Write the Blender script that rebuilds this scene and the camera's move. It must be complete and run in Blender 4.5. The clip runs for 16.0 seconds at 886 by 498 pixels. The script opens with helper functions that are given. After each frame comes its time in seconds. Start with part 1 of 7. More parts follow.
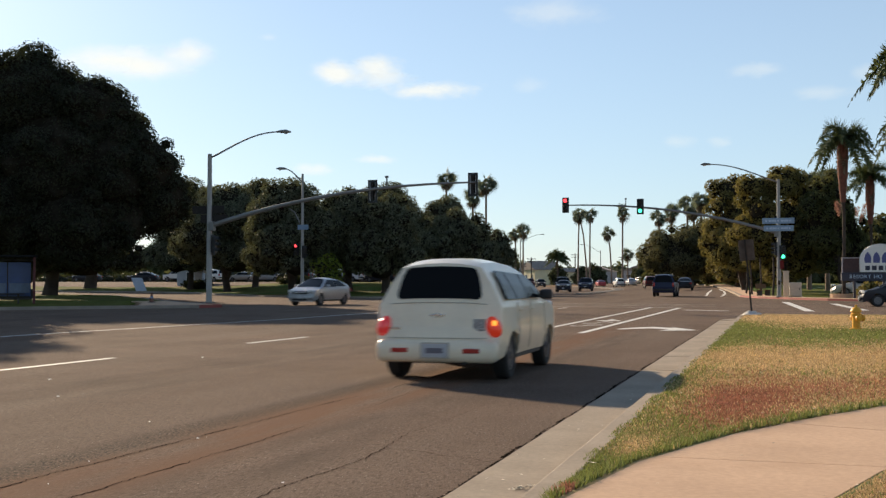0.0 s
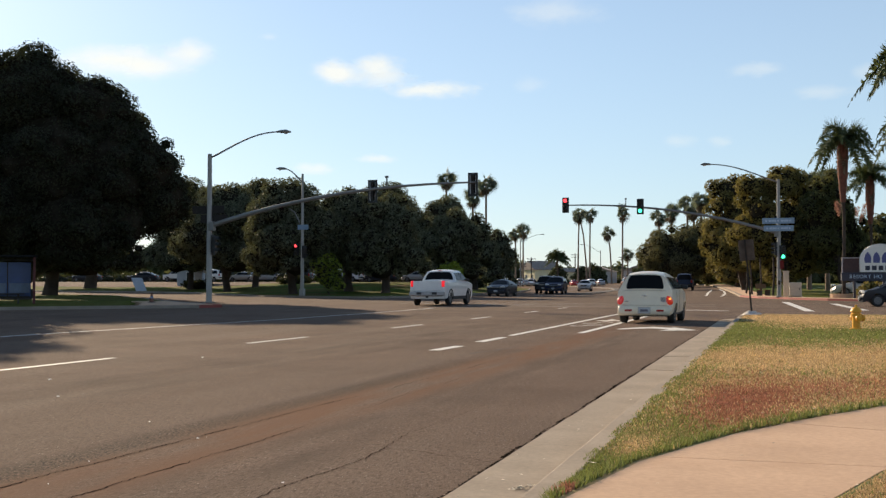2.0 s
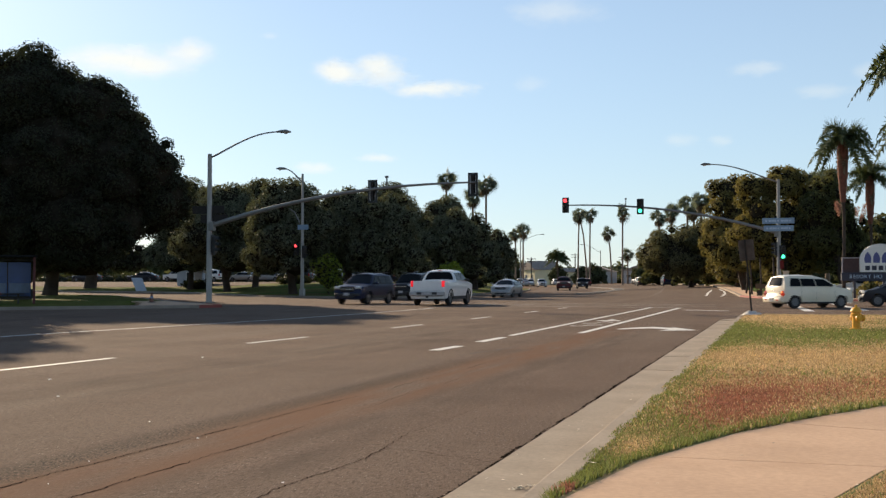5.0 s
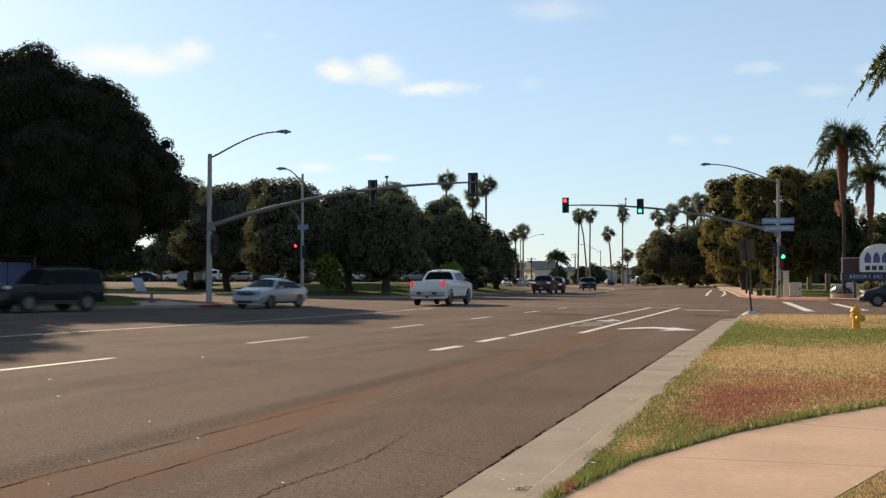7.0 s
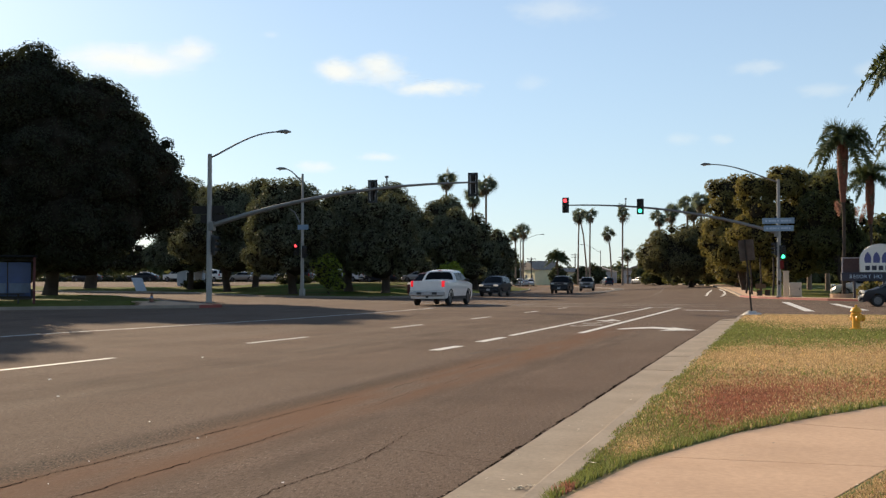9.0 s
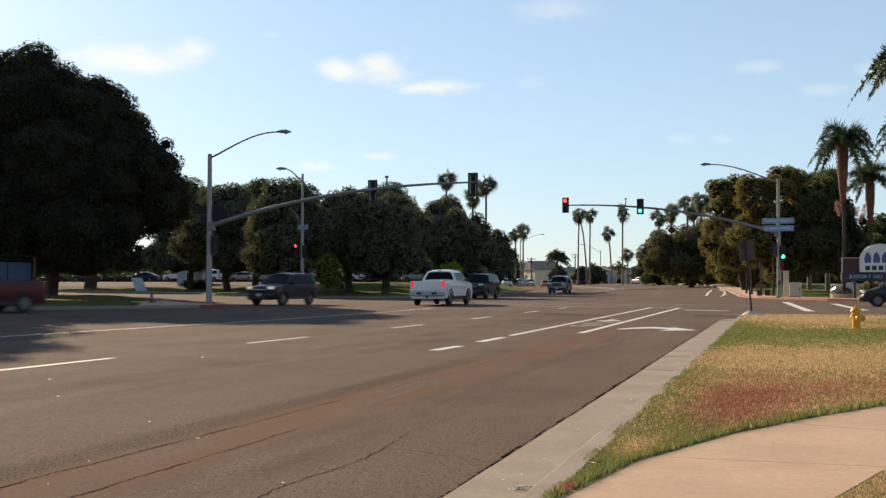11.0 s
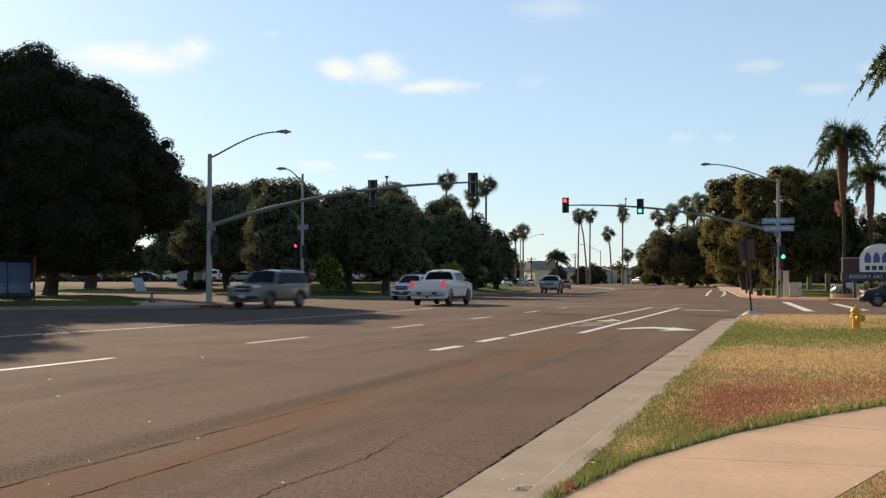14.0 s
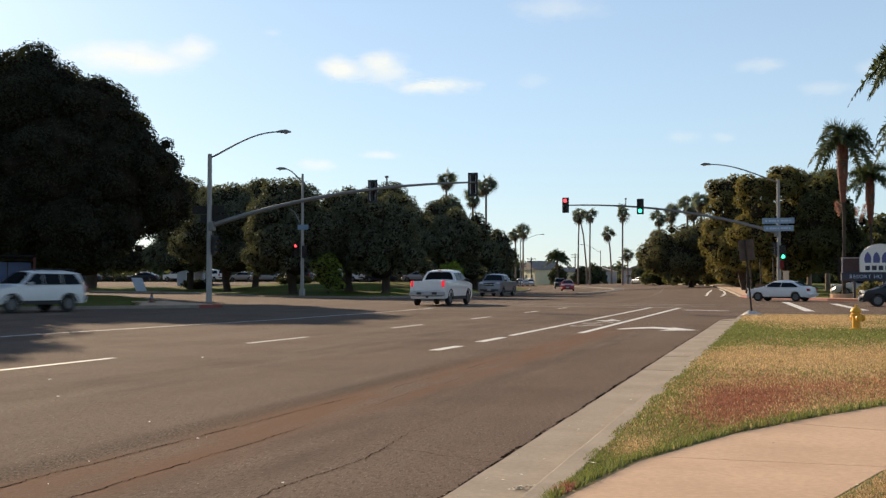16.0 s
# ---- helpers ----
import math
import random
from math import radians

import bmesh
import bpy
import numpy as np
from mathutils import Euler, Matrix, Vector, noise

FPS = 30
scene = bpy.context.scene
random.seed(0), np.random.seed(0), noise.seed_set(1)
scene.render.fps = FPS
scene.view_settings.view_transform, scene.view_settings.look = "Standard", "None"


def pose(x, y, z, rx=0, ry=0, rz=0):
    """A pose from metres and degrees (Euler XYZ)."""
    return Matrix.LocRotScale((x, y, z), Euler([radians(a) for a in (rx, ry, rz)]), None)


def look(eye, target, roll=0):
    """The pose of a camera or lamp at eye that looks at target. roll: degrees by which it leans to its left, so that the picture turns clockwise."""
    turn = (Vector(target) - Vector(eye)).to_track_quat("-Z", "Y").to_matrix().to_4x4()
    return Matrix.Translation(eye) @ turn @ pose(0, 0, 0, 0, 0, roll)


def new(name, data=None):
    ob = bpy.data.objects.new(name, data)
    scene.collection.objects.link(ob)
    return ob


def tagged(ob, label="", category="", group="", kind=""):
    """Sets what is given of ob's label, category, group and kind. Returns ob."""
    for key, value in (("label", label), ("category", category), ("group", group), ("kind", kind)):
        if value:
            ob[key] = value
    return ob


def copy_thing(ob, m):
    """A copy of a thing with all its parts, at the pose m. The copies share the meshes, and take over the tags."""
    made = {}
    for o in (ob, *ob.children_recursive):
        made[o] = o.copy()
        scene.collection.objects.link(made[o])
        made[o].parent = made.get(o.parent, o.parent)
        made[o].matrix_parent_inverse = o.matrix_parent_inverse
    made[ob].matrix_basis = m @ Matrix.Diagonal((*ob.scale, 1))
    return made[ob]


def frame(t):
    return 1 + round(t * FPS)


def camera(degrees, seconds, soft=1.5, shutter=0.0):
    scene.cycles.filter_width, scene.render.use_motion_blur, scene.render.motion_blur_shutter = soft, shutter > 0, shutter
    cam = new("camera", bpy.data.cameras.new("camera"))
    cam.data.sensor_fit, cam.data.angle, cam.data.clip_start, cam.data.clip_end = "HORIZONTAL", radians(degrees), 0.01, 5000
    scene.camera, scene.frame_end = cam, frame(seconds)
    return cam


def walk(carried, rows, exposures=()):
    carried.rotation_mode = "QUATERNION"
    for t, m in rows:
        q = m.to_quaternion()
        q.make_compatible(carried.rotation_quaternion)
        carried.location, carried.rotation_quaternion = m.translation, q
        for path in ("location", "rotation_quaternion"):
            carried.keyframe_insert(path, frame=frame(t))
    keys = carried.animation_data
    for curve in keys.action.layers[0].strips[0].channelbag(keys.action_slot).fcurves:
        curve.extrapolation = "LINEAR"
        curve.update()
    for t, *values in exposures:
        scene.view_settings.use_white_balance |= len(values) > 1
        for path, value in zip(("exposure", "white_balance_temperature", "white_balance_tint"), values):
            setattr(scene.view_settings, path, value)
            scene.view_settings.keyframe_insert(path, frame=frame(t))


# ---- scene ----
# camera: stands still on the pavement, on a tripod
cam = camera(43.0, 16.0, soft=1.35, shutter=0.5)
EYE = pose(0, 0, 1.3, 91.64, 0, 16.7)
walk(cam, [(0.0, EYE), (16.0, EYE)], exposures=[(0.0, 0.7), (16.0, 0.7)])

# ---- daylight: a low sun ahead and to the left ----
SUN_AZ, SUN_EL = 48.0, 20.5
world = bpy.data.worlds.new("sky")
world.use_nodes = True
scene.world = world
wt = world.node_tree
sky = wt.nodes.new("ShaderNodeTexSky")
sky.sky_type, sky.sun_disc = "NISHITA", False
sky.sun_elevation, sky.sun_rotation = radians(SUN_EL), radians(-SUN_AZ)
sky.air_density, sky.dust_density, sky.ozone_density = 0.92, 0.26, 3.5
wt.nodes["Background"].inputs["Strength"].default_value = 0.09
haze = wt.nodes.new("ShaderNodeMix")
haze.data_type = "RGBA"
skyward = wt.nodes.new("ShaderNodeTexCoord")
height = wt.nodes.new("ShaderNodeSeparateXYZ")
thick = wt.nodes.new("ShaderNodeMapRange")
thick.inputs[1].default_value, thick.inputs[2].default_value = 0.0, 0.6
thick.inputs[3].default_value, thick.inputs[4].default_value = 0.66, 0.12
wt.links.new(skyward.outputs["Generated"], height.inputs[0])
wt.links.new(height.outputs[2], thick.inputs[0])
wt.links.new(thick.outputs[0], haze.inputs[0])
haze.inputs[7].default_value = (4.1, 4.98, 5.5, 1)
wt.links.new(sky.outputs[0], haze.inputs[6])
wt.links.new(haze.outputs[2], wt.nodes["Background"].inputs["Color"])
sun = new("sun", bpy.data.lights.new("sun", "SUN"))
sun.data.energy, sun.data.angle, sun.data.color = 5.0, radians(0.6), (1.0, 0.795, 0.56)
SX, SY = -math.sin(radians(SUN_AZ)), math.cos(radians(SUN_AZ))
sun.matrix_world = look((SX * 80, SY * 80, 80 * math.tan(radians(SUN_EL))), (0, 0, 0))


# ---- materials ----
def material(name, color, rough=0.6, metal=0.0, vary=0.15, scale=8.0, fine=60.0, bump=0.0, bump_scale=None,
             island=0.0, rnd=0.0, coat=0.0, emit=None, power=0.0, spec=0.5):
    """A surface whose colour drifts at two scales, with fine relief."""
    m = bpy.data.materials.new(name)
    m.use_nodes = True
    nt = m.node_tree
    b = nt.nodes["Principled BSDF"]
    b.inputs["Roughness"].default_value, b.inputs["Metallic"].default_value = rough, metal
    b.inputs["Coat Weight"].default_value = coat
    b.inputs["Coat Roughness"].default_value = 0.06
    b.inputs["Specular IOR Level"].default_value = spec
    b.inputs["Base Color"].default_value = (*color, 1)
    tc = nt.nodes.new("ShaderNodeTexCoord")

    def mul(fac_socket, lo, hi, col):
        mr = nt.nodes.new("ShaderNodeMapRange")
        mr.inputs[1].default_value, mr.inputs[2].default_value = 0.25, 0.75
        mr.inputs[3].default_value, mr.inputs[4].default_value = lo, hi
        nt.links.new(fac_socket, mr.inputs[0])
        v = nt.nodes.new("ShaderNodeVectorMath")
        v.operation = "SCALE"
        if isinstance(col, tuple):
            v.inputs[0].default_value = col
        else:
            nt.links.new(col, v.inputs[0])
        nt.links.new(mr.outputs[0], v.inputs["Scale"])
        return v.outputs[0]

    def noise_tex(sc, detail):
        n = nt.nodes.new("ShaderNodeTexNoise")
        n.inputs["Scale"].default_value, n.inputs["Detail"].default_value = sc, detail
        nt.links.new(tc.outputs["Object"], n.inputs["Vector"])
        return n.outputs[0]

    col = tuple(color)
    if vary:
        col = mul(noise_tex(scale, 4), 1 - vary, 1 + vary, col)
        col = mul(noise_tex(fine, 3), 1 - vary * 0.7, 1 + vary * 0.7, col)
    if island:
        g = nt.nodes.new("ShaderNodeNewGeometry")
        col = mul(g.outputs["Random Per Island"], 1 - island, 1 + island, col)
    if rnd:
        g = nt.nodes.new("ShaderNodeObjectInfo")
        col = mul(g.outputs["Random"], 1 - rnd, 1 + rnd, col)
    if not isinstance(col, tuple):
        nt.links.new(col, b.inputs["Base Color"])
    if bump:
        bp = nt.nodes.new("ShaderNodeBump")
        bp.inputs["Strength"].default_value, bp.inputs["Distance"].default_value = bump, 0.01
        nt.links.new(noise_tex(bump_scale or fine, 5), bp.inputs["Height"])
        nt.links.new(bp.outputs[0], b.inputs["Normal"])
    if emit:
        b.inputs["Emission Color"].default_value = (*emit, 1)
        b.inputs["Emission Strength"].default_value = power
    return m


def leaf_material(name, color, glow, island=0.45, mix=0.3):
    m = material(name, color, rough=0.7, vary=0.25, scale=0.6, fine=3.0, island=island, spec=0.1)
    nt = m.node_tree
    b = nt.nodes["Principled BSDF"]
    tr = nt.nodes.new("ShaderNodeBsdfTranslucent")
    tr.inputs[0].default_value = (*glow, 1)
    mx = nt.nodes.new("ShaderNodeMixShader")
    mx.inputs[0].default_value = mix
    nt.links.new(b.outputs[0], mx.inputs[1])
    nt.links.new(tr.outputs[0], mx.inputs[2])
    nt.links.new(mx.outputs[0], nt.nodes["Material Output"].inputs["Surface"])
    return m


def patchy(m, color, scale, lo, hi, coords="Object", stretch=(1, 1, 1), detail=5.0, amount=1.0):
    """Lays patches of another colour over a material, by a stretched noise."""
    nt = m.node_tree
    b = nt.nodes["Principled BSDF"]
    tc = nt.nodes.new("ShaderNodeTexCoord")
    mp = nt.nodes.new("ShaderNodeMapping")
    mp.inputs["Scale"].default_value = stretch
    n = nt.nodes.new("ShaderNodeTexNoise")
    n.inputs["Scale"].default_value, n.inputs["Detail"].default_value = scale, detail
    mr = nt.nodes.new("ShaderNodeMapRange")
    mr.inputs[1].default_value, mr.inputs[2].default_value = lo, hi
    mr.inputs[4].default_value = amount
    mx = nt.nodes.new("ShaderNodeMix")
    mx.data_type = "RGBA"
    link = nt.links.new
    link(tc.outputs[coords], mp.inputs[0])
    link(mp.outputs[0], n.inputs["Vector"])
    link(n.outputs[0], mr.inputs[0])
    link(mr.outputs[0], mx.inputs[0])
    old = b.inputs["Base Color"]
    if old.is_linked:
        link(old.links[0].from_socket, mx.inputs[6])
    else:
        mx.inputs[6].default_value = old.default_value
    mx.inputs[7].default_value = (*color, 1)
    link(mx.outputs[2], b.inputs["Base Color"])
    return m


ASPHALT = material("asphalt", (0.142, 0.097, 0.071), rough=1.0, vary=0.24, scale=0.35, fine=70, bump=0.8, bump_scale=120, spec=0.06)
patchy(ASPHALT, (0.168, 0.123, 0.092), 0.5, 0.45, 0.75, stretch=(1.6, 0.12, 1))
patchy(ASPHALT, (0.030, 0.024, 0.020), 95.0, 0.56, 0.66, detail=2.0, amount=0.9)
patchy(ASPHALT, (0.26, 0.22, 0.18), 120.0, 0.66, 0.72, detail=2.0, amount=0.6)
# specks drawn out along y to show at the camera's low angle
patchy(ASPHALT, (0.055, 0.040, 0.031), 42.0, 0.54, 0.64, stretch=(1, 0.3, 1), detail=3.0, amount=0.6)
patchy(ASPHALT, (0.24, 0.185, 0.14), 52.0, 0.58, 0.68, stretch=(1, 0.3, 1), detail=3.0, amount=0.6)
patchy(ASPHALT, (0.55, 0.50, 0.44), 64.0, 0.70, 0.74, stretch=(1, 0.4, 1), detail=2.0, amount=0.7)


def band(m, color, x0, slope, half, soft, y_end, scale, lo, hi, amount):
    """A stain along the road: a strip round x0 + slope * y with soft sides, broken by noise."""
    nt = m.node_tree
    b = nt.nodes["Principled BSDF"]
    link = nt.links.new

    def math_node(op, a, c):
        n = nt.nodes.new("ShaderNodeMath")
        n.operation = op
        for i, v in enumerate((a, c)):
            if isinstance(v, (int, float)):
                n.inputs[i].default_value = v
            elif v is not None:
                link(v, n.inputs[i])
        return n.outputs[0]

    def ranged(v, a, c, d=0.0, e=1.0):
        n = nt.nodes.new("ShaderNodeMapRange")
        n.inputs[1].default_value, n.inputs[2].default_value, n.inputs[3].default_value, n.inputs[4].default_value = a, c, d, e
        link(v, n.inputs[0])
        return n.outputs[0]

    tc = nt.nodes.new("ShaderNodeTexCoord")
    sep = nt.nodes.new("ShaderNodeSeparateXYZ")
    link(tc.outputs["Object"], sep.inputs[0])
    mp = nt.nodes.new("ShaderNodeMapping")
    # fine specks are drawn out along y to fit the camera's view
    mp.inputs["Scale"].default_value = (2.0, 0.3, 1) if scale < 20 else (1, 0.35, 1)
    link(tc.outputs["Object"], mp.inputs[0])
    n = nt.nodes.new("ShaderNodeTexNoise")
    n.inputs["Scale"].default_value, n.inputs["Detail"].default_value = scale, 5.0
    link(mp.outputs[0], n.inputs["Vector"])
    off = math_node("ABSOLUTE", math_node("SUBTRACT", sep.outputs[0], math_node("ADD", x0, math_node("MULTIPLY", sep.outputs[1], slope))), None)
    fac = math_node("MULTIPLY", ranged(off, half, half + soft, 1.0, 0.0), ranged(n.outputs[0], lo, hi))
    fac = math_node("MULTIPLY", math_node("MULTIPLY", fac, ranged(sep.outputs[1], y_end, y_end + 8, 1.0, 0.0)), amount)
    mx = nt.nodes.new("ShaderNodeMix")
    mx.data_type = "RGBA"
    link(fac, mx.inputs[0])
    link(b.inputs["Base Color"].links[0].from_socket, mx.inputs[6])
    mx.inputs[7].default_value = (*color, 1)
    link(mx.outputs[2], b.inputs["Base Color"])


band(ASPHALT, (0.150, 0.078, 0.045), -4.46, 0.004, 0.30, 0.42, 27, 1.1, 0.30, 0.58, 0.9)
band(ASPHALT, (0.03, 0.024, 0.019), -5.02, 0.004, 0.10, 0.22, 14, 75.0, 0.44, 0.58, 0.95)
band(ASPHALT, (0.06, 0.045, 0.035), -3.55, 0.0, 0.2, 0.35, 30, 1.6, 0.4, 0.7, 0.5)
band(ASPHALT, (0.05, 0.038, 0.03), -8.2, 0.01, 0.5, 0.8, 40, 1.2, 0.4, 0.7, 0.45)
ASPHALT_DARK = material("asphalt_patch", (0.05, 0.042, 0.036), rough=0.9, vary=0.2, scale=3, fine=60, bump=0.5, bump_scale=120)
PAINT_WHITE = material("road_paint", (0.62, 0.60, 0.55), rough=0.7, vary=0.12, scale=3, fine=40)
patchy(PAINT_WHITE, (0.2, 0.18, 0.16), 14.0, 0.6, 0.72)
PAINT_FADED = material("faded_road_paint", (0.40, 0.37, 0.33), rough=0.8, vary=0.2, scale=3, fine=30)
PAINT_WORN = material("worn_road_paint", (0.26, 0.235, 0.205), rough=0.8, vary=0.25, scale=2, fine=30)
CONCRETE = material("concrete", (0.305, 0.25, 0.188), rough=0.9, vary=0.16, scale=1.2, fine=30, bump=0.35, bump_scale=70, spec=0.15)
PAVING = material("pavement_concrete", (0.52, 0.35, 0.23), rough=0.9, vary=0.12, scale=0.9, fine=25, bump=0.3, bump_scale=80, spec=0.15)
patchy(PAVING, (0.42, 0.26, 0.15), 1.3, 0.55, 0.8, amount=0.6)
RED_KERB = material("red_kerb_paint", (0.25, 0.055, 0.042), rough=0.7, vary=0.2, scale=2, fine=20)
SOIL = material("soil", (0.20, 0.125, 0.07), spec=0.05, rough=0.95, vary=0.3, scale=0.8, fine=20, bump=0.6, bump_scale=30)
LAWN = material("lawn_ground", (0.105, 0.105, 0.026), rough=1.0, vary=0.3, scale=0.5, fine=12, bump=0.7, bump_scale=25, spec=0.03)
patchy(LAWN, (0.055, 0.098, 0.015), 0.25, 0.5, 0.62)
LAWN_NEAR = material("lawn_near_ground", (0.36, 0.23, 0.10), rough=0.95, vary=0.3, scale=0.9, fine=25, bump=0.8, bump_scale=40)
patchy(LAWN_NEAR, (0.10, 0.13, 0.03), 0.22, 0.46, 0.58, stretch=(0.6, 1, 1))
patchy(LAWN_NEAR, (0.22, 0.085, 0.042), 0.35, 0.54, 0.64)
TURF = material("turf", (0.76, 0.76, 0.76), rough=1.0, vary=0.5, scale=3.5, fine=38, bump=0.9, bump_scale=60, spec=0.02)
nt = TURF.node_tree
at = nt.nodes.new("ShaderNodeAttribute")
at.attribute_name = "turf_color"
tint = nt.nodes.new("ShaderNodeVectorMath")
tint.operation = "MULTIPLY"
tint.inputs[1].default_value = (1.25, 1.25, 1.25)
nt.links.new(at.outputs["Color"], tint.inputs[0])
both = nt.nodes.new("ShaderNodeVectorMath")
both.operation = "MULTIPLY"
nt.links.new(tint.outputs[0], both.inputs[0])
nt.links.new(nt.nodes["Principled BSDF"].inputs["Base Color"].links[0].from_socket, both.inputs[1])
nt.links.new(both.outputs[0], nt.nodes["Principled BSDF"].inputs["Base Color"])
GALV = material("galvanised_steel", (0.20, 0.197, 0.185), rough=0.55, metal=0.35, vary=0.12, scale=2, fine=20)
POLE_PAINT = material("painted_pole", (0.32, 0.31, 0.285), rough=0.65, spec=0.3, vary=0.1, scale=2, fine=20)
DARK_METAL = material("dark_metal", (0.035, 0.034, 0.033), rough=0.6, metal=0.3, vary=0.15, scale=6, fine=40)
SIGNAL_BLACK = material("signal_housing", (0.016, 0.017, 0.016), rough=0.55, vary=0.15, scale=6, fine=40)
BARK = material("bark", (0.055, 0.040, 0.030), rough=0.95, vary=0.3, scale=2, fine=14, bump=0.9, bump_scale=16)
PALM_BARK = material("palm_bark", (0.20, 0.145, 0.105), rough=0.95, vary=0.25, scale=2, fine=12, bump=0.9, bump_scale=10)
# near-black fill of the crowns: their inner shade put into a colour
CROWN_SHADE = material("crown_shade", (0.026, 0.022, 0.015), rough=1.0, vary=0.4, scale=1.5, fine=8, spec=0.0)
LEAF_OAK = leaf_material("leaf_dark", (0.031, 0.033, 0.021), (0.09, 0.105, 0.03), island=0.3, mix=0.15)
LEAF_PARK = leaf_material("leaf_park", (0.100, 0.104, 0.066), (0.2, 0.21, 0.08), mix=0.18)
LEAF_FICUS = leaf_material("leaf_ficus", (0.140, 0.120, 0.044), (0.30, 0.25, 0.06), mix=0.27)
LEAF_SAGE = leaf_material("leaf_sage", (0.112, 0.104, 0.052), (0.24, 0.22, 0.08), mix=0.24)
LEAF_DEEP = leaf_material("leaf_deep_green", (0.060, 0.066, 0.030), (0.22, 0.22, 0.06), mix=0.22)
LEAF_BUSH = leaf_material("leaf_light", (0.15, 0.19, 0.035), (0.42, 0.48, 0.05), mix=0.45)
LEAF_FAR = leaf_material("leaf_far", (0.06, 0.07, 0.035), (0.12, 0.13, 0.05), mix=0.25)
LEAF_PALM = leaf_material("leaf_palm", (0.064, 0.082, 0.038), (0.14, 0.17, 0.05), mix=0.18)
# fan palm leaves paled, the haze of distance put into their colour
LEAF_PALM_HAZED = leaf_material("leaf_palm_hazed", (0.105, 0.125, 0.088), (0.18, 0.21, 0.13), mix=0.25)
SHEATH = material("palm_sheath", (0.15, 0.058, 0.036), rough=0.95, vary=0.35, scale=3, fine=18, bump=0.9, bump_scale=12)
LEAF_SKIRT = leaf_material("leaf_skirt", (0.13, 0.10, 0.065), (0.14, 0.11, 0.06), mix=0.15)
LEAF_SEED = leaf_material("palm_seeds", (0.46, 0.25, 0.17), (0.4, 0.22, 0.14), mix=0.2)
LEAF_DRY = leaf_material("leaf_dry", (0.26, 0.15, 0.08), (0.30, 0.18, 0.08), mix=0.2)
GRASS_BLADE = leaf_material("grass_blade", (0.145, 0.158, 0.056), (0.26, 0.29, 0.075), island=0.75, mix=0.3)
GRASS_DRY = leaf_material("dry_grass_blade", (0.54, 0.39, 0.215), (0.60, 0.42, 0.19), island=0.5, mix=0.3)
GRASS_RED = leaf_material("reddish_grass_blade", (0.34, 0.155, 0.095), (0.40, 0.17, 0.10), island=0.55, mix=0.25)


# ---- mesh helpers ----
def mesh_object(name, bm, mat, smooth=None):
    me = bpy.data.meshes.new(name)
    bm.to_mesh(me)
    bm.free()
    for mm in (mat if isinstance(mat, (list, tuple)) else [mat]):
        me.materials.append(mm)
    if smooth is not None:
        me.shade_smooth()
        me.set_sharp_from_angle(angle=radians(smooth))
    return new(name, me)


def part(name, bm, mat, parent=None, label="", smooth=None, kind="", m=None):
    ob = mesh_object(name, bm, mat, smooth)
    if parent is not None:
        ob.parent = parent
    if m is not None:
        ob.matrix_basis = m
    return tagged(ob, label=label, kind=kind)


def thing(name, m, label, category, group="", kind=""):
    ob = new(name)
    ob.empty_display_size = 0.3
    ob.matrix_basis = m
    return tagged(ob, label, category, group, kind)


def box(bm, c, s, m=None, bevel=0.0):
    r = bmesh.ops.create_cube(bm, size=1.0)
    mm = Matrix.Translation(c) @ (m or Matrix.Identity(4)) @ Matrix.Diagonal((*s, 1))
    bmesh.ops.transform(bm, matrix=mm, verts=r["verts"])
    if bevel:
        es = list({e for v in r["verts"] for e in v.link_edges})
        bmesh.ops.bevel(bm, geom=es, offset=bevel, segments=2, affect="EDGES", profile=0.5)
    return bm


def boxes(*specs, bevel=0.0):
    bm = bmesh.new()
    for sp in specs:
        box(bm, *sp, bevel=bevel)
    return bm


def tube(bm, path, radii, segs=10, caps=True):
    """A round bar along a path of points."""
    path = [Vector(p) for p in path]
    if not isinstance(radii, (list, tuple)):
        radii = [radii] * len(path)
    rings = []
    for i, p in enumerate(path):
        d = (path[min(i + 1, len(path) - 1)] - path[max(i - 1, 0)]).normalized()
        a = d.orthogonal().normalized() if abs(d.z) < 0.95 else Vector((1, 0, 0)).cross(d).normalized()
        if abs(d.z) < 0.95:
            a = d.cross(Vector((0, 0, 1))).normalized()
        b = d.cross(a)
        rings.append([bm.verts.new(p + (a * math.cos(k * 2 * math.pi / segs) + b * math.sin(k * 2 * math.pi / segs)) * radii[i])
                      for k in range(segs)])
    for r0, r1 in zip(rings, rings[1:]):
        for k in range(segs):
            bm.faces.new((r0[k], r0[(k + 1) % segs], r1[(k + 1) % segs], r1[k]))
    if caps:
        bm.faces.new(rings[0])
        bm.faces.new(rings[-1])
    bmesh.ops.recalc_face_normals(bm, faces=bm.faces[:])
    return bm


def lathe(profile, segs=24, axis="z"):
    """Turns (radius, height) points round an axis."""
    bm = bmesh.new()
    rings = []
    for r, h in profile:
        ring = []
        for k in range(segs):
            a = 2 * math.pi * k / segs
            c, s = r * math.cos(a), r * math.sin(a)
            ring.append(bm.verts.new((c, s, h) if axis == "z" else (h, c, s)))
        rings.append(ring)
    for r0, r1 in zip(rings, rings[1:]):
        for k in range(segs):
            bm.faces.new((r0[k], r0[(k + 1) % segs], r1[(k + 1) % segs], r1[k]))
    if profile[0][0] > 1e-4:
        bm.faces.new(rings[0])
    if profile[-1][0] > 1e-4:
        bm.faces.new(rings[-1])
    bmesh.ops.remove_doubles(bm, verts=bm.verts[:], dist=1e-5)
    bmesh.ops.recalc_face_normals(bm, faces=bm.faces[:])
    return bm


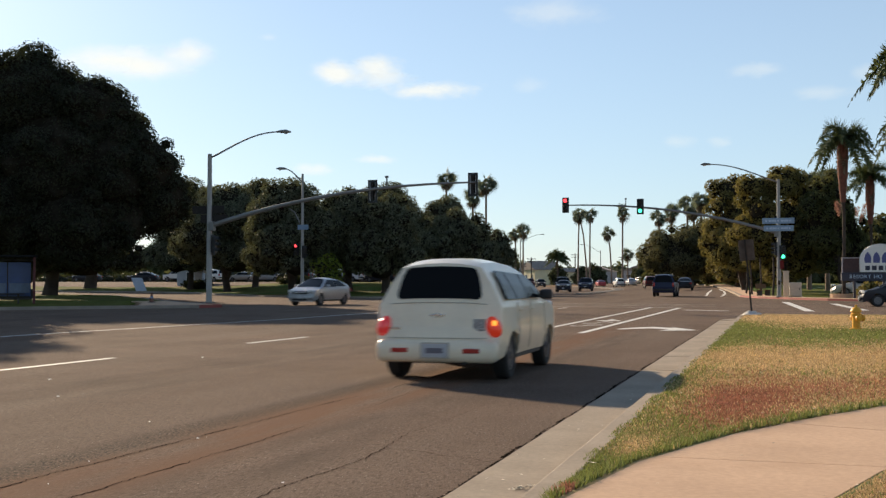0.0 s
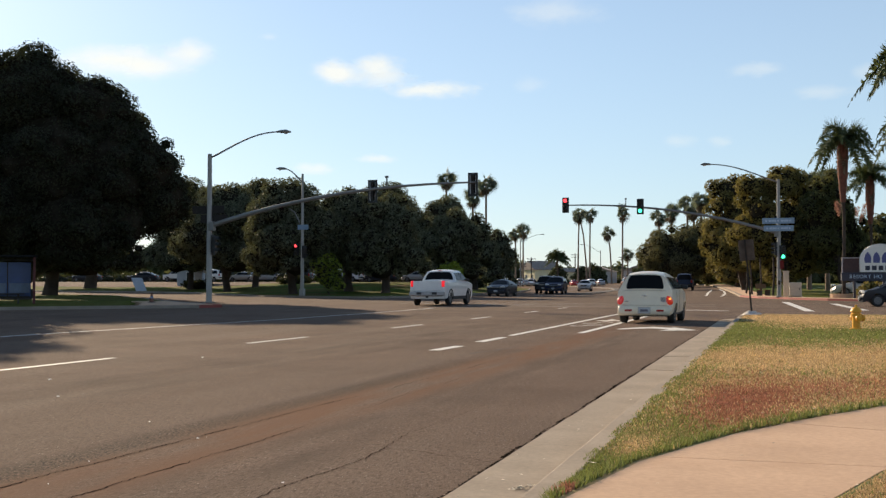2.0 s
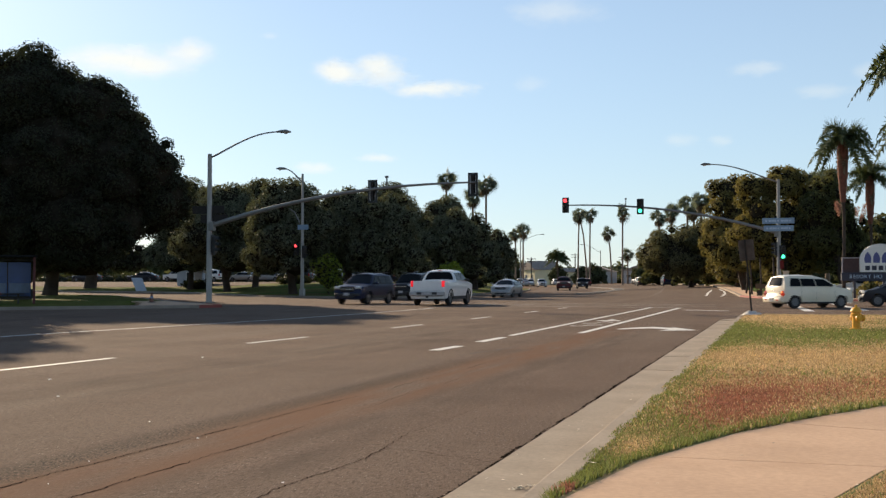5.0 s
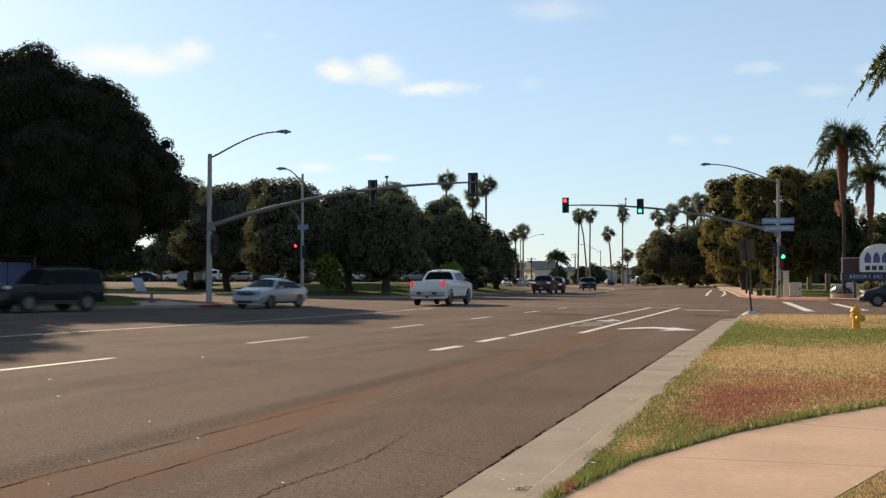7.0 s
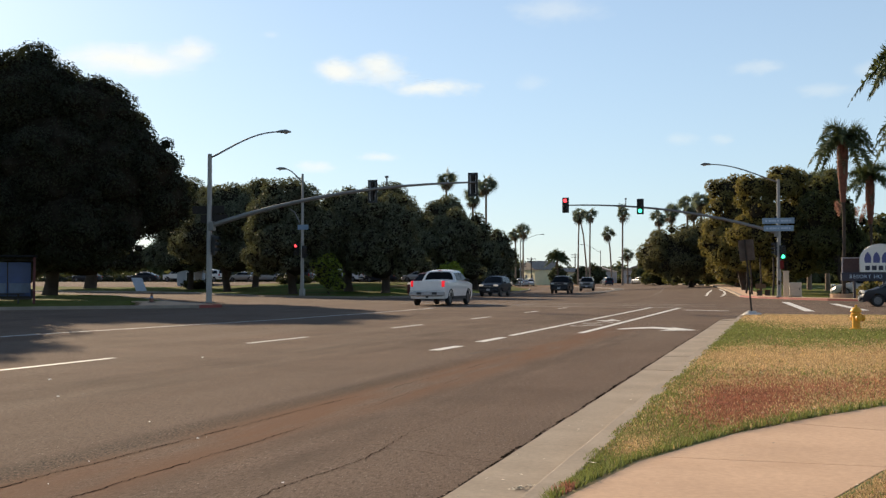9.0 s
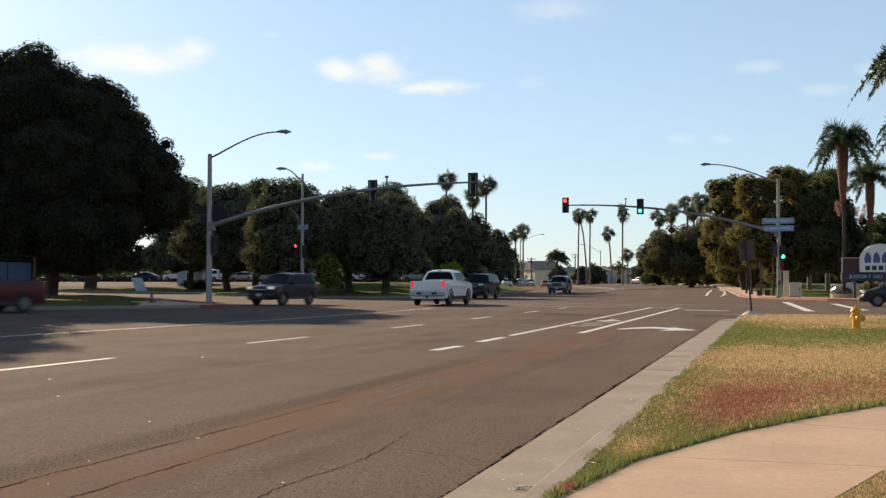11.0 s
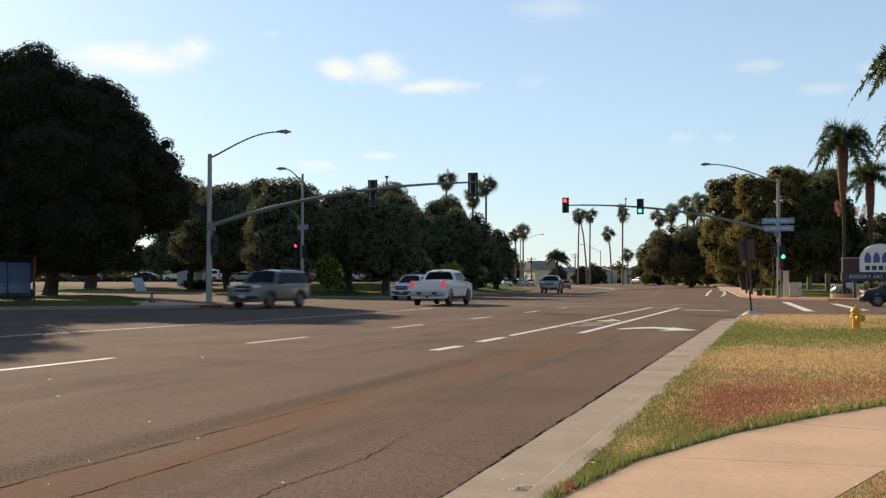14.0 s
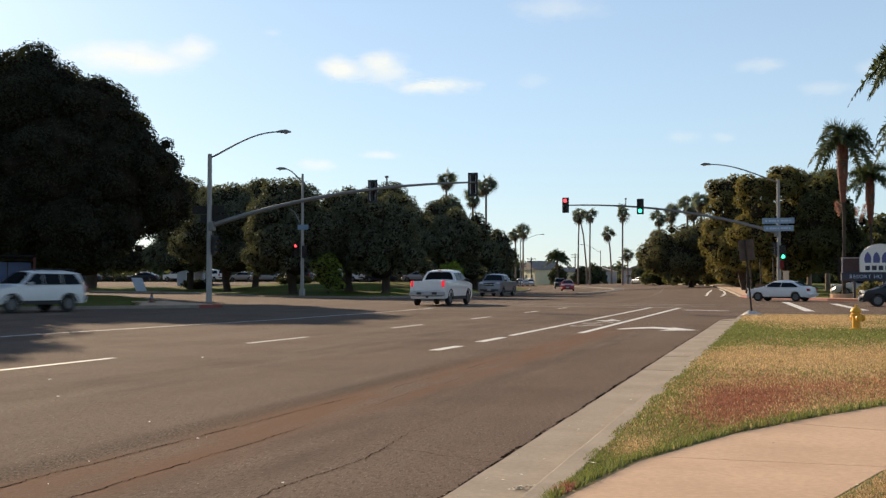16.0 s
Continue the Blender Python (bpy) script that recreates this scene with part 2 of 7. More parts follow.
def smoothstep(a, b, x):
    t = max(0.0, min(1.0, (x - a) / (b - a)))
    return t * t * (3 - 2 * t)


def along(table, y):
    """A value between the rows of a table of (y, value)."""
    if y <= table[0][0]:
        return table[0][1]
    for (y0, v0), (y1, v1) in zip(table, table[1:]):
        if y <= y1:
            return v0 + (v1 - v0) * (y - y0) / (y1 - y0)
    (y0, v0), (y1, v1) = table[-2:]
    return v1 + (v1 - v0) * (y - y1) / (y1 - y0)


# ---- the lie of the land: the road bends to the left beyond the crossing, banked, and the park rises ----
KERB_L = [(70, -28.0), (82, -28.3), (104, -27.8), (125, -28.9), (150, -32.6), (181, -39.5), (230, -55.0), (300, -80.0), (420, -136.0)]
KERB_R = [(80, -3.0), (95, -3.2), (110, -4.2), (125, -5.6), (163, -9.8), (190, -14.6), (214, -20.5), (250, -32.0), (300, -50.0), (420, -100.0)]
MEDIAN = [(100, -18.6), (112, -18.8), (136, -20.2), (165, -22.4), (200, -28.6), (250, -42.5), (300, -62.0), (420, -114.0)]
# far edge of the side street on the left, by x
STREET = [(-140, 127), (-83, 118), (-72, 114.5), (-61, 107.5), (-52, 97), (-40.5, 84), (-36.6, 82.3), (-32.9, 80.3), (-29.5, 79.0), (-28, 79)]


def land(x, y):
    z = 0.7 * smoothstep(95, 165, y) * smoothstep(0, 13, x - along(MEDIAN, y))
    z += 1.05 * smoothstep(1, 26, y - along(STREET, x)) * smoothstep(0.5, 9, along(KERB_L, y) - x)
    return z


def sheet(name, outline, mat, lift, depth=0.0, step=8.0, kind="structure", label="", parent=None, drape=True):
    """A slab with the given outline that follows the land; depth: how far its rim goes down."""
    bm = bmesh.new()
    f = bm.faces.new([bm.verts.new((x, y, 0)) for x, y in outline])
    if step:
        xs, ys = [p[0] for p in outline], [p[1] for p in outline]
        for axis, lo, hi in ((0, min(xs), max(xs)), (1, min(ys), max(ys))):
            v = math.floor(lo / step) * step + step
            while v < hi:
                co, no = ((v, 0, 0), (1, 0, 0)) if axis == 0 else ((0, v, 0), (0, 1, 0))
                bmesh.ops.bisect_plane(bm, geom=bm.verts[:] + bm.edges[:] + bm.faces[:], plane_co=co, plane_no=no, dist=1e-4)
                v += step
    bmesh.ops.triangulate(bm, faces=[fc for fc in bm.faces if len(fc.verts) > 4])
    if depth:
        rim = [e for e in bm.edges if len(e.link_faces) == 1]
        ext = bmesh.ops.extrude_edge_only(bm, edges=rim)
        low = {v for v in ext["geom"] if isinstance(v, bmesh.types.BMVert)}
    else:
        low = set()
    for v in bm.verts:
        v.co.z = (land(v.co.x, v.co.y) if drape else 0) + lift - (depth if v in low else 0)
    bmesh.ops.recalc_face_normals(bm, faces=bm.faces[:])
    ob = part(name, bm, mat, parent, label, kind=kind)
    return ob


def arc(cx, cy, r, a0, a1, n=8):
    return [(cx + r * math.cos(radians(a0 + (a1 - a0) * i / n)), cy + r * math.sin(radians(a0 + (a1 - a0) * i / n))) for i in range(n + 1)]


def strip(line, off0, off1):
    """The outline between two offsets (to the right of the way) of a line."""
    a, b = [], []
    for i, (x, y) in enumerate(line):
        x0, y0 = line[max(i - 1, 0)]
        x1, y1 = line[min(i + 1, len(line) - 1)]
        d = math.hypot(x1 - x0, y1 - y0)
        nx, ny = (y1 - y0) / d, -(x1 - x0) / d
        a.append((x + nx * off0, y + ny * off0))
        b.append((x + nx * off1, y + ny * off1))
    return a + b[::-1]


# ground to the horizon, and the road with its side street
bm = bmesh.new()
N = 60
grid = [[None] * (N + 1) for _ in range(N + 1)]
for i in range(N + 1):
    for j in range(N + 1):
        u, v = (i / N * 2 - 1), (j / N * 2 - 1)
        x, y = 30 * u + 2970 * u ** 5 - 20, 60 * v + 2900 * v ** 5 + 90
        grid[i][j] = bm.verts.new((x, y, land(x, y) - 0.12))
for i in range(N):
    for j in range(N):
        bm.faces.new((grid[i][j], grid[i + 1][j], grid[i + 1][j + 1], grid[i][j + 1]))
tagged(part("ground", bm, SOIL, kind="structure"), "dry brown open ground reaching to the horizon", "ground")

road_r = [(-1.94, -260), (-1.94, 38.0)] + arc(1.0, 38.6, 2.94, 180, 95, 6) + [(40, 41.8), (90, 42.5), (90, 72), (40, 71.0), (14, 72.2), (6.3, 75.5), (3, 79.2), (0.6, 83.6), (-1.6, 88.5)]
road_l = [(-28.3, 82), (-29.5, 79.0), (-32.9, 80.3), (-36.6, 82.3), (-40.5, 84), (-52, 97), (-61, 107.5), (-72, 114.5), (-83, 118), (-140, 127), (-140, 108), (-80, 95.5), (-63.5, 88.4), (-51.3, 79.6), (-41.5, 67.5), (-34.4, 58.7), (-31.0, 54.6), (-28.4, 52.2), (-26.5, 50.2), (-26.9, 48.7), (-29.8, 46.4), (-32.4, 43.6), (-36.0, 37.5), (-40.5, 25), (-42, 0), (-42, -260)]
far = [y for y in range(95, 421, 12)]
outline = road_r + [(along(KERB_R, y), y) for y in far] + [(along(KERB_L, y), y) for y in far[::-1]] + road_l
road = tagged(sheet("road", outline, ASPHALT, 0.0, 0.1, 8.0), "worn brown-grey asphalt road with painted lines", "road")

# ---- pavements, kerbs and lawns of the four corners ----
gutter_line = [(-1.94, -260), (-1.94, 38.0)] + arc(1.0, 38.6, 2.94, 180, 95, 6) + [(40, 41.8), (90, 42.5)]
KERB_JOINTS = []
for k in range(17):
    KERB_JOINTS.append((3 * k - 10.4, min(3 * k - 7.4, 38)))
near_kerb = tagged(thing("kerb", Matrix.Identity(4), "pale concrete kerb and gutter beside the lawn", "kerb", kind="structure"))
for s, e in KERB_JOINTS:
    wob = 0.004 * math.sin(s * 1.7)
    bm = boxes(((-1.64, (s + e) / 2, -0.045 + wob), (0.595, e - s - 0.010, 0.11)), bevel=0.002)
    part("gutter_slab", bm, CONCRETE, near_kerb)
    bm = boxes(((-1.255, (s + e) / 2, 0.037 + wob), (0.17, e - s - 0.010, 0.22)), bevel=0.011)
    part("kerb_stone", bm, CONCRETE, near_kerb)
corner = arc(1.0, 38.6, 2.94, 180, 95, 8) + [(40, 41.8), (90, 42.5)]
tagged(sheet("kerb_stone", strip(corner, 0.605, 0.77), CONCRETE, 0.16, 0.26, 0, parent=near_kerb))
tagged(sheet("gutter_slab", strip(corner, 0.0, 0.60), CONCRETE, 0.008, 0.1, 0, parent=near_kerb))

lawn_edge = [(-1.17, -260), (-1.17, 38.0)] + arc(1.0, 38.6, 2.16, 180, 95, 6) + [(40, 41.2), (90, 41.9), (90, -260)]
tagged(sheet("lawn", lawn_edge, LAWN_NEAR, 0.145, 0.2, 6.0), "patchy half-dry lawn between kerb and path", "lawn")
PATH_A = [(-1.17, -10), (-1.17, 3.0), (-1.165, 5.4), (-1.10, 6.0), (-0.87, 7.3), (-0.34, 8.8), (0.31, 10.1), (0.95, 11.2), (2.1, 12.7), (4.2, 15.0), (7.5, 17.6), (14, 21.0), (24, 24.0)]
PATH_B = [(0.05, -10), (0.05, 3.0), (0.08, 5.4), (0.18, 6.1), (0.58, 7.35), (1.15, 8.45), (1.75, 9.4), (2.3, 10.2), (3.3, 11.5), (5.2, 13.6), (8.3, 16.1), (14.6, 19.4), (24.4, 22.4)]
pave = tagged(thing("pavement", Matrix.Identity(4), "pinkish concrete pavement curving through the lawn", "pavement", kind="structure"))


def path_at(t):
    i = min(int(t), len(PATH_A) - 2)
    f = t - i
    lerp = lambda P: (P[i][0] + (P[i + 1][0] - P[i][0]) * f, P[i][1] + (P[i + 1][1] - P[i][1]) * f)
    return lerp(PATH_A), lerp(PATH_B)


cuts = [0.0, 0.35, 0.7, 1.0, 1.5, 2.0, 4.14, 5.6, 7.0, 7.6, 8.3, 8.8, 9.3, 9.8, 10.3, 10.8, 11.3, 12.0]
for c0, c1 in zip(cuts, cuts[1:]):
    ts = [c0 + (0.005 if c0 >= 2 else 0.0012)] + [k for k in range(len(PATH_A)) if c0 + 0.02 < k < c1 - 0.02] + [c1]
    pa = [path_at(t)[0] for t in ts]
    pb = [path_at(t)[1] for t in ts]
    sheet("paving_slab", pa + pb[::-1], PAVING, 0.15 + 0.002 * math.sin(c0 * 9), 0.1, 0, parent=pave, kind="")

# far corner on the right: red kerb, pavement, lawn
rc = [(along(KERB_R, y), y) for y in range(239, 94, -12)] + [(-1.6, 88.5), (0.6, 83.6), (3, 79.2), (6.3, 75.5), (14, 72.2), (40, 71.0), (90, 72)]
tagged(sheet("kerb_far", strip(rc[12:], -0.16, 0.0), RED_KERB, 0.15, 0.25, 0), "red-painted kerb round the far corner", "kerb")
tagged(sheet("kerb_bend", strip(rc[:13], -0.3, 0.0), CONCRETE, 0.15, 0.3, 0), "pale concrete kerb along the bend", "kerb")
tagged(sheet("pavement_far", strip(rc, -2.2, -0.16), PAVING, 0.145, 0.2, 8.0), "pinkish concrete pavement behind the red kerb", "pavement")
tagged(sheet("lawn_far", strip(rc, -60, -2.2)[:], LAWN, 0.13, 0.1, 10.0), "lawn and planting under the dense trees", "lawn")

KERB_DARK = material("dark_kerb_concrete", (0.25, 0.205, 0.165), rough=0.9, vary=0.2, scale=1.5, fine=20)
# left: near corner and the park beyond the side street
lc = [(-42, -260), (-42, 0), (-40.5, 25), (-36.0, 37.5), (-32.4, 43.6), (-29.8, 46.4), (-26.9, 48.7), (-26.5, 50.2), (-28.4, 52.2), (-31.0, 54.6), (-34.4, 58.7), (-41.5, 67.5), (-51.3, 79.6), (-63.5, 88.4), (-80, 95.5), (-140, 108)]
tagged(sheet("kerb_left", strip(lc, -0.16, 0.0), KERB_DARK, 0.15, 0.25, 0), "concrete kerb with a red end at the corner", "kerb")
tagged(sheet("red_kerb_end", strip(lc[6:9], -0.17, 0.012), RED_KERB, 0.154, 0.2, 0), "red-painted end of the kerb at the corner", "kerb")
tagged(sheet("pavement_left", [(-29.2, 47.1), (-27.0, 48.9), (-26.7, 50.1), (-28.4, 52.0), (-31.1, 54.4), (-34.5, 58.5), (-36.0, 57.2), (-32.6, 53.0), (-31.6, 51.0)], PAVING, 0.145, 0.2, 0), "pinkish pavement at the corner under the pole", "pavement")
tagged(sheet("lawn_left", [(-42.2, -260), (-42.2, 0), (-40.7, 25), (-36.2, 37.6), (-32.5, 43.8), (-29.9, 46.6), (-32.0, 50.8), (-32.9, 52.7), (-36.3, 56.9), (-35.2, 59.2), (-41.7, 67.3), (-51.5, 79.4), (-63.6, 88.1), (-80, 95.2), (-140, 107.7), (-140, -260)], LAWN, 0.15, 0.1, 8.0), "green lawn in the shade of the big tree", "lawn")
pk = [(-140, 127), (-83, 118), (-72, 114.5), (-61, 107.5), (-52, 97), (-40.5, 84), (-36.6, 82.3), (-32.9, 80.3), (-29.5, 79.0), (-28.3, 82)] + [(along(KERB_L, y), y) for y in far]
tagged(sheet("kerb_park", strip(pk, -0.16, 0.0), KERB_DARK, 0.15, 0.25, 0), "concrete kerb round the park", "kerb")
tagged(sheet("lawn_park", [(x, y) for x, y in strip(pk, -0.16, -0.16)[:len(pk)]] + [(-330, 420), (-330, 127)], LAWN, 0.13, 0.1, 8.0), "sunlit park lawn rising behind the kerb", "lawn")

# median island beyond the crossing
md = [(along(MEDIAN, y), y) for y in range(112, 300, 12)]
tagged(sheet("median", strip([(-18.7, 111)] + md, -0.8, 0.8), KERB_DARK, 0.10, 0.2, 0), "narrow concrete median island in the bend", "median")
tagged(sheet("median_bed", strip([(-18.8, 111.6)] + md[1:], -0.66, 0.66), ASPHALT_DARK, 0.106, 0.05, 0), "dark paved strip in the median", "median")


# ---- paint on the road ----
def mark(outline, mat=PAINT_WHITE, name="road_marking", lift=0.005):
    return part(name, sheet_bm(outline, lift), mat, road)


def sheet_bm(outline, lift):
    bm = bmesh.new()
    bm.faces.new([bm.verts.new((x, y, land(x, y) + lift)) for x, y in outline])
    bmesh.ops.recalc_face_normals(bm, faces=bm.faces[:])
    if bm.faces[0].normal.z < 0:
        bmesh.ops.reverse_faces(bm, faces=bm.faces[:])
    return bm


def stripe(x0, y0, x1, y1, w=0.11, mat=PAINT_WHITE):
    d = math.hypot(x1 - x0, y1 - y0)
    nx, ny = (y1 - y0) / d * w / 2, -(x1 - x0) / d * w / 2
    return mark([(x0 - nx, y0 - ny), (x1 - nx, y1 - ny), (x1 + nx, y1 + ny), (x0 + nx, y0 + ny)], mat)


for y0, y1 in ((-2.0, 1.0), (5.6, 8.6), (13.6, 16.67), (21.4, 24.2), (29.5, 32.1), (37.2, 39.9), (45.4, 48.0), (52.6, 54.8)):
    xb = lambda y: along([(13, -10.92), (22, -10.66), (30, -10.30), (40, -10.16), (55, -10.05)], y)
    stripe(xb(y0), y0, xb(y1), y1, 0.13)
stripe(-6.24, 20.2, -6.17, 21.7, 0.22)
stripe(-6.18, 23.3, -6.14, 25.3, 0.2)
stripe(-6.18, 26.2, -6.12, 56.5, 0.16)
stripe(-4.80, 28.0, -4.70, 55.5, 0.18)
for (xa, ya), (xb2, yb) in zip([(-17.6, 12), (-17.4, 23.5), (-16.85, 28.8), (-16.3, 34.5), (-16.05, 41)], [(-17.4, 23.5), (-16.85, 28.8), (-16.3, 34.5), (-16.05, 41), (-16.0, 52)]):
    stripe(xa, ya, xb2, yb, 0.13)
# right-turn arrow, bicycle marking, stop line
mark([(-4.3, 30.55), (-4.22, 30.8), (-4.0, 31.6), (-3.5, 32.35), (-2.85, 31.75), (-2.95, 32.35), (-2.1, 30.4), (-3.05, 29.9), (-2.9, 30.75), (-3.4, 31.3), (-3.75, 31.0), (-4.1, 30.45)])
stripe(-4.2, 52.0, -2.2, 50.6, 0.45)
for ox, oy in ((-5.45, 32.6), (-5.45, 34.6)):
    bm = bmesh.new()
    for cy in (0.0, 1.1):
        ring = arc(ox - 0.2 if cy == 0 else ox + 0.18, oy + cy * 0.3, 0.24, 0, 360, 14)[:-1]
        inner = arc(ox - 0.2 if cy == 0 else ox + 0.18, oy + cy * 0.3, 0.16, 0, 360, 14)[:-1]
        vo = [bm.verts.new((x, oy + (y - oy) * 1.9, 0.006)) for x, y in ring]
        vi = [bm.verts.new((x, oy + (y - oy) * 1.9, 0.006)) for x, y in inner]
        for k in range(14):
            bm.faces.new((vo[k], vo[(k + 1) % 14], vi[(k + 1) % 14], vi[k]))
    part("road_marking", bm, PAINT_FADED, road)
stripe(-5.8, 37.0, -5.05, 37.0, 0.5)
stripe(-5.43, 36.2, -5.43, 38.2, 0.2)
# faded stop line and crossing across the lanes
stripe(-16.0, 57.8, -4.4, 55.9, 0.4, PAINT_WORN)
stripe(-21.5, 62.6, -3.2, 59.6, 0.35, PAINT_WORN)
stripe(-21.5, 66.4, -3.2, 63.4, 0.35, PAINT_WORN)
# crossing of the side street
stripe(0.25, 73.2, 1.2, 51.0, 0.42)
stripe(2.9, 68.5, 3.55, 53.1, 0.42)
# arrows in the lanes beyond the crossing
for line in ([(-6.26, 101), (-6.89, 114.2), (-7.27, 127)], [(-4.75, 97), (-4.95, 105), (-5.12, 111.8), (-5.73, 122), (-6.67, 131.4)]):
    for (xa, ya), (xb2, yb) in zip(line, line[1:]):
        for k in range(3):
            f0, f1 = k / 3, (k + 1) / 3
            stripe(xa + (xb2 - xa) * f0, ya + (yb - ya) * f0, xa + (xb2 - xa) * f1, ya + (yb - ya) * f1, 0.22)
for k in range(9):
    y = 108 + k * 14.0
    xm = lambda yy: (along(MEDIAN, yy) + along(KERB_R, yy)) / 2
    stripe(xm(y), y, xm(y + 3), y + 3, 0.16, PAINT_WORN)
    xm = lambda yy: (along(MEDIAN, yy) + along(KERB_L, yy)) / 2
    stripe(xm(y), y, xm(y + 3), y + 3, 0.16, PAINT_WORN)

# cracks, rust-brown seam and patches in the nearest lane
CRACK = material("crack", (0.026, 0.017, 0.012), rough=1.0, vary=0.3, scale=6, fine=40, spec=0.0)

SEAM = material("open_seam", (0.014, 0.011, 0.009), rough=1.0, vary=0.3, scale=6, fine=40, spec=0.0)


def ribbon(pts, w, mat, name, wob, lift, step=0.12, seed=1, jag=0.25):
    """A thin wavering ribbon lying on the road."""
    rnd = random.Random(seed)
    bm = bmesh.new()
    last = None
    for (x0, y0), (x1, y1) in zip(pts, pts[1:]):
        n = max(2, int(math.hypot(x1 - x0, y1 - y0) / step))
        for i in range(n):
            s = i / n
            x, y = x0 + (x1 - x0) * s, y0 + (y1 - y0) * s
            d = math.hypot(x1 - x0, y1 - y0)
            nx, ny = (y1 - y0) / d, -(x1 - x0) / d
            o = wob * 1.5 * noise.noise(Vector((x * 1.3, y * 1.9, seed * 7.0))) + wob * 0.9 * noise.noise(Vector((x * 9, y * 8, seed * 3.0))) + rnd.uniform(-wob, wob) * jag
            ww = w * max(0.2, 0.55 + 0.85 * noise.noise(Vector((x * 3, y * 2.1, seed * 5.0)))) / 2 * rnd.uniform(1 - 0.7 * jag, 1 + 0.7 * jag)
            a = bm.verts.new((x + nx * (o - ww), y + ny * (o - ww), lift))
            b = bm.verts.new((x + nx * (o + ww), y + ny * (o + ww), lift))
            if last:
                bm.faces.new((last[0], last[1], b, a))
            last = (a, b)
    bmesh.ops.recalc_face_normals(bm, faces=bm.faces[:])
    return part(name, bm, mat, road)


ribbon([(-4.78, 2.0), (-4.72, 6.2), (-4.68, 8.2), (-4.66, 9.3), (-4.60, 12)], 0.019, CRACK, "crack", 0.020, 0.002, 0.035, 5, 0.75)
ribbon([(-4.55, 12.9), (-4.52, 15.2), (-4.44, 19)], 0.010, CRACK, "crack", 0.022, 0.002, 0.05, 15, 0.75)
ribbon([(-4.09, 2.0), (-4.10, 6.6), (-4.07, 8.1), (-4.10, 9.4)], 0.015, CRACK, "crack", 0.018, 0.002, 0.035, 6, 0.75)
ribbon([(-4.06, 10.6), (-4.13, 11.8), (-4.1, 14.5)], 0.009, CRACK, "crack", 0.018, 0.002, 0.05, 16, 0.75)
ribbon([(-3.05, 2.0), (-3.02, 6.7), (-2.95, 7.3), (-2.94, 8.2), (-3.02, 8.7)], 0.014, CRACK, "crack", 0.018, 0.002, 0.03, 7, 0.75)
ribbon([(-3.02, 8.7), (-3.06, 9.2), (-3.0, 10.1), (-2.98, 12)], 0.007, CRACK, "crack", 0.016, 0.002, 0.03, 17, 0.75)
ribbon([(-2.97, 8.3), (-2.6, 8.2), (-2.43, 8.08), (-2.2, 8.0), (-1.97, 7.84)], 0.011, CRACK, "crack", 0.012, 0.002, 0.03, 8, 0.75)
ribbon([(-1.96, 2.0), (-1.955, 8), (-1.96, 16), (-1.955, 30), (-1.955, 38)], 0.050, SEAM, "crack", 0.018, 0.0055, 0.022, 9, 0.75)
ribbon([(-12.1, 14.0), (-10.6, 14.9)], 0.010, CRACK, "crack", 0.02, 0.002, 0.06, 21, 0.75)
ribbon([(-8.9, 14.9), (-8.1, 16.4)], 0.012, CRACK, "crack", 0.03, 0.002, 0.06, 22, 0.75)
ribbon([(-10.2, 12.6), (-9.5, 13.9)], 0.018, CRACK, "crack", 0.03, 0.002, 0.1, 10, 0.75)
ribbon([(-5.4, 18.9), (-4.95, 22.0)], 0.07, ASPHALT_DARK, "tar_patch", 0.03, 0.006, 0.2, 11)


# ---- trees ----
RNG = np.random.default_rng(7)


def leaf_mesh(name, points, normals, size, mat, spread=0.9, aspect=1.6):
    """Many small bent leaf blades at the given points."""
    n = len(points)
    nrm = normals + RNG.normal(0, spread, (n, 3))
    nrm /= np.linalg.norm(nrm, axis=1)[:, None] + 1e-9
    ref = RNG.normal(0, 1, (n, 3))
    a = np.cross(nrm, ref)
    a /= np.linalg.norm(a, axis=1)[:, None] + 1e-9
    b = np.cross(nrm, a)
    s = size * RNG.uniform(0.55, 1.3, (n, 1))
    p0 = points - a * s * aspect * 0.5
    p2 = points + a * s * aspect * 0.5 + nrm * s * -0.15
    p1 = points + b * s * 0.45 + nrm * s * 0.12
    p3 = points - b * s * 0.45 + nrm * s * 0.12
    v = np.stack([p0, p1, p2, p3], 1).reshape(-1, 3)
    f = np.arange(n * 4).reshape(-1, 4)
    me = bpy.data.meshes.new(name)
    me.from_pydata(v.tolist(), [], f.tolist())
    me.materials.append(mat)
    return me


def blob_points(blobs, per_m2, rough=0.16, up=0.15):
    P, Nn = [], []
    for c, r in blobs:
        c, r = np.array(c), np.array(r)
        n = int(per_m2 * 4 * math.pi * (r[0] * r[1] * r[2]) ** (2 / 3))
        d = RNG.normal(0, 1, (n, 3))
        d /= np.linalg.norm(d, axis=1)[:, None]
        lump = 1 + 0.13 * np.sin(d[:, :1] * 7 + c[0]) * np.cos(d[:, 2:] * 6 + c[1]) + RNG.normal(0, rough * 0.4, (n, 1)) - 0.05
        P.append(c + d * r * lump)
        Nn.append(d + np.array([0, 0, up]))
    return np.concatenate(P), np.concatenate(Nn)


